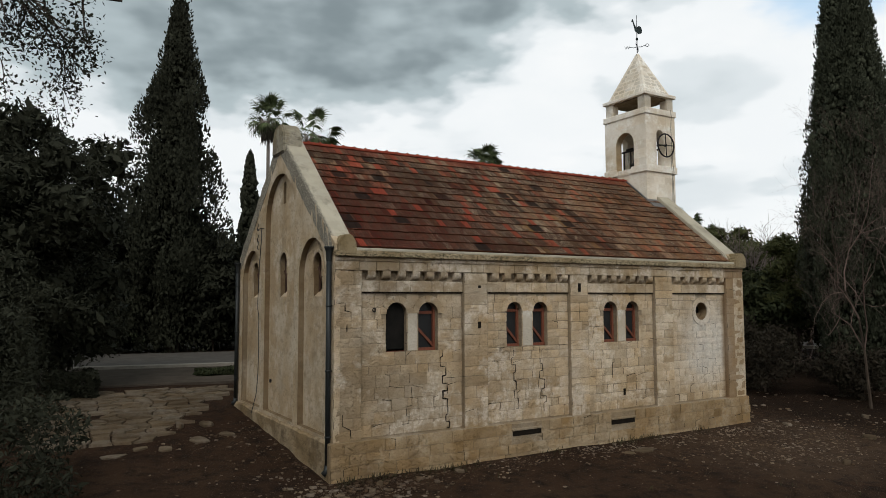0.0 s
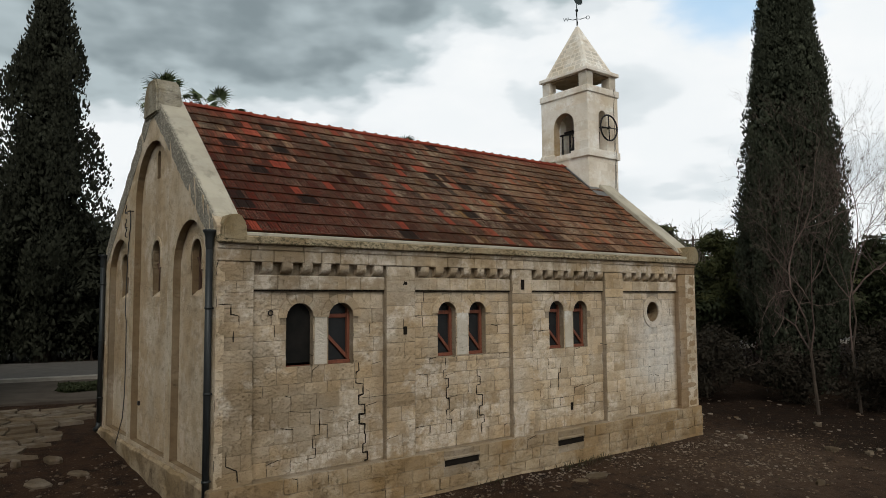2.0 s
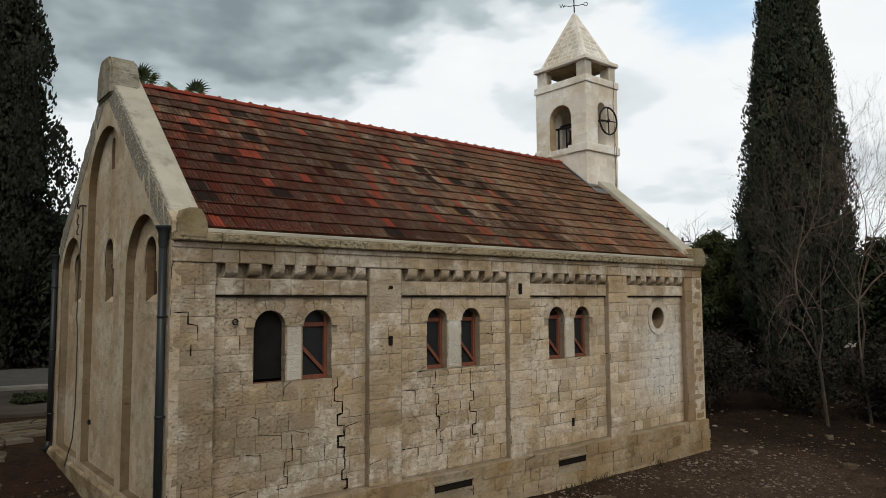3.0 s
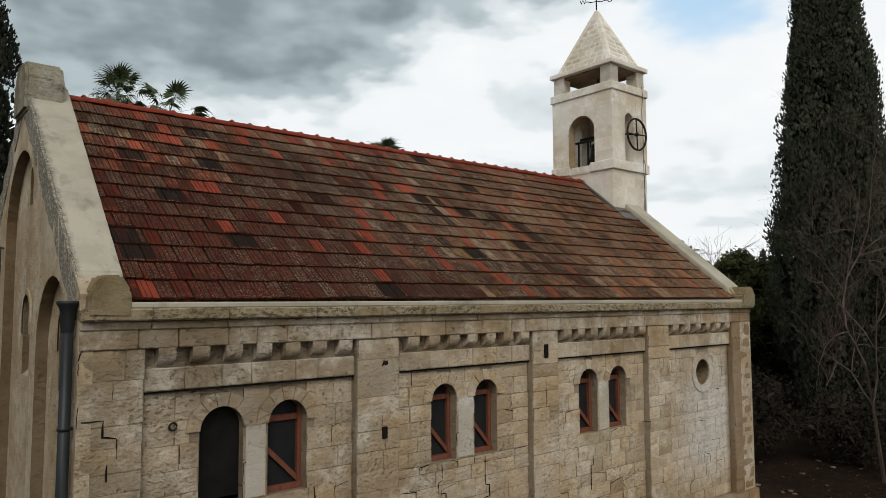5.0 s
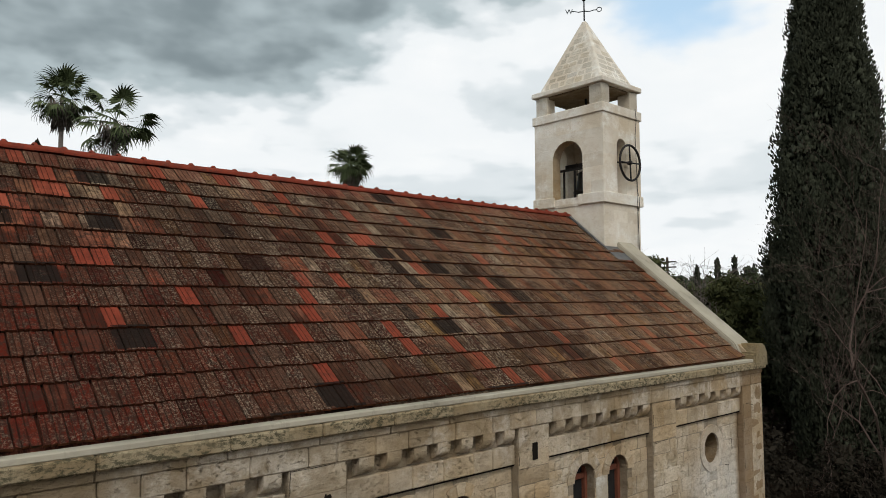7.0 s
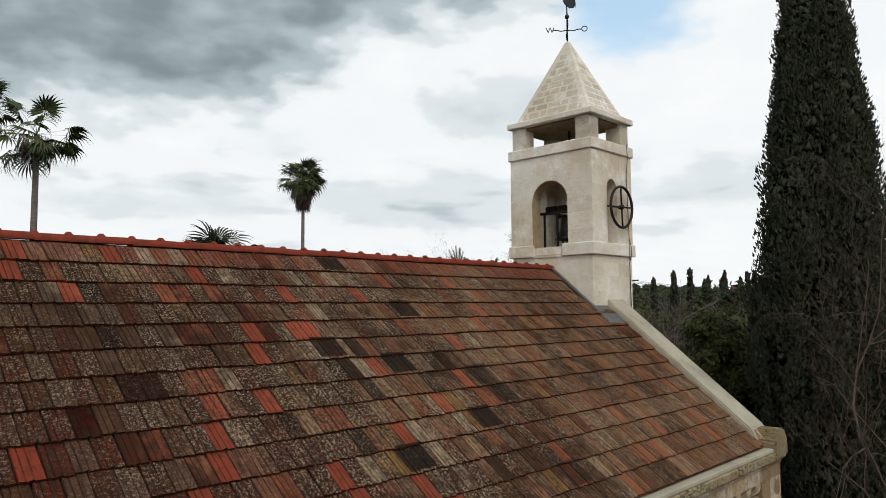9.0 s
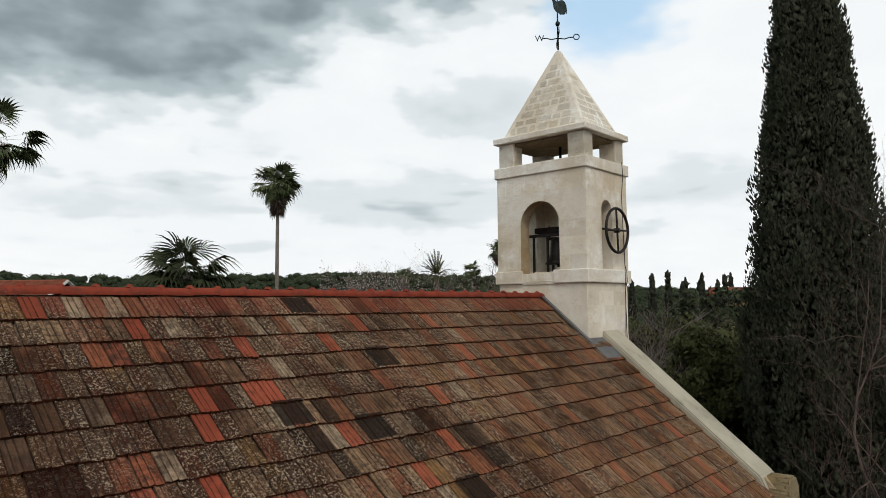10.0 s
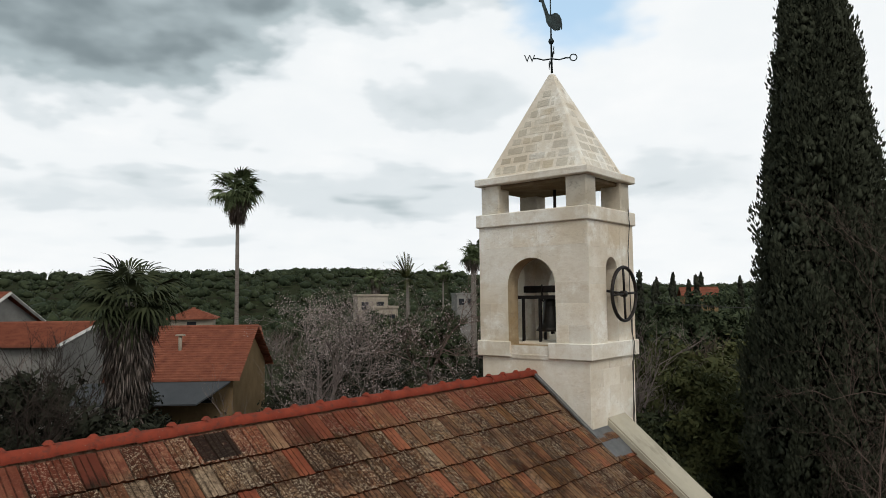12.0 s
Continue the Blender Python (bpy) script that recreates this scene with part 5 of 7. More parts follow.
# darker copy of the wood leaf: shade inside the crowns as colour
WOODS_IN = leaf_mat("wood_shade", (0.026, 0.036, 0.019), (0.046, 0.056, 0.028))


def leaf_quads(centers, normals, size, rng, aspect=1.6):
    """Small pointed leaves as single diamond faces."""
    n = len(centers)
    a = rng.normal(size=(n, 3))
    a -= normals * np.sum(a * normals, axis=1, keepdims=True)
    a /= np.linalg.norm(a, axis=1, keepdims=True) + 1e-9
    b = np.cross(normals, a)
    s = (size * rng.uniform(0.6, 1.3, n))[:, None] if np.isscalar(size) else (size * rng.uniform(0.6, 1.3, n))[:, None]
    v = np.stack([centers + a * s * aspect, centers + b * s * 0.6, centers - a * s * aspect, centers - b * s * 0.6], axis=1).reshape(-1, 3)
    f = np.arange(n * 4).reshape(-1, 4)
    return v, f


def np_mesh(name, v, f, material, parent, label=""):
    me = bpy.data.meshes.new(name)
    me.vertices.add(len(v))
    me.vertices.foreach_set("co", np.asarray(v, dtype=np.float32).ravel())
    k = f.shape[1]
    me.loops.add(f.size)
    me.loops.foreach_set("vertex_index", f.astype(np.int32).ravel())
    me.polygons.add(len(f))
    me.polygons.foreach_set("loop_start", np.arange(0, f.size, k, dtype=np.int32))
    me.update(calc_edges=True)
    me.materials.append(material)
    ob = new(name, me)
    ob.parent = parent
    return tagged(ob, label)


def tufts(base, direction, length, radius, rng):
    """Slim four-sided sprigs: base points, unit directions, lengths, radii."""
    n = len(base)
    a = rng.normal(size=(n, 3))
    a -= direction * np.sum(a * direction, axis=1, keepdims=True)
    a /= np.linalg.norm(a, axis=1, keepdims=True) + 1e-9
    b = np.cross(direction, a)
    L, R = length[:, None], radius[:, None]
    mid = base + direction * L * 0.45
    v = np.stack([base, mid + a * R, mid - a * R * 0.5 + b * R * 0.87, mid - a * R * 0.5 - b * R * 0.87, base + direction * L], axis=1).reshape(-1, 3)
    o = (np.arange(n) * 5)[:, None, None]
    q = np.array([[0, 1, 2], [0, 2, 3], [0, 3, 1], [4, 2, 1], [4, 3, 2], [4, 1, 3]])[None]
    return v, (q + o).reshape(-1, 3)


def blades(base, direction, length, radius, rng):
    """Flat pointed sprigs, one face each."""
    n = len(base)
    a = rng.normal(size=(n, 3))
    a -= direction * np.sum(a * direction, axis=1, keepdims=True)
    a /= np.linalg.norm(a, axis=1, keepdims=True) + 1e-9
    L, R = length[:, None], radius[:, None]
    mid = base + direction * L * 0.4
    v = np.stack([base, mid + a * R, base + direction * L, mid - a * R], axis=1).reshape(-1, 3)
    return v, np.arange(n * 4).reshape(-1, 4)


def cypress(at, height, radius, label, seed, count=9000, size=0.42, shape=1.0, material=None, ragged=0.10, low=0.6, taper=0.62, per=130, slim=0.28):
    """A columnar cypress: trunk, and a crown of upright plumes of sprigs with clefts between them."""
    rng = np.random.default_rng(seed)
    t = thing("cypress_tree", label, "cypress", at=at)
    tube("trunk", [(0, 0, -0.3), (0.05, 0, height * 0.4), (0, 0, height * 0.96)], [radius * 0.16, radius * 0.1, 0.02], BARK, t, 8)

    def outline(u, ang):
        prof = np.minimum(1.0, (0.55 + 1.6 * u)) * np.clip((1 - u) / (0.62 * shape), 0, 1) ** taper
        return radius * prof * (1 + ragged * (np.sin(ang * 3 + u * 23 + seed) + 0.8 * np.sin(ang * 5 - u * 41) + 0.7 * np.sin(ang * 2 + u * 71)))
    # plume centres, then sprigs over each plume
    n = max(40, count // per)
    u0 = rng.uniform(0, 1, n) ** 0.85
    a0 = rng.uniform(0, 2 * math.pi, n)
    w = radius * 0.15 * rng.uniform(0.65, 1.35, n) * (1 + 2.2 * ragged)
    tall = w * rng.uniform(1.9, 3.2, n)
    r0 = np.maximum(outline(u0, a0) * rng.uniform(0.80, 1.0 + ragged, n) - w * 0.7, 0.0)
    pick = np.repeat(np.arange(n), per)
    m = len(pick)
    dv = rng.normal(size=(m, 3))
    dv /= np.linalg.norm(dv, axis=1, keepdims=True)
    ca, sa = np.cos(a0[pick]), np.sin(a0[pick])
    z0 = low + u0[pick] * (height - low)
    sh = rng.uniform(0.45, 0.95, m)
    up = dv[:, 2] * sh
    pinch = 1 - 0.45 * np.clip(up, 0, 1)
    p = np.stack([r0[pick] * ca + dv[:, 0] * w[pick] * sh * pinch, r0[pick] * sa + dv[:, 1] * w[pick] * sh * pinch, z0 + up * tall[pick]], axis=1)
    d = np.stack([ca * 0.12 + dv[:, 0] * 0.34, sa * 0.12 + dv[:, 1] * 0.34, 1.0 + 0.2 * dv[:, 2]], axis=1) + rng.normal(size=(m, 3)) * 0.22
    d /= np.linalg.norm(d, axis=1, keepdims=True)
    ln = size * rng.uniform(0.6, 1.5, m)
    v, f = blades(p - d * ln[:, None] * 0.55, d, ln, ln * slim, rng)
    np_mesh("crown", v, f, material or CYPRESS, t)
    # the dense inside of the crown
    m = count // 12
    u = rng.uniform(0, 0.97, m)
    ang = rng.uniform(0, 2 * math.pi, m)
    r = outline(u, ang) * rng.uniform(0.2, 0.84, m)
    p = np.stack([r * np.cos(ang), r * np.sin(ang), low + u * (height - low)], axis=1)
    d = rng.normal(size=(m, 3)) * 0.4 + np.array([0, 0, 1.0])
    d /= np.linalg.norm(d, axis=1, keepdims=True)
    ln = max(size * 2.4, 0.36) * rng.uniform(0.7, 1.3, m)
    v, f = tufts(p - d * ln[:, None] * 0.5, d, ln, ln * 0.3, rng)
    np_mesh("inner_crown", v, f, material or CYPRESS, t)
    return t


def branches(rng, start, direction, length, radius, depth, spread=0.6, kids=(2, 4), lift=0.15, out=None, tips=None, segs=4, sides=5, bend=0.18):
    """Recursive tapering limbs, as tube data."""
    if out is None:
        out, tips = [], []
    pts, d, p = [start], direction.normalized(), start
    for i in range(segs):
        d = (d + Vector([rng.uniform(-1, 1) for _ in range(3)]) * bend + Vector((0, 0, lift * 0.25))).normalized()
        p = p + d * (length / segs)
        pts.append(p)
    rad = [radius * (1 - 0.55 * i / segs) for i in range(segs + 1)]
    out.append(tube_data(pts, rad, max(3, sides if radius > 0.03 else 3)))
    if depth == 0:
        tips.extend(pts[1:])
        return out, tips
    for k in range(rng.randint(*kids)):
        i = rng.randint(max(1, segs // 2), segs)
        side = Vector([rng.uniform(-1, 1) for _ in range(3)])
        nd = (d + side * spread + Vector((0, 0, lift))).normalized()
        branches(rng, pts[i], nd, length * rng.uniform(0.55, 0.82), radius * 0.53, depth - 1, spread, kids, lift, out, tips, segs, sides, bend)
    return out, tips


def leafy_tree(at, height, crown_r, label, seed, leaf=DARKLEAF, leaves=14000, size=0.11, trunk=0.22, clumps=46, flat=0.75, name="broadleaf_tree", low=0.25, dense=False):
    """A trunk with limbs and a crown of leaf clumps with gaps between them."""
    rng = random.Random(seed)
    g = np.random.default_rng(seed)
    t = thing(name, label, "tree", at=at)
    th = height * low
    out, tips = [], []
    branches(rng, Vector((0, 0, -0.2)), Vector((0.05, 0, 1)), th + 0.6, trunk, 2, 0.75, (3, 4), 0.25, out, tips)
    raw("trunk", *merge(out), BARK, t)
    cz = th + (height - th) * 0.5
    hz = (height - th) * 0.55
    cs, per = [], leaves // clumps
    for k in range(clumps):
        dv = g.normal(size=3)
        dv /= np.linalg.norm(dv)
        rr = g.uniform(0.35, 0.95)
        cs.append((dv * np.array([crown_r, crown_r, hz]) * rr + np.array([0, 0, cz]), crown_r * g.uniform(0.20, 0.36)))
    pts, nrm, sz = [], [], []
    for c, r in cs:
        for n, r0, r1, k in (((per, 0.60, 1.0, 1.0), (per // 3, 0.05, 0.80, 3.4)) if dense else ((per, 0.55, 1.12, 1.0), (per // 5, 0.1, 0.70, 2.1))):
            dv = g.normal(size=(n, 3))
            dv /= np.linalg.norm(dv, axis=1, keepdims=True)
            pts.append(c + dv * (r * g.uniform(r0, r1, n)[:, None]) * np.array([1, 1, flat]))
            nn = dv + g.normal(size=(n, 3)) * 0.7
            nrm.append(nn / np.linalg.norm(nn, axis=1, keepdims=True))
            sz.append(np.full(n, size * k))
    v, f = leaf_quads(np.concatenate(pts), np.concatenate(nrm), np.concatenate(sz), g)
    np_mesh("crown", v, f, leaf, t)
    return t


def bare_tree(at, height, label, seed, material=TWIG, depth=5, trunk=0.14, spread=0.7, blossom=0, name="bare_tree", lift=0.2, lean=(0, 0), kids=(2, 4), pet=0.032, wider=1.0, bend=0.22):
    rng = random.Random(seed)
    g = np.random.default_rng(seed)
    t = thing(name, label, "tree", at=at)
    out, tips = [], []
    branches(rng, Vector((0, 0, -0.2)), Vector((lean[0], lean[1], 1)), height * 0.36, trunk, depth, spread, kids, lift, out, tips, 4, 5, bend)
    top = max(p[2] for p in tips)
    k = height / top
    wide = k * wider
    grow = lambda p: Vector((p[0] * wide, p[1] * wide, p[2] * k))
    out = [([grow(p) for p in v], f) for v, f in out]
    tips = [grow(p) for p in tips]
    raw("trunk", *out[0], BARK, t)
    raw("twig_crown", *merge(out[1:]), material, t)
    if blossom and tips:
        tp = np.array([tuple(p) for p in tips])
        pick = tp[g.integers(0, len(tp), blossom)] + g.normal(size=(blossom, 3)) * 0.10
        nn = g.normal(size=(blossom, 3))
        nn /= np.linalg.norm(nn, axis=1, keepdims=True)
        v, f = leaf_quads(pick, nn, pet, g, 1.0)
        np_mesh("blossom", v, f, BLOSSOM, t)
    return t


def fan_leaf(g, petiole, blade, droop):
    """One palm fan: a stalk and a half disc of folds whose split tips hang; lies along +x, up +z."""
    v, f = [], []
    v += [(0, 0.02, 0), (0, -0.02, 0), (petiole, -0.012, 0), (petiole, 0.012, 0)]
    f += [(0, 1, 2, 3)]
    n = 17
    for i in range(n):
        a = math.radians(-112 + 224 * i / (n - 1))
        L = blade * (0.78 + 0.22 * math.cos(a)) * g.uniform(0.88, 1.1)
        o = len(v)
        mid, far = 0.52 * L, 0.78 * L
        sag = -droop * L * g.uniform(0.6, 1.3)

        def at(q, da, dz):
            return (petiole + q * math.cos(a + da), q * math.sin(a + da), dz)
        v += [(petiole, 0, 0), at(mid, -0.115, 0.03 + sag * 0.12), at(far, -0.035, sag * 0.5), at(0.97 * L, 0.0, sag * 1.25), at(far, 0.035, sag * 0.5), at(mid, 0.115, -0.03 + sag * 0.12)]
        f += [(o, o + 1, o + 4, o + 5), (o + 1, o + 2, o + 3, o + 4)]
    return np.array(v), f


def fan_palm(at, height, trunk_r, label, seed, petiole=1.0, blade=0.85, fronds=34, skirt=0.0, name="fan_palm", leaf=None, stalk=0.35, droop=0.40, top=78):
    g = np.random.default_rng(seed)
    t = thing(name, label, "palm", at=at)
    pts = [(0.04 * math.sin(3 * s), 0.05 * math.sin(2 * s + 1), -0.3 + s * (height + 0.3)) for s in np.linspace(0, 1, 9)]
    tube("trunk", pts, [trunk_r * (1.35 - 0.5 * s) for s in np.linspace(0, 1, 9)], PALMBARK, t, 10)
    head = Vector((0, 0, height))

    def fronds_of(count, el0, el1, mat, nm, pet, bl, droop):
        vs, fs, o = [], [], 0
        for k in range(count):
            v, f = fan_leaf(g, pet * g.uniform(stalk, 1.1), bl, droop)
            el = math.radians(g.uniform(el0, el1))
            az = k * 2.39996 + g.uniform(-0.25, 0.25)
            m = Euler((g.uniform(-0.4, 0.4), -el, az)).to_matrix()
            vv = np.array([tuple(m @ Vector(p) + head) for p in v])
            vs.append(vv)
            fs += [tuple(i + o for i in q) for q in f]
            o += len(v)
        np_mesh(nm, np.concatenate(vs), np.array(fs), mat, t)
    fronds_of(fronds, -25, top, leaf or PALMLEAF, "crown", petiole, blade, droop)
    fronds_of(int(fronds * 0.6), -72, 5, leaf or PALMLEAF, "lower_fronds", petiole, blade, 0.45)
    if skirt:
        # dead fronds hang down the trunk
        n = int(420 * skirt)
        az = g.uniform(0, 2 * math.pi, n)
        z = height - g.uniform(0.05, 1.0, n) * skirt
        r = trunk_r * 1.1 + (0.55 * (1 - (height - z) / (skirt * 1.25))) * g.uniform(0.5, 1.0, n)
        p = np.stack([r * np.cos(az), r * np.sin(az), z], axis=1)
        d = np.stack([np.cos(az) * 0.22, np.sin(az) * 0.22, np.full(n, -1.0)], axis=1) + g.normal(size=(n, 3)) * 0.10
        d /= np.linalg.norm(d, axis=1, keepdims=True)
        ln = g.uniform(0.6, 1.3, n)
        v, f = tufts(p, d, ln, ln * 0.035, g)
        np_mesh("dead_skirt", v, f, DEADLEAF, t, "grey-brown skirt of dead fronds")
    return t


def on_ground(x, y):
    return (x, y, ground_z(x, y))



# the large dark cypress beyond the far gable, and those behind the road
cypress(on_ground(26.2, 2.1), 23.5, 2.68, "tall dense dark green cypress beside the chapel", 3, 160000, 0.135, 1.31, ragged=0.03, taper=0.80, per=170, slim=0.22)
cypress(on_ground(1.6, 29.0), 20.9, 2.75, "tall ragged dark cypress behind the road", 8, 56000, 0.20, 1.5, DARKLEAF, 0.27, per=190)
cypress(on_ground(9.8, 42.5), 15.5, 1.5, "slim dark cypress in the distance", 12, 14000, 0.30, 1.3, DARKLEAF, 0.06)
cypress(on_ground(11.6, 44.0), 12.5, 1.2, "slim dark cypress in the distance", 13, 10000, 0.30, 1.3, DARKLEAF, 0.06)
# dark trees west of the chapel
for k, (x, y, h, r) in enumerate([(-6.1, 14.2, 10.4, 4.1), (-8.6, 14.6, 10.6, 3.6), (-12.5, 11.0, 10.5, 3.6), (-9.5, 24.0, 11.5, 4.0), (-2.5, 33.0, 9.0, 3.6), (4.5, 36.0, 8.5, 3.4), (8.0, 33.5, 7.5, 3.0), (-8.0, 36.0, 10, 4.0), (13.0, 40.0, 8.0, 3.2)]):
    leafy_tree(on_ground(x, y), h, r, "dense dark evergreen tree behind the paving" if k < 4 else "dense dark evergreen tree behind the road", 40 + k, DARKLEAF, (46000, 15000)[k] if k < 2 else 7000, (0.050, 0.075)[k] if k < 2 else 0.17, 0.25, 90 if k < 2 else 70, 0.9, "evergreen_tree", 0.06, k < 4)
# the dark belt of trees east of the chapel
for k, (x, y, h, r) in enumerate([(31.5, 6.0, 5.5, 3.0), (35.0, 10.5, 6.8, 3.4), (32.5, 0.5, 7.0, 3.0), (31.0, -5.0, 6.5, 3.2), (36.0, -9.5, 7.5, 3.8), (38.0, 2.0, 7.0, 3.6), (43.0, 9.0, 7.4, 4.2), (30.0, -13.0, 6.5, 3.4), (27.5, 8.5, 5.0, 2.6)]):
    leafy_tree(on_ground(x, y), h, r, "dense dark broadleaf tree in the shady belt", 60 + k, GREENLEAF if k in (1, 6) else SHADELEAF, 9500, 0.098, 0.2, 56, 0.8, "broadleaf_tree", 0.10)
leafy_tree(on_ground(38.0, 17.4), 8.4, 3.0, "green broadleaf tree in winter light", 75, GREENLEAF, 12000, 0.115, 0.2, 50)
leafy_tree(on_ground(44.5, 21.5), 7.8, 3.4, "green broadleaf tree in winter light", 76, GREENLEAF, 11000, 0.125, 0.2, 50)
leafy_tree(on_ground(28.6, 7.0), 6.5, 2.0, "low green tree with yellowing top", 77, GREENLEAF, 13000, 0.075, 0.14, 44)
leafy_tree(on_ground(34.0, 12.5), 7.2, 2.6, "green broadleaf tree in winter light", 78, GREENLEAF, 11000, 0.082, 0.14, 44)

# bare winter trees
bare_tree(on_ground(21.6, -0.7), 13.2, "bare brown winter tree with tangled twigs", 5, BROWNTWIG, 6, 0.085, 0.85, kids=(3, 4), wider=0.70, bend=0.42)
bare_tree(on_ground(24.5, -2.6), 12.8, "bare brown-grey winter tree", 15, BROWNTWIG, 6, 0.08, 0.85, kids=(2, 4), wider=0.70, bend=0.42)
bare_tree(on_ground(40.5, 13.0), 9.5, "bare pale grey winter tree", 25, TWIG, 5, 0.14, 0.7, kids=(3, 4))
bare_tree(on_ground(30.2, 6.4), 9.0, "bare pale winter sapling above a bush", 26, TWIG, 5, 0.07, 0.6, kids=(2, 3))
bare_tree(on_ground(23.2, 20.9), 10.6, "almond tree with grey limbs and pale blossom", 6, TWIG, 6, 0.16, 0.85, 9000, "almond_tree", 0.10, kids=(3, 4), wider=1.05, bend=0.30)
bare_tree(on_ground(28.8, 20.2), 10.8, "almond tree with grey limbs and pale blossom", 7, BROWNTWIG, 6, 0.16, 0.85, 5500, "almond_tree", 0.10, kids=(3, 4), wider=1.0, bend=0.30)
bare_tree(on_ground(33.5, 24.5), 8.2, "almond tree with grey limbs and pale blossom", 9, TWIG, 5, 0.16, 0.8, 1200, "almond_tree", 0.12, kids=(3, 4))
for k, (x, y) in enumerate([(19.6, 17.8), (20.6, 16.9), (21.6, 17.4), (18.8, 18.6)]):
    bare_tree(on_ground(x, y), 6.9 + 0.3 * (k % 3), "thin pale leafless sapling behind the chapel", 380 + k, TWIG, 4, 0.05, 0.45, kids=(2, 4), lift=0.45, bend=0.3)
bare_tree(on_ground(13.8, 24.2), 8.6, "bare dark winter tree", 16, DARKTWIG, 6, 0.14, 0.75, kids=(2, 4))
bare_tree(on_ground(5.4, 29.0), 6.6, "bare dark winter tree by the road", 17, DARKTWIG, 5, 0.10, 0.75, kids=(2, 4))
for k, (x, y, h, r) in enumerate([(11.4, 22.0, 7.5, 2.4), (8.4, 22.6, 7.7, 2.6), (9.5, 20.5, 5.8, 2.8), (12.8, 22.5, 6.6, 3.0), (10.2, 25.2, 7.4, 3.4), (7.5, 23.0, 6.6, 3.0), (15.6, 19.6, 5.4, 2.6), (20.2, 22.8, 3.0, 2.2), (26.2, 23.0, 6.2, 2.8), (31.5, 18.0, 6.2, 2.8), (36.5, 21.0, 7.0, 3.0), (24.0, 29.5, 2.4, 2.0), (19.5, 31.0, 4.4, 2.8), (29.5, 29.5, 5.2, 2.8), (35.0, 30.5, 6.4, 3.0), (40.0, 35.0, 6.2, 3.4), (13.5, 33.0, 5.0, 3.0), (45.0, 40.0, 6.4, 3.2), (15.0, 41.0, 5.5, 3.2)]):
    leafy_tree(on_ground(x, y), h, r, "dense dark shrub below the bare trees", 90 + k, DARKLEAF, 5000, 0.080, 0.1, 50, 0.85, "large_shrub", 0.05)
for k, (x, y, h, r) in enumerate([(-11.0, 31.5, 5.0, 2.8), (-6.8, 31.0, 6.4, 2.8), (-3.2, 30.6, 6.6, 2.6), (0.6, 31.8, 5.6, 2.6), (4.2, 30.2, 6.4, 2.6), (7.6, 29.6, 6.2, 2.8), (-1.4, 35.0, 7.6, 3.0), (6.0, 34.0, 7.4, 3.0), (-14.5, 33.0, 7.0, 3.2), (-2.0, 29.7, 7.6, 2.3), (3.9, 28.8, 6.8, 2.2)]):
    leafy_tree(on_ground(x, y), h, r, "dense dark shrub along the far side of the road", 300 + k, DARKLEAF, 3600, 0.14, 0.1, 50, 0.85, "large_shrub", 0.03)
for k, (x, y, h, r) in enumerate([(52.0, 49.5, 7.2, 2.6), (55.5, 50.5, 7.4, 2.8), (61.0, 51.0, 6.8, 2.8), (65.0, 49.0, 7.4, 2.8), (77.5, 25.5, 8.6, 3.2), (82.0, 23.0, 8.4, 3.2), (87.0, 25.5, 8.8, 3.4), (73.0, 27.0, 8.2, 3.0)]):
    leafy_tree(on_ground(x, y), h, r, "dark green broadleaf tree among the houses", 320 + k, WOODS, 3500, 0.21, 0.1, 44, 0.85, "broadleaf_tree", 0.05)
for k, (x, y, h) in enumerate([(11.6, 21.2, 8.6), (9.9, 22.6, 8.4), (14.6, 22.6, 8.2), (13.0, 20.2, 7.6)]):
    bare_tree(on_ground(x, y), h, "bare dark brown winter tree above the shrubs", 340 + k, DARKTWIG, 5, 0.10, 0.75, kids=(3, 4), wider=1.2)
bare_tree(on_ground(23.4, -1.4), 13.0, "bare brown winter tree with tangled twigs", 350, BROWNTWIG, 6, 0.08, 0.85, kids=(3, 4), wider=0.70, bend=0.42)
# undergrowth; the canopy's shade is put into its leaf colour
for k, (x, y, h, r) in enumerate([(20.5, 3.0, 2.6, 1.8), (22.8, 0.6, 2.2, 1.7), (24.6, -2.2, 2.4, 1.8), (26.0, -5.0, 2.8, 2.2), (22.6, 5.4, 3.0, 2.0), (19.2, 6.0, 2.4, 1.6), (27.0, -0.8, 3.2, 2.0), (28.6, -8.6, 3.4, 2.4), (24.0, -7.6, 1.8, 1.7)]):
    leafy_tree(on_ground(x, y), h, r, "low undergrowth shrub with tree shade in its colour", 400 + k, SHADED_UNDERLEAF, 4600, 0.042, 0.06, 44, 0.85, "undergrowth_shrub", 0.03)
# two unseen trees, added to keep sky and sun off the west end
for k, (x, y, h, r) in enumerate([(-17.5, -4.0, 13.0, 4.6), (-19.0, -13.5, 13.5, 5.0)]):
    leafy_tree(on_ground(x, y), h, r, "unseen evergreen tree added to shade the west end", 130 + k, DARKLEAF, 9000, 0.30, 0.3, 70, 0.9, "evergreen_tree", 0.12)

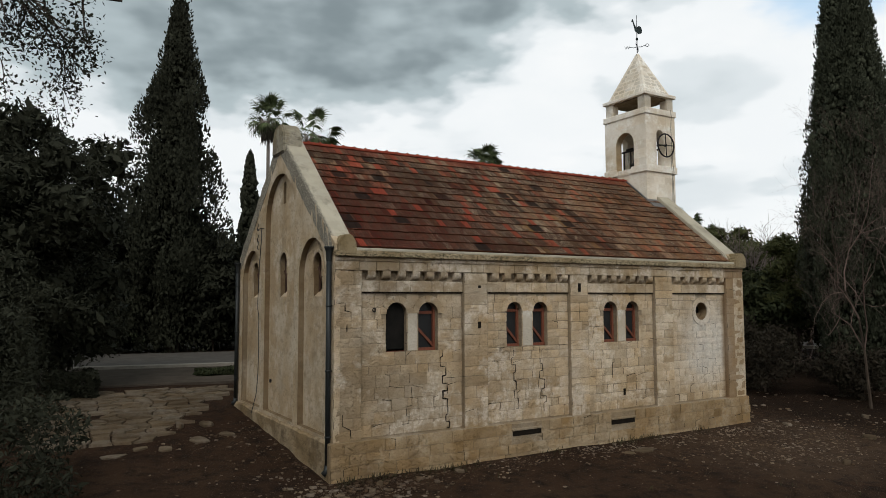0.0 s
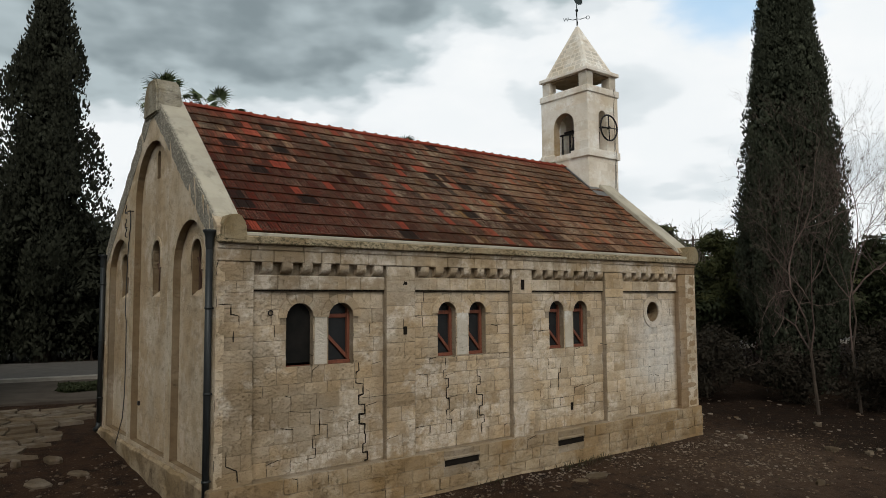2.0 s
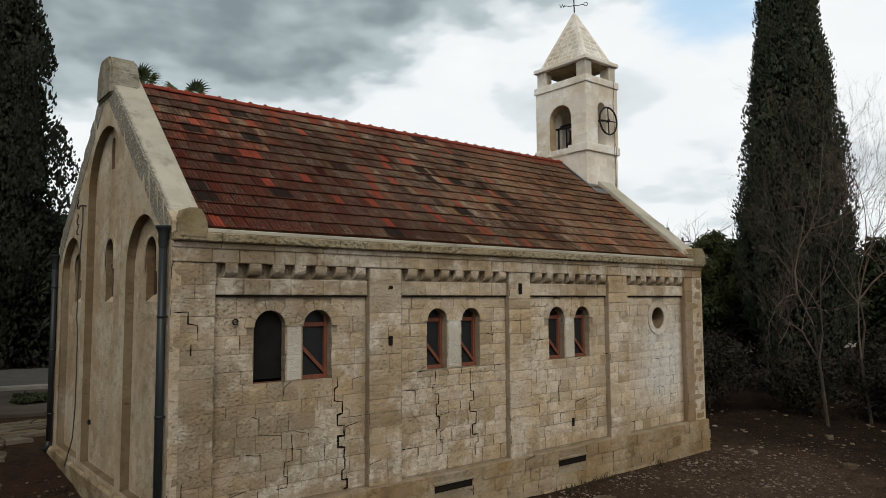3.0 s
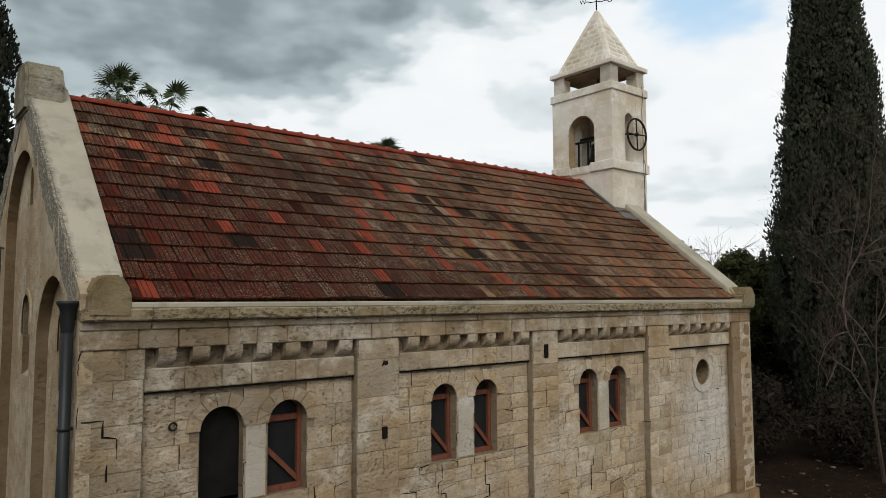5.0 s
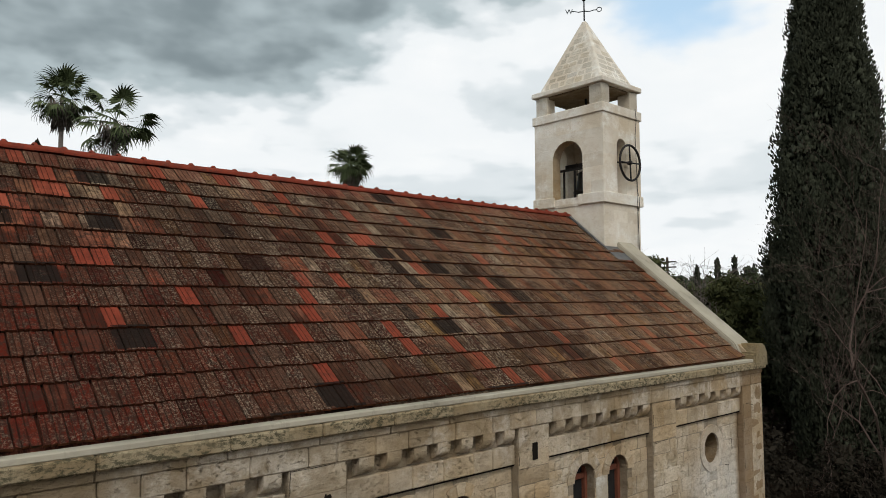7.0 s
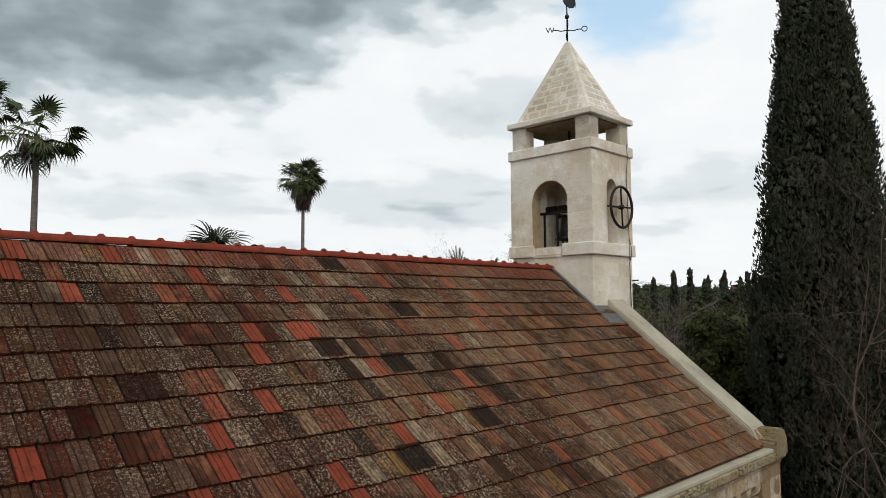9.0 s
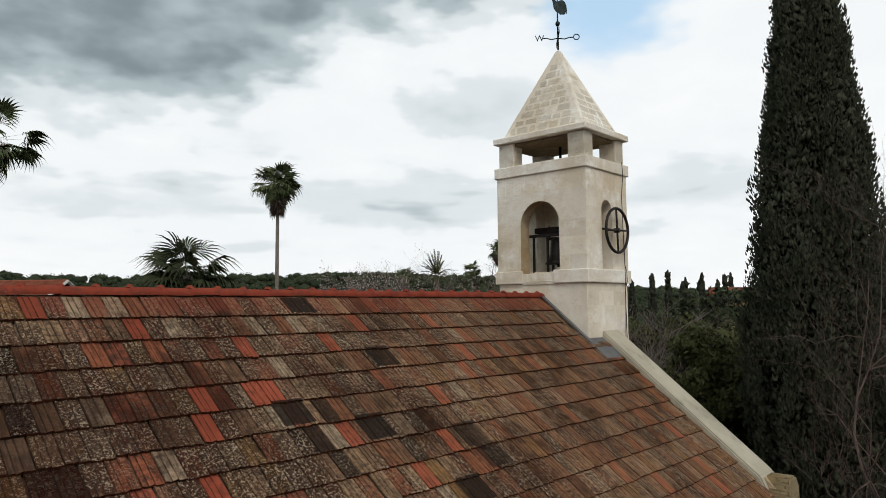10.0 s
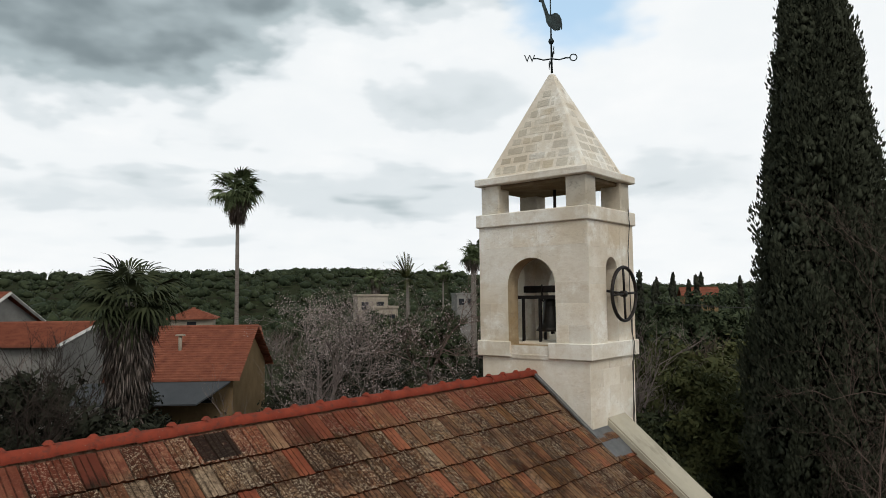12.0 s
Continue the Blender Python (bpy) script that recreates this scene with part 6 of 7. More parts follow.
for k, (x, y, h) in enumerate([(33.5, 42.5, 6.5), (37.0, 47.0, 7.0), (43.0, 50.0, 7.5), (48.0, 54.0, 7.5), (38.5, 40.0, 7.0), (55.0, 52.0, 7.0), (60.0, 58.0, 7.5), (30.0, 26.5, 7.5), (11.5, 26.0, 8.0), (16.0, 30.0, 7.0), (46.0, 16.5, 8.0), (52.0, 20.0, 8.0), (37.5, 9.5, 8.0), (28.4, 8.9, 8.2), (31.0, 10.5, 8.0)]):
    bare_tree(on_ground(x, y), h, "bare pale winter tree among the houses", 160 + k, TWIG if k % 3 else BROWNTWIG, 4, 0.09, 0.7, kids=(3, 5), wider=1.2)

# palms
fan_palm(on_ground(17.4, 25.6), 8.9, 0.33, "fan palm with a thick skirt of dead fronds", 2, 1.25, 1.15, 34, 5.0, leaf=SHADELEAF, droop=0.58, top=72)
fan_palm(on_ground(32.6, 41.0), 16.7, 0.135, "very tall slender fan palm above the houses", 3, 1.15, 1.05, 44, 1.6)
fan_palm(on_ground(10.6, 40.2), 18.0, 0.15, "tall slender fan palm behind the chapel", 4, 1.25, 0.95, 24, 1.2, stalk=0.6)
fan_palm(on_ground(11.2, 31.6), 15.0, 0.15, "tall slender fan palm with open crown", 5, 1.5, 1.0, 17, 0.5, stalk=0.75)
fan_palm(on_ground(63.3, 43.4), 13.3, 0.2, "distant slender fan palm", 6, 0.9, 0.9, 26, 0.8)
fan_palm(on_ground(103.5, 81.3), 13.8, 0.16, "distant slender fan palm", 7, 1.2, 1.2, 24, 1.0)
fan_palm(on_ground(88.0, 83.3), 12.6, 0.22, "distant fan palm with a dead skirt", 8, 1.3, 1.2, 24, 3.0)
fan_palm(on_ground(102.0, 72.6), 17.5, 0.17, "distant slender fan palm", 9, 1.2, 1.2, 24, 1.0)
fan_palm(on_ground(112.2, 76.8), 16.0, 0.2, "distant slender fan palm", 10, 1.4, 1.4, 24, 1.0)


def date_palm(at, height, label, seed):
    g = np.random.default_rng(seed)
    t = thing("date_palm", label, "palm", at=at)
    tube("trunk", [(0, 0, -0.3), (0.1, 0, height)], [0.32, 0.22], PALMBARK, t, 8)
    vs, fs, o = [], [], 0
    for k in range(46):
        az, el = k * 2.4, math.radians(g.uniform(-25, 85))
        L = g.uniform(3.0, 3.9)
        d = Vector((math.cos(az) * math.cos(el), math.sin(az) * math.cos(el), math.sin(el)))
        side = d.cross(Vector((0, 0, 1))).normalized()
        for i in range(14):
            s = 0.12 + 0.88 * i / 13
            p = d * (L * s) + Vector((0, 0, height - 0.9 * s * s * math.cos(el)))
            w = 0.42 * (1 - 0.6 * s)
            for sg in (1, -1):
                tip = p + side * (sg * w) + d * 0.28 + Vector((0, 0, 0.05))
                vs += [tuple(p), tuple(p + d * 0.20), tuple(tip), tuple(p - d * 0.04)]
                fs.append((o, o + 1, o + 2, o + 3))
                o += 4
    np_mesh("crown", np.array(vs), np.array(fs), GREENLEAF, t)


date_palm(on_ground(73.4, 62.4), 11.6, "distant feathery date palm", 11)


def overhanging_tree():
    """A tree left of the start of the path, one limb of which hangs into view."""
    rng, g = random.Random(31), np.random.default_rng(31)
    t = thing("overhanging_tree", "dark broadleaf tree with a limb of drooping twigs", "tree", at=on_ground(-11.5, -6.5))
    out, tips = [], []
    o = Vector(on_ground(-11.5, -6.5))
    out.append(tube_data([Vector((0, 0, -0.3)), Vector((0.3, 0.1, 4.0)), Vector((1.0, 0.2, 7.0)), Vector((1.6, 0.2, 9.5))], [0.28, 0.22, 0.16, 0.05], 8))
    main = [Vector((0.5, 0.1, 5.6)), Vector((2.2, 0.2, 7.3)), Vector((4.0, 0.3, 8.05)), Vector((5.4, 0.2, 8.25)), Vector((6.2, 0.0, 8.2))]
    out.append(tube_data(main, [0.16, 0.12, 0.09, 0.05, 0.02], 6))
    low = [Vector((1.2, 0.1, 5.2)), Vector((3.2, 0.6, 6.6)), Vector((4.4, 0.5, 6.3)), Vector((5.0, 0.6, 5.3))]
    out.append(tube_data(low, [0.09, 0.06, 0.045, 0.03], 5))
    for k in range(20):
        i = rng.uniform(1.0, 3.6)
        a = main[int(i)].lerp(main[min(4, int(i) + 1)], i % 1)
        branches(rng, a, Vector((rng.uniform(-0.5, 0.8), rng.uniform(-0.8, 0.8), rng.uniform(-0.8, 0.4))), rng.uniform(0.35, 0.75), 0.02, 2, 0.8, (2, 3), -0.30, out, tips, 4, 3, 0.3)
    raw("limb_frame", *merge(out), BARK, t)
    tp = np.array([tuple(p) for p in tips])
    n = 4400
    pick = tp[g.integers(0, len(tp), n)] + g.normal(size=(n, 3)) * 0.09
    nn = g.normal(size=(n, 3))
    nn /= np.linalg.norm(nn, axis=1, keepdims=True)
    v, f = leaf_quads(pick, nn, 0.023, g, 1.2)
    np_mesh("leaves", v, f, DARKLEAF, t)


overhanging_tree()


def low_hedge(at, lx, ly, h, seed, label, mat=DARKLEAF):
    g = np.random.default_rng(seed)
    t = thing("hedge", label, "hedge", at=at)
    n = 9000
    p = g.uniform(-1, 1, size=(n, 3))
    ax = g.integers(0, 3, n)
    p[np.arange(n), ax] = np.sign(p[np.arange(n), ax]) * g.uniform(0.75, 1.05, n)
    p = p / (np.sum(p ** 4, axis=1, keepdims=True) ** 0.25) * g.uniform(0.8, 1.0, n)[:, None] * (1 + 0.10 * np.sin(p @ np.array([[4.1], [3.3], [5.2]]) + seed))
    p = p * np.array([lx, ly, h / 2]) * (1 + 0.12 * np.sin(p[:, :1] * 5 + seed)) + np.array([0, 0, h / 2])
    nn = g.normal(size=(n, 3))
    nn /= np.linalg.norm(nn, axis=1, keepdims=True)
    v, f = leaf_quads(p, nn, np.where(g.uniform(size=n) < 0.3, 0.060, 0.036), g)
    np_mesh("foliage", v, f, mat, t)
    out, tips = [], []
    branches(random.Random(seed), Vector((0, 0, -0.1)), Vector((0, 0, 1)), h * 0.7, 0.04, 3, 0.9, (3, 4), 0.1, out, tips)
    raw("stems", *merge(out), BARK, t)


low_hedge(on_ground(-7.7, 1.6), 2.4, 1.6, 2.0, 3, "dark clipped hedge beside the paving")
low_hedge(on_ground(-8.4, 6.4), 2.4, 2.2, 3.6, 4, "dark overgrown shrub beside the paving")
low_hedge(on_ground(-4.6, 11.6), 0.8, 0.7, 0.9, 5, "low dark shrub at the edge of the paving")
low_hedge(on_ground(-7.0, 10.2), 1.6, 1.8, 4.2, 8, "dark overgrown shrub beside the paving")
low_hedge(on_ground(1.6, 15.8), 1.2, 0.6, 0.32, 6, "low dark green shrub by the verge", SHADELEAF)
low_hedge(on_ground(20.6, -6.4), 1.0, 0.9, 1.0, 7, "low dark shrub on bare soil")


# ---------------------------------------------------------------- far woods


def woods():
    g = np.random.default_rng(77)
    ico = bmesh.new()
    bmesh.ops.create_icosphere(ico, subdivisions=1, radius=1.0)
    iv = np.array([tuple(v.co) for v in ico.verts])
    ifc = np.array([[v.index for v in f.verts] for f in ico.faces])
    ico.free()
    cv, cf, lp, ln, ls = [], [], [], [], []
    o = 0
    count = 0
    while count < 3900:
        d = g.uniform(0, 1) ** 0.75 * 470 + 70
        a = math.radians(g.uniform(-14, 84))
        x, y = d * math.sin(a), d * math.cos(a)
        if d < 150 and g.uniform() < 0.35:
            continue
        if math.hypot(x - 27, y - 36) < 16 or math.hypot(x - 45, y - 64) < 12 or math.hypot(x - 22, y - 50) < 14 or math.hypot(x - 76, y - 71) < 14 or math.hypot(x - 112, y - 86) < 8 or math.hypot(x - 52, y - 35) < 9:
            continue
        h = 2.2 + 3.4 * g.uniform() ** 1.6 if d > 110 else g.uniform(1.8, 3.6)
        r = h * g.uniform(0.5, 0.75)
        z = ground_z(x, y)
        wob = 1 + 0.25 * np.sin(iv @ g.normal(size=3) * 4) + 0.12 * np.sin(iv @ g.normal(size=3) * 9)
        v = iv * wob[:, None] * np.array([r * 0.76, r * 0.76, h * 0.38]) + np.array([x, y, z + h * 0.5])
        cv.append(v)
        cf.append(ifc + o)
        o += len(v)
        k = 48
        dv = g.normal(size=(k, 3))
        dv /= np.linalg.norm(dv, axis=1, keepdims=True)
        dv[:, 2] = np.abs(dv[:, 2]) * 1.0 - 0.25
        ww = 1 + 0.22 * np.sin(dv @ g.normal(size=3) * 6)
        lp.append(dv * ww[:, None] * np.array([r, r, h * 0.5]) * g.uniform(0.85, 1.1, k)[:, None] + np.array([x, y, z + h * 0.5]))
        nn = dv + g.normal(size=(k, 3)) * 0.6
        ln.append(nn / np.linalg.norm(nn, axis=1, keepdims=True))
        ls.append(np.full(k, 0.092 * r + 0.05))
        count += 1
    v, f = leaf_quads(np.concatenate(lp), np.concatenate(ln), np.concatenate(ls), g, 1.3)
    t = thing("far_woods", "low evergreen woods covering the distant hills", "woods", kind="stuff")
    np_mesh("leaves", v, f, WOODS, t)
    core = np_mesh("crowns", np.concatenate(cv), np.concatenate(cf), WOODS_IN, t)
    core.data.polygons.foreach_set("use_smooth", [True] * len(core.data.polygons))


woods()
for k, (x, y, h) in enumerate([(118, 52, 12.5), (122, 58, 11.5), (126, 50, 11), (131, 55, 13.5), (135, 47, 11.5), (140, 52, 13), (150, 50, 13), (156, 44, 12), (110, 60, 11.5), (128, 43, 12.5), (146, 58, 12), (124, 46, 11)]):
    cypress(on_ground(x, y), h, 0.9, "small slim cypress on the far skyline", 200 + k, 1600, 0.6, 1.2, DARKLEAF, 0.05, per=30)

# ---------------------------------------------------------------- houses
WALL_WHITE = plain_mat("white_plaster", (0.27, 0.26, 0.24), (0.21, 0.20, 0.185), 1.2)
WALL_OCHRE = plain_mat("ochre_plaster", (0.22, 0.15, 0.08), (0.17, 0.115, 0.06), 1.2)
WALL_BEIGE = plain_mat("beige_plaster", (0.36, 0.31, 0.245), (0.29, 0.245, 0.19), 1.0)
ROOF_RED = plain_mat("new_red_tile", (0.265, 0.098, 0.060), (0.175, 0.060, 0.040), 2.0)
SHEET = plain_mat("grey_sheet", (0.060, 0.062, 0.066), (0.048, 0.050, 0.054), 1.0, 0.6)
VERGE = plain_mat("white_verge", (0.55, 0.54, 0.51), (0.40, 0.39, 0.36), 2.0)
PANE = plain_mat("window_pane", (0.03, 0.035, 0.04), (0.02, 0.022, 0.025), 2, 0.15)


def house(at, rz, length, depth, eave, ridge, wall, label, hip=0.0, over=0.5, openings=((0, 2),), rows=22, verge=False):
    """A gabled or hipped house; its ridge runs along its own x."""
    t = thing("house", label, "house", at=at, rz=rz)
    L, D = length / 2, depth / 2
    bm = bmesh.new()
    add_box(bm, (-L, -D, -1.5), (L, D, eave))
    for sx in (-1, 1):
        if hip < 0.5:
            a = [bm.verts.new((sx * L, -D, eave)), bm.verts.new((sx * L, D, eave)), bm.verts.new((sx * L, 0, ridge - 0.15))]
            bm.faces.new(a)
    part("wall", bm, wall, t)
    s = (ridge - eave) / D
    lo = eave - s * over
    for sy in (-1, 1):
        v, f = [], []
        for r in range(rows):
            for k, dz in ((r / rows, 0.10), ((r + 1) / rows, 0.03)):
                e = L + over - hip * k * (D + over)
                y, z = sy * (D + over) * (1 - k), lo + (ridge - lo) * k + dz
                v += [(-e, y, z), (e, y, z)]
        f = [(2 * i, 2 * i + 1, 2 * i + 3, 2 * i + 2) for i in range(len(v) // 2 - 1)]
        m = len(v)
        v += [(v[0][0], v[0][1], v[0][2] - 0.14), (v[1][0], v[1][1], v[1][2] - 0.14)]
        f.append((m, m + 1, 1, 0))
        raw("roof_slope", v, f, ROOF_RED, t)
    if hip:
        for sx in (-1, 1):
            e1 = L + over - hip * (D + over)
            raw("roof_hip", [(sx * (L + over), -(D + over), lo + 0.1), (sx * (L + over), D + over, lo + 0.1), (sx * e1, 0, ridge + 0.05)], [(0, 1, 2)], ROOF_RED, t)
    tube("ridge", [(-(L + over - hip * (D + over)), 0, ridge + 0.05), (L + over - hip * (D + over), 0, ridge + 0.05)], 0.12, ROOF_RED, t, 8)
    if verge:
        for sx in (-1, 1):
            for sy in (-1, 1):
                e = sx * (L + over)
                v, f = tube_data([(e, sy * (D + over), lo + 0.02), (e, 0, ridge + 0.02)], 0.14, 4)
                raw("verge_board", v, f, VERGE, t)
    for side, n in openings:
        for k in range(n):
            x = -L + (k + 0.5) * 2 * L / n
            y = -D - 0.03 if side == 0 else D + 0.03
            win = block("window", (x - 0.5, min(y, y + 0.04), eave - 1.6), (x + 0.5, max(y, y + 0.04), eave - 0.5), PANE, t, 0.01)
            block("sill", (x - 0.6, y - 0.06, eave - 1.68), (x + 0.6, y + 0.06, eave - 1.6), wall, win, 0.01)
    return t


main_house = house((28.1, 38.4, 1.6), -47, 6.6, 9.0, 4.4, 6.9, WALL_OCHRE, "house with bright red tile roof and ochre walls")
tube("roof_vent", [(-0.4, -2.3, 5.3), (-0.4, -2.3, 6.5)], 0.11, WALL_BEIGE, main_house, 8)
block("vent_cap", (-0.65, -2.5, 6.5), (-0.15, -2.1, 6.6), WALL_BEIGE, main_house, 0.02)
bm = bmesh.new()
add_box(bm, (-4.8, -7.4, 3.98), (3.3, -5.05, 4.06))
for v in bm.verts:
    if v.co.y < -6:
        v.co.z -= 0.9
        v.co.x -= 1.2 if v.co.x > 0 else 0.0
part("awning", bm, SHEET, main_house, "grey sheet awning")
house((22.2, 48.6, 1.7), -53, 8.0, 8.4, 6.0, 7.1, WALL_WHITE, "white gabled house with red tile roof", openings=(), verge=True)
house((20.5, 60.0, 2.0), -53, 8.0, 8.0, 6.8, 8.9, WALL_WHITE, "white house with steep red tile roof", verge=True)
house((46.8, 71.0, 2.0), -35, 4.6, 4.4, 6.4, 7.3, WALL_BEIGE, "small beige house with hipped red roof", hip=0.95, rows=12, openings=((0, 1),))
house((41.5, 57.0, 2.0), -30, 6.5, 6.0, 4.5, 5.6, WALL_WHITE, "low white house with red tile roof", rows=12)
house((144.9, 48.8, 2.5), -60, 6.5, 4.5, 8.0, 9.3, WALL_OCHRE, "distant house with red tile roof", rows=10)


def flat_house(at, rz, lx, ly, h, wall, label):
    t = thing("flat_house", label, "house", at=at, rz=rz)
    block("wall", (-lx / 2, -ly / 2, -1.5), (lx / 2, ly / 2, h), wall, t, 0.03)
    block("parapet", (-lx / 2 - 0.15, -ly / 2 - 0.15, h), (lx / 2 + 0.15, ly / 2 + 0.15, h + 0.35), wall, t, 0.03)
    for k in range(2):
        x = -lx / 2 + (k + 0.5) * lx / 2
        win = block("window", (x - 0.55, -ly / 2 - 0.05, h - 2.0), (x + 0.55, -ly / 2 + 0.02, h - 0.8), PANE, t, 0.01)
        block("sill", (x - 0.65, -ly / 2 - 0.12, h - 2.1), (x + 0.65, -ly / 2, h - 2.0), wall, win, 0.01)


flat_house((79.0, 75.4, 2.3), -35, 4.6, 5, 8.3, WALL_BEIGE, "small beige flat-roofed house among trees")
flat_house((72.5, 66.3, 2.3), -35, 3.6, 4, 6.6, WALL_BEIGE, "low beige flat-roofed house")
flat_house((112.8, 84.0, 2.5), -35, 3.6, 4, 8.4, WALL_WHITE, "pale distant flat-roofed house")


def utility_pole():
    t = thing("utility_pole", "dark wooden utility pole with cross arms and wires", "utility pole", at=on_ground(59.8, 28.0))
    tube("pole", [(0, 0, -0.3), (0, 0, 9.5)], [0.16, 0.11], BARK, t, 8)
    for z in (8.5, 9.0):
        block("cross_arm", (-0.08, -0.9, z), (0.08, 0.9, z + 0.12), BARK, t, 0.01)
    for y in (-0.8, 0.0, 0.8):
        tube("wire", [(s * 40, y - s * 30, 9.0 - 3.0 * (s - s * s) * 2) for s in np.linspace(0, 1, 12)], 0.012, CABLE, t, 4)


utility_pole()

# ---------------------------------------------------------------- road, paving, rubble


def strip(name, pts_a, pts_b, lift, material, label, category, thick=0.12):
    """A ribbon of ground covering between two edge lines, with a real edge."""
    n = len(pts_a)
    v, f = [], []
    for a, b in zip(pts_a, pts_b):
        for k in range(7):
            s = k / 6
            x, y = a[0] + (b[0] - a[0]) * s, a[1] + (b[1] - a[1]) * s
            v.append((x, y, ground_z(x, y) * 0 + road_z(y) + lift))
    for i in range(n - 1):
        for k in range(6):
            f.append((i * 7 + k, i * 7 + k + 1, (i + 1) * 7 + k + 1, (i + 1) * 7 + k))
    m = len(v)
    v += [(x, y, z - thick) for x, y, z in v]
    for i in range(n - 1):
        f.append((i * 7, (i + 1) * 7, m + (i + 1) * 7, m + i * 7))
        f.append((i * 7 + 6, m + i * 7 + 6, m + (i + 1) * 7 + 6, (i + 1) * 7 + 6))
    return tagged(raw(name, v, f, material), label, category, "", "structure")


def road_z(y):
    return 0.29 + 0.085 * min(y, 9.5) + 0.012 * max(0.0, min(y - 9.5, 20))


def line(y0, x0=-70, x1=80, n=60):
    return [(x0 + (x1 - x0) * i / n, y0 - 0.2 * (x0 + (x1 - x0) * i / n)) for i in range(n + 1)]


strip("road", line(20.0), line(27.9), 0.10, ASPHALT, "worn grey asphalt road", "road")
strip("kerb", line(19.45), line(20.0), 0.20, KERB, "pale concrete kerb along the road", "kerb", 0.3)
strip("verge", line(13.3, -14, 16, 20), line(19.45, -14, 16, 20), 0.075, plain_mat("packed_verge", (0.085, 0.070, 0.056), (0.06, 0.048, 0.038), 1.5, 0.95), "packed grey-brown verge beside the kerb", "verge")


def paving():
    t = thing("paving", "uneven old flagstone paving beside the chapel", "paving", kind="structure")
    rng = random.Random(12)
    nx, ny = 15, 17
    jit = {}
    for i in range(nx + 1):
        for j in range(ny + 1):
            jit[i, j] = (rng.uniform(-0.16, 0.16), rng.uniform(-0.13, 0.13))
    for j in range(ny):
        for i in range(nx):
            pts = []
            for a, b in ((i, j), (i + 1, j), (i + 1, j + 1), (i, j + 1)):
                off = 0.22 if b % 2 else 0.0
                pts.append((-6.2 + a * 0.52 + off + jit[a, b][0], 4.7 + b * 0.49 + jit[a, b][1]))
            cx, cy = sum(p[0] for p in pts) / 4, sum(p[1] for p in pts) / 4
            right = -2.9 + (cy - 4.6) * 0.62 if cy < 6.5 else -1.6 + (cy - 6.5) * 0.45
            if cx > right + rng.uniform(-0.2, 0.2) or cy > 12.6 - 0.2 * (cx + 3):
                continue
            if rng.random() < 0.04:
                continue
            sh = 0.93
            bm = bmesh.new()
            zt = road_z(cy) + 0.06 + rng.uniform(-0.02, 0.02)
            tilt = (rng.uniform(-0.03, 0.03), rng.uniform(-0.03, 0.03))
            ring = []
            for q in range(4):
                p, nx_p = pts[q], pts[(q + 1) % 4]
                ring.append(p)
                ring.append(((p[0] + nx_p[0]) / 2 + rng.uniform(-0.03, 0.03), (p[1] + nx_p[1]) / 2 + rng.uniform(-0.03, 0.03)))
            hi = [bm.verts.new((cx + (x - cx) * sh * 0.95, cy + (y - cy) * sh * 0.95, zt + tilt[0] * (x - cx) + tilt[1] * (y - cy))) for x, y in ring]
            lo = [bm.verts.new((cx + (x - cx) * sh, cy + (y - cy) * sh, zt - 0.10)) for x, y in ring]
            bm.faces.new(hi)
            for q in range(8):
                bm.faces.new((lo[q - 1], lo[q], hi[q], hi[q - 1]))
            bmesh.ops.recalc_face_normals(bm, faces=bm.faces)
            part("flagstone", bm, FLAG, t)


paving()


def rock(g, s):
    """A small angular stone."""
    base = np.array([(x, y, z) for x in (-1, 1) for y in (-1, 1) for z in (-1, 1)], float)
    v = base * g.uniform(0.55, 1.0, size=(8, 3)) * s
    return v, np.array([(0, 1, 3, 2), (4, 6, 7, 5), (0, 4, 5, 1), (2, 3, 7, 6), (0, 2, 6, 4), (1, 5, 7, 3)])


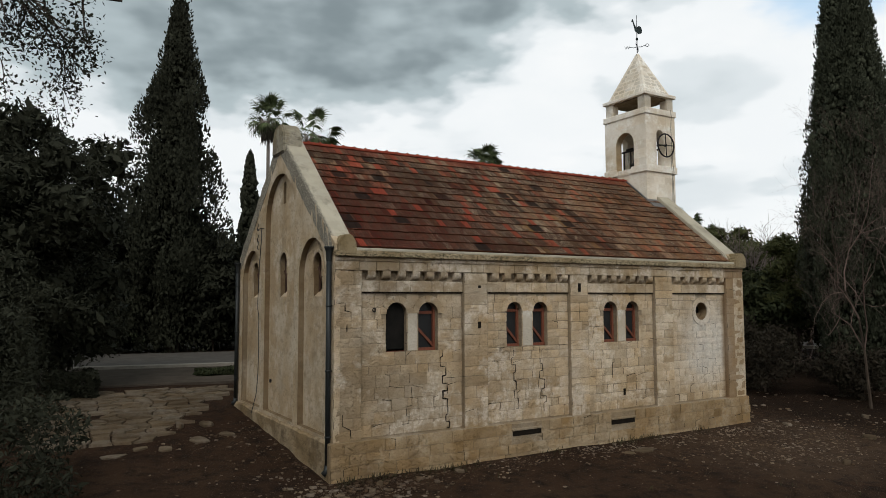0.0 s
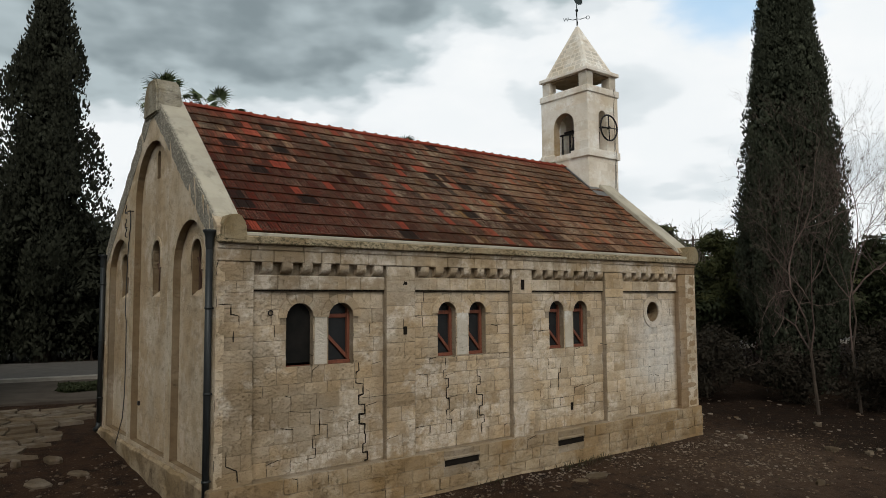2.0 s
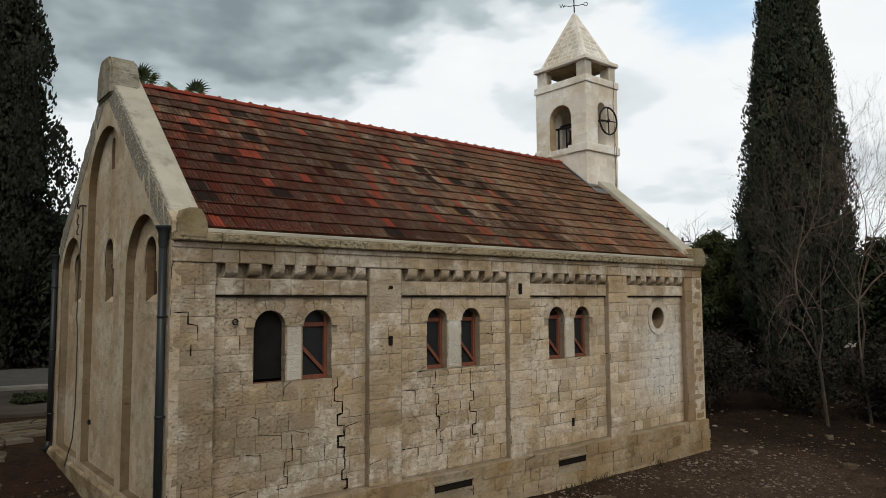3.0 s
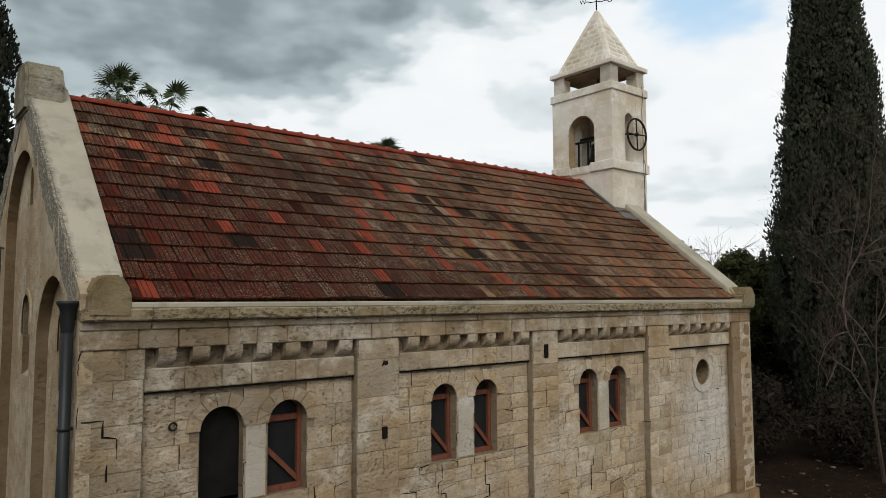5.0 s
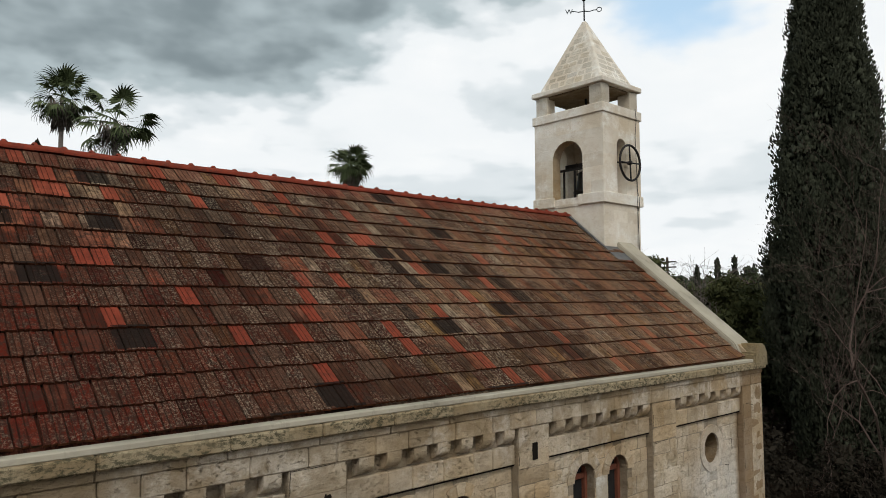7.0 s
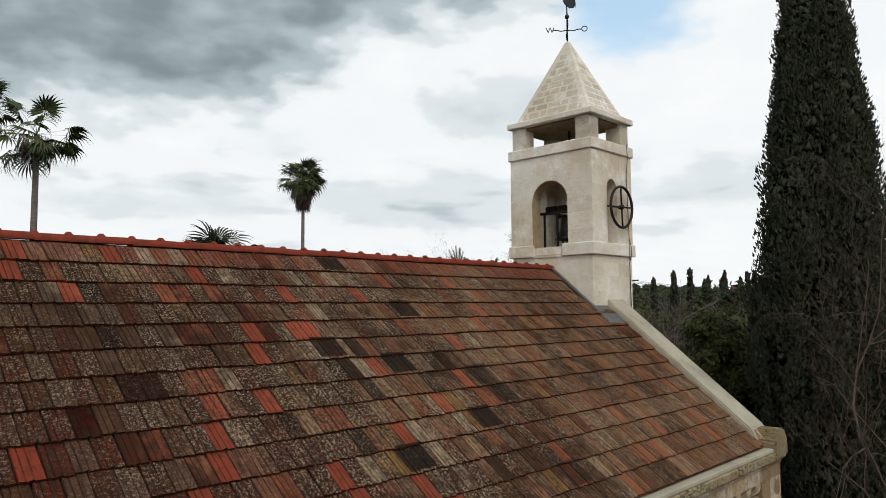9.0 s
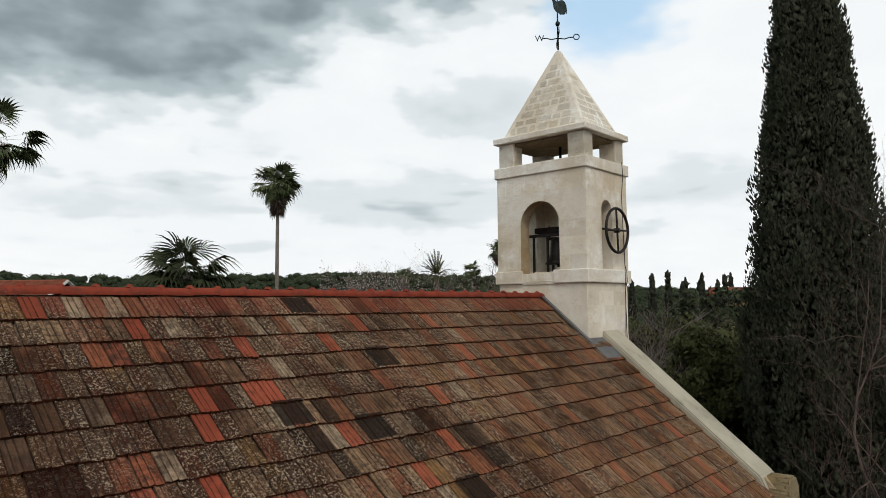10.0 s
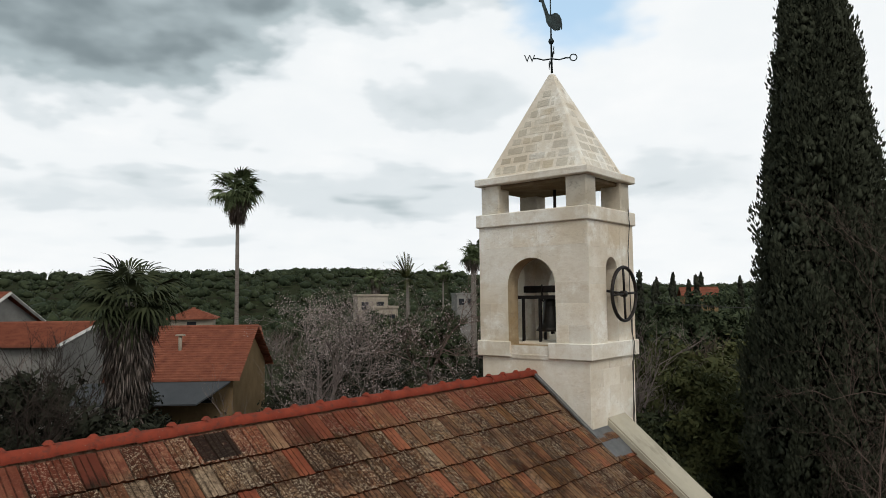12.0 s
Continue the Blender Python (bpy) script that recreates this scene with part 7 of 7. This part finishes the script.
def rubble():
    g = np.random.default_rng(9)
    vs, fs, o = [], [], 0

    def scatter(n, sampler, s0, s1):
        nonlocal o
        for _ in range(n):
            x, y = sampler()
            if -0.15 < x < LEN + 0.1 and -0.25 < y < WID:
                continue
            s = s0 + (s1 - s0) * g.uniform() ** 5
            v, f = rock(g, np.array([s, s * g.uniform(0.6, 1.1), s * g.uniform(0.25, 0.55)]))
            a = g.uniform(0, 6.28)
            c, sn = math.cos(a), math.sin(a)
            v = v @ np.array([[c, sn, 0], [-sn, c, 0], [0, 0, 1]])
            vs.append(v + np.array([x, y, ground_z(x, y) + s * 0.12]))
            fs.append(f + o)
            o += 8
    scatter(2200, lambda: (g.uniform(-0.5, 15.5), -0.35 - abs(g.normal()) * 0.6), 0.007, 0.045)
    scatter(2600, lambda: (g.normal(13.5, 2.6), g.normal(-2.4, 1.1)), 0.009, 0.052)
    scatter(2200, lambda: (g.uniform(-9, 26), g.uniform(-12, 1)), 0.005, 0.028)
    scatter(700, lambda: (g.normal(0.4, 0.9), g.normal(-0.9, 0.5)), 0.012, 0.09)
    scatter(600, lambda: (-0.2 - abs(g.normal()) * 1.6, g.uniform(-1, 6)), 0.008, 0.06)
    scatter(500, lambda: (g.uniform(15.5, 28), g.uniform(-5, 3)), 0.010, 0.09)
    v, f = np.concatenate(vs), np.concatenate(fs)
    tagged(np_mesh("rubble", v, f, RUBBLE, None), "scattered pale stone chips and rubble on the soil", "rubble", "", "stuff")
    spots = [(8.83, -1.15, 0.42, 0.03), (8.2, -1.25, 0.2, 0.03), (16.6, -3.2, 0.24, 0.09), (17.4, -3.9, 0.2, 0.07), (13.2, -4.4, 0.14, 0.08), (0.9, -0.75, 0.13, 0.06), (0.5, -1.15, 0.12, 0.07), (3.1, -0.6, 0.16, 0.06), (-2.0, 4.4, 0.42, 0.04), (-1.2, 4.7, 0.30, 0.04), (-2.9, 3.9, 0.34, 0.03), (-4.2, 3.7, 0.38, 0.03), (-3.5, 4.1, 0.28, 0.03), (-1.5, 5.9, 0.3, 0.09), (-2.2, 5.9, 0.22, 0.1), (19.6, -1.5, 0.2, 0.08), (15.8, -1.0, 0.2, 0.06)]
    for x, y, s, h in spots:
        bm = bmesh.new()
        lr = random.Random(int(x * 100 + y * 37))
        n = lr.randint(6, 8)
        rim = [(s * lr.uniform(0.6, 1.05) * math.cos(6.283 * i / n + lr.uniform(-0.25, 0.25)), 0.62 * s * lr.uniform(0.6, 1.05) * math.sin(6.283 * i / n + lr.uniform(-0.25, 0.25))) for i in range(n)]
        lo = [bm.verts.new((px, py, -h)) for px, py in rim]
        mid = [bm.verts.new((px * 1.03, py * 1.03, h * lr.uniform(0.2, 0.5))) for px, py in rim]
        hi = [bm.verts.new((px * 0.88, py * 0.86, h * lr.uniform(0.8, 1.1))) for px, py in rim]
        bm.faces.new(hi)
        for i in range(n):
            bm.faces.new((lo[i - 1], lo[i], mid[i], mid[i - 1]))
            bm.faces.new((mid[i - 1], mid[i], hi[i], hi[i - 1]))
        ob = part("loose_stone", bm, FLAG, None)
        ob.matrix_world = pose(x, y, ground_z(x, y) + h * 0.3, 0, 0, 40 * x)
        tagged(ob, "loose pale stone lying on the soil", "stone", "loose stones on the soil")


rubble()


def weeds():
    g = np.random.default_rng(19)
    n = 2600
    x = np.concatenate([g.uniform(0, 14.5, n // 2), g.uniform(-9, 24, n - n // 2)])
    y = np.concatenate([-0.3 - np.abs(g.normal(size=n // 2)) * 0.18, g.uniform(-11, 1, n - n // 2)])
    keep = ~((x > -0.15) & (x < LEN + 0.1) & (y > -0.25) & (y < WID))
    clump = np.sin(x * 2.1 + 1) + np.sin(x * 0.83) + 0.3 * g.normal(size=n) > 0.2
    keep &= clump
    x, y = x[keep], y[keep]
    m = len(x)
    p = np.array([(a, b, ground_z(a, b) - 0.01) for a, b in zip(x, y)])
    d = g.normal(size=(m, 3)) * 0.4 + np.array([0, 0, 1.0])
    d /= np.linalg.norm(d, axis=1, keepdims=True)
    ln = g.uniform(0.05, 0.22, m)
    v, f = tufts(p, d, ln, ln * 0.06, g)
    tagged(np_mesh("dry_weeds", v, f, WEED, None), "dry brown weeds along the foot of the wall", "weeds", "", "stuff")


WEED = leaf_mat("dry_weed", (0.07, 0.05, 0.03), (0.05, 0.05, 0.022))
weeds()

# ---------------------------------------------------------------- cracks and wall stones


def cracks():
    rng = random.Random(55)

    def stepped(x, z0, z1, lean=0.0):
        """A crack that follows the joints: up one side of a stone, then across its bed."""
        pts, z, side = [(x, z0)], z0, 1
        while z > z1:
            h = min(rng.uniform(0.16, 0.27), z - z1 + 0.02)
            pts.append((pts[-1][0] + rng.uniform(-0.012, 0.012), z - h))
            z -= h
            side = -side if rng.random() < 0.75 else side
            x += lean
            pts.append((x + side * rng.uniform(0.02, 0.09), z - rng.uniform(0.0, 0.03)))
        return pts
    paths = [(stepped(2.98, 3.14, 1.2, 0.02), 0.0125), (stepped(5.22, 3.1, 1.5, 0.015), 0.0062), (stepped(6.14, 3.1, 1.35, 0.02), 0.0070), (stepped(2.10, 2.25, 1.4, -0.05), 0.0042), (stepped(8.93, 2.75, 2.1, 0.0), 0.0036)]
    edge = [([(0.05, 4.33), (0.27, 4.33), (0.27, 4.15), (0.42, 4.12), (0.42, 3.9)], 0.009), ([(0.32, 3.85), (0.32, 3.66)], 0.007), ([(0.22, 1.75), (0.22, 1.5), (0.42, 1.4), (0.44, 1.2)], 0.006)]
    for group, y in ((paths, -0.016), (edge, -0.146)):
        for pts, w in group:
            fine = []
            for a, b in zip(pts, pts[1:]):
                for s in (0, 0.33, 0.66):
                    p = Vector((a[0] + (b[0] - a[0]) * s, y, a[1] + (b[1] - a[1]) * s))
                    fine.append(p + Vector((noise.noise(p * 14) * 0.008, 0, noise.noise(p * 17) * 0.008)))
            fine.append(Vector((pts[-1][0], y, pts[-1][1])))
            v, f = [], []
            n = len(fine)
            for i, p in enumerate(fine):
                tv = fine[min(i + 1, n - 1)] - fine[max(i - 1, 0)]
                side = Vector((tv.z, 0, -tv.x)).normalized() * (w * (1.25 - 0.7 * abs(2 * i / n - 1)) * (0.35 + 1.5 * max(0.0, 0.5 + noise.noise(p * 6.5))))
                v += [p + side, p - side, p + side + Vector((0, 0.03, 0)), p - side + Vector((0, 0.03, 0))]
            for i in range(n - 1):
                o = 4 * i
                f += [(o, o + 1, o + 5, o + 4), (o, o + 4, o + 6, o + 2), (o + 1, o + 3, o + 7, o + 5)]
            raw("crack", v, f, VOID, chapel)


cracks()


def wall_stones():
    rng = random.Random(77)
    cache = {}

    def stone_mesh(w, h, mat):
        key = (round(w / 0.03), round(h / 0.02), mat.name)
        if key not in cache:
            W, H = key[0] * 0.03, key[1] * 0.02
            jr = random.Random(key[0] * 977 + key[1] * 31)
            nx, nz = 5, 4
            v, f = [], []
            for k in range(nz):
                for i in range(nx):
                    ex, ez = i in (0, nx - 1), k in (0, nz - 1)
                    x, z = W * i / (nx - 1), H * k / (nz - 1)
                    if ex:
                        x += (1 if i == 0 else -1) * (0.002 + 0.007 * jr.random() ** 2 + (0.008 * jr.random() if ez else 0))
                    else:
                        x += jr.uniform(-0.03, 0.03) * W
                    if ez:
                        z += (1 if k == 0 else -1) * (0.002 + 0.007 * jr.random() ** 2 + (0.008 * jr.random() if ex else 0))
                    else:
                        z += jr.uniform(-0.04, 0.04) * H
                    v.append((x, (0.001 if ex or ez else -0.006) + jr.uniform(-0.003, 0.003), z))
            f = [(k * nx + i, k * nx + i + 1, (k + 1) * nx + i + 1, (k + 1) * nx + i) for k in range(nz - 1) for i in range(nx - 1)]
            rim = [i for i in range(nx)] + [k * nx + nx - 1 for k in range(1, nz)] + [(nz - 1) * nx + i for i in range(nx - 2, -1, -1)] + [k * nx for k in range(nz - 2, 0, -1)]
            back = {q: nx * nz + j for j, q in enumerate(rim)}
            v = v[:nx * nz] + [(v[q][0], 0.02, v[q][2]) for q in rim]
            f += [(back[rim[j - 1]], back[rim[j]], rim[j], rim[j - 1]) for j in range(len(rim))]
            me = bpy.data.meshes.new("stone")
            me.from_pydata(v, [], f)
            me.materials.append(mat)
            cache[key] = (me, v, f)
        return cache[key]

    def blocked(z0, z1):
        out = []
        for c, half in WINDOWS:
            zc, ring = HEAD_Z - half, half + 0.17
            if z1 > SILL_Z and z0 < zc:
                out.append((c - half, c + half))
            if z1 > zc and z0 < HEAD_Z + 0.17:
                opening = math.sqrt(max(0.0, (half + 0.03) ** 2 - max(0.0, z0 - zc) ** 2))
                k = max(opening, math.sqrt(max(0.0, (ring - 0.03) ** 2 - (z1 - zc) ** 2)))
                if k < 0.02:
                    continue
                out.append((c - k, c + k))
        cx, cz, r = OCULUS
        r += 0.16
        if z1 > cz - r and z0 < cz + r:
            dz = 0 if z0 < cz < z1 else min(abs(z0 - cz), abs(z1 - cz))
            k = math.sqrt(max(0.0, r * r - dz * dz))
            out.append((cx - k, cx + k))
        return out

    def lay(x0, x1, z0, z1, y, block_fn, mat, hr=(0.22, 0.30), wr=(0.24, 0.52), sill=None):
        rects, z = [], z0
        while z < z1 - 0.05:
            h = rng.uniform(*hr)
            if sill and z < sill - 0.1 and z + h > sill - 0.12:
                h = sill - z
            if z1 - z - h < 0.16:
                h = z1 - z
            free = [(x0, x1)]
            for a, b in block_fn(z, z + h):
                nxt = []
                for p, q in free:
                    if b <= p or a >= q:
                        nxt.append((p, q))
                    else:
                        if a - p > 0.05:
                            nxt.append((p, a))
                        if q - b > 0.05:
                            nxt.append((b, q))
                free = nxt
            for p, q in free:
                x = p
                while x < q - 0.03:
                    w = rng.uniform(*wr)
                    if q - x - w < 0.18:
                        w = q - x
                    rects.append((x, z, w, h, y - rng.uniform(0.0, 0.007)))
                    x += w
            z += h
        return rects
    none = lambda a, b: []
    near, far = [], []
    for i, (a, b) in enumerate(BAYS):
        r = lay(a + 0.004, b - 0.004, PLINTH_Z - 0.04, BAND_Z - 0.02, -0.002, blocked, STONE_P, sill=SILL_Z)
        (near if i < 2 else far).extend(r)
    for i, (a, b) in enumerate(PIERS):
        r = lay(a + 0.004, b - 0.004, PLINTH_Z - 0.08, FRIEZE_Z - 0.004, -0.132, none, STONE_P, wr=(0.30, 0.75))
        (near if i < 3 else far).extend(r)
    low = lay(-0.10, LEN + 0.04, -0.1, PLINTH_Z - 0.07, -0.224, lambda a, b: [(4.99, 6.0), (8.56, 9.54)] if a < 1.0 and b > 0.78 else [], PLINTH, hr=(0.20, 0.30), wr=(0.26, 0.62))
    low = [(x, z, w, h, y - 0.022 * rng.random() ** 2) for x, z, w, h, y in low]
    joints = []
    for x, z, w, h, y in near + far + low:
        lower = z < 2.4 or x < 0.7
        if rng.random() < (0.34 if lower else 0.20):
            a, b = (x, z + h * rng.uniform(0, 0.3)), (x + rng.uniform(-0.008, 0.008), z + h * rng.uniform(0.7, 1.0))
            joints.append((a, b, y))
            if rng.random() < 0.45:
                joints.append((b, (min(LEN - 0.05, max(0.03, x + w * rng.uniform(0.3, 0.9) * rng.choice((-1, 1)))), z + h + rng.uniform(-0.006, 0.006)), y))
    v, f = [], []
    for a, b, y in joints:
        n = 5
        tv = Vector((b[0] - a[0], 0, b[1] - a[1]))
        side = Vector((tv.z, 0, -tv.x)).normalized()
        k = rng.uniform(0.0025, 0.0075)
        o = len(v)
        for i in range(n):
            s = i / (n - 1)
            p = Vector((a[0], y - 0.0095, a[1])) + tv * s + side * rng.uniform(-0.004, 0.004)
            v += [p + side * k * rng.uniform(0.5, 1.2), p - side * k * rng.uniform(0.5, 1.2)]
        f += [(o + 2 * i, o + 2 * i + 1, o + 2 * i + 3, o + 2 * i + 2) for i in range(n - 1)]
    tagged(raw("open_joint", v, f, VOID, south_wall), "", "", "", "stuff")
    near = near[:300]
    for x, z, w, h, y in near:
        me, _, _ = stone_mesh(w, h, STONE_P)
        ob = new("stone", me)
        ob.parent = south_wall
        ob.matrix_basis = pose(x, y, z)
    chunks = []
    for x, z, w, h, y in far:
        _, v, f = stone_mesh(w, h, STONE_P)
        chunks.append(([(p[0] + x, p[1] + y, p[2] + z) for p in v], f))
    tagged(raw("ashlar_rest", *merge(chunks), STONE_J, south_wall), "", "", "", "stuff")
    for x, z, w, h, y in low:
        me, _, _ = stone_mesh(w, h, PLINTH)
        ob = new("plinth_stone", me)
        ob.parent = south_wall
        ob.matrix_basis = pose(x, y, z)


wall_stones()
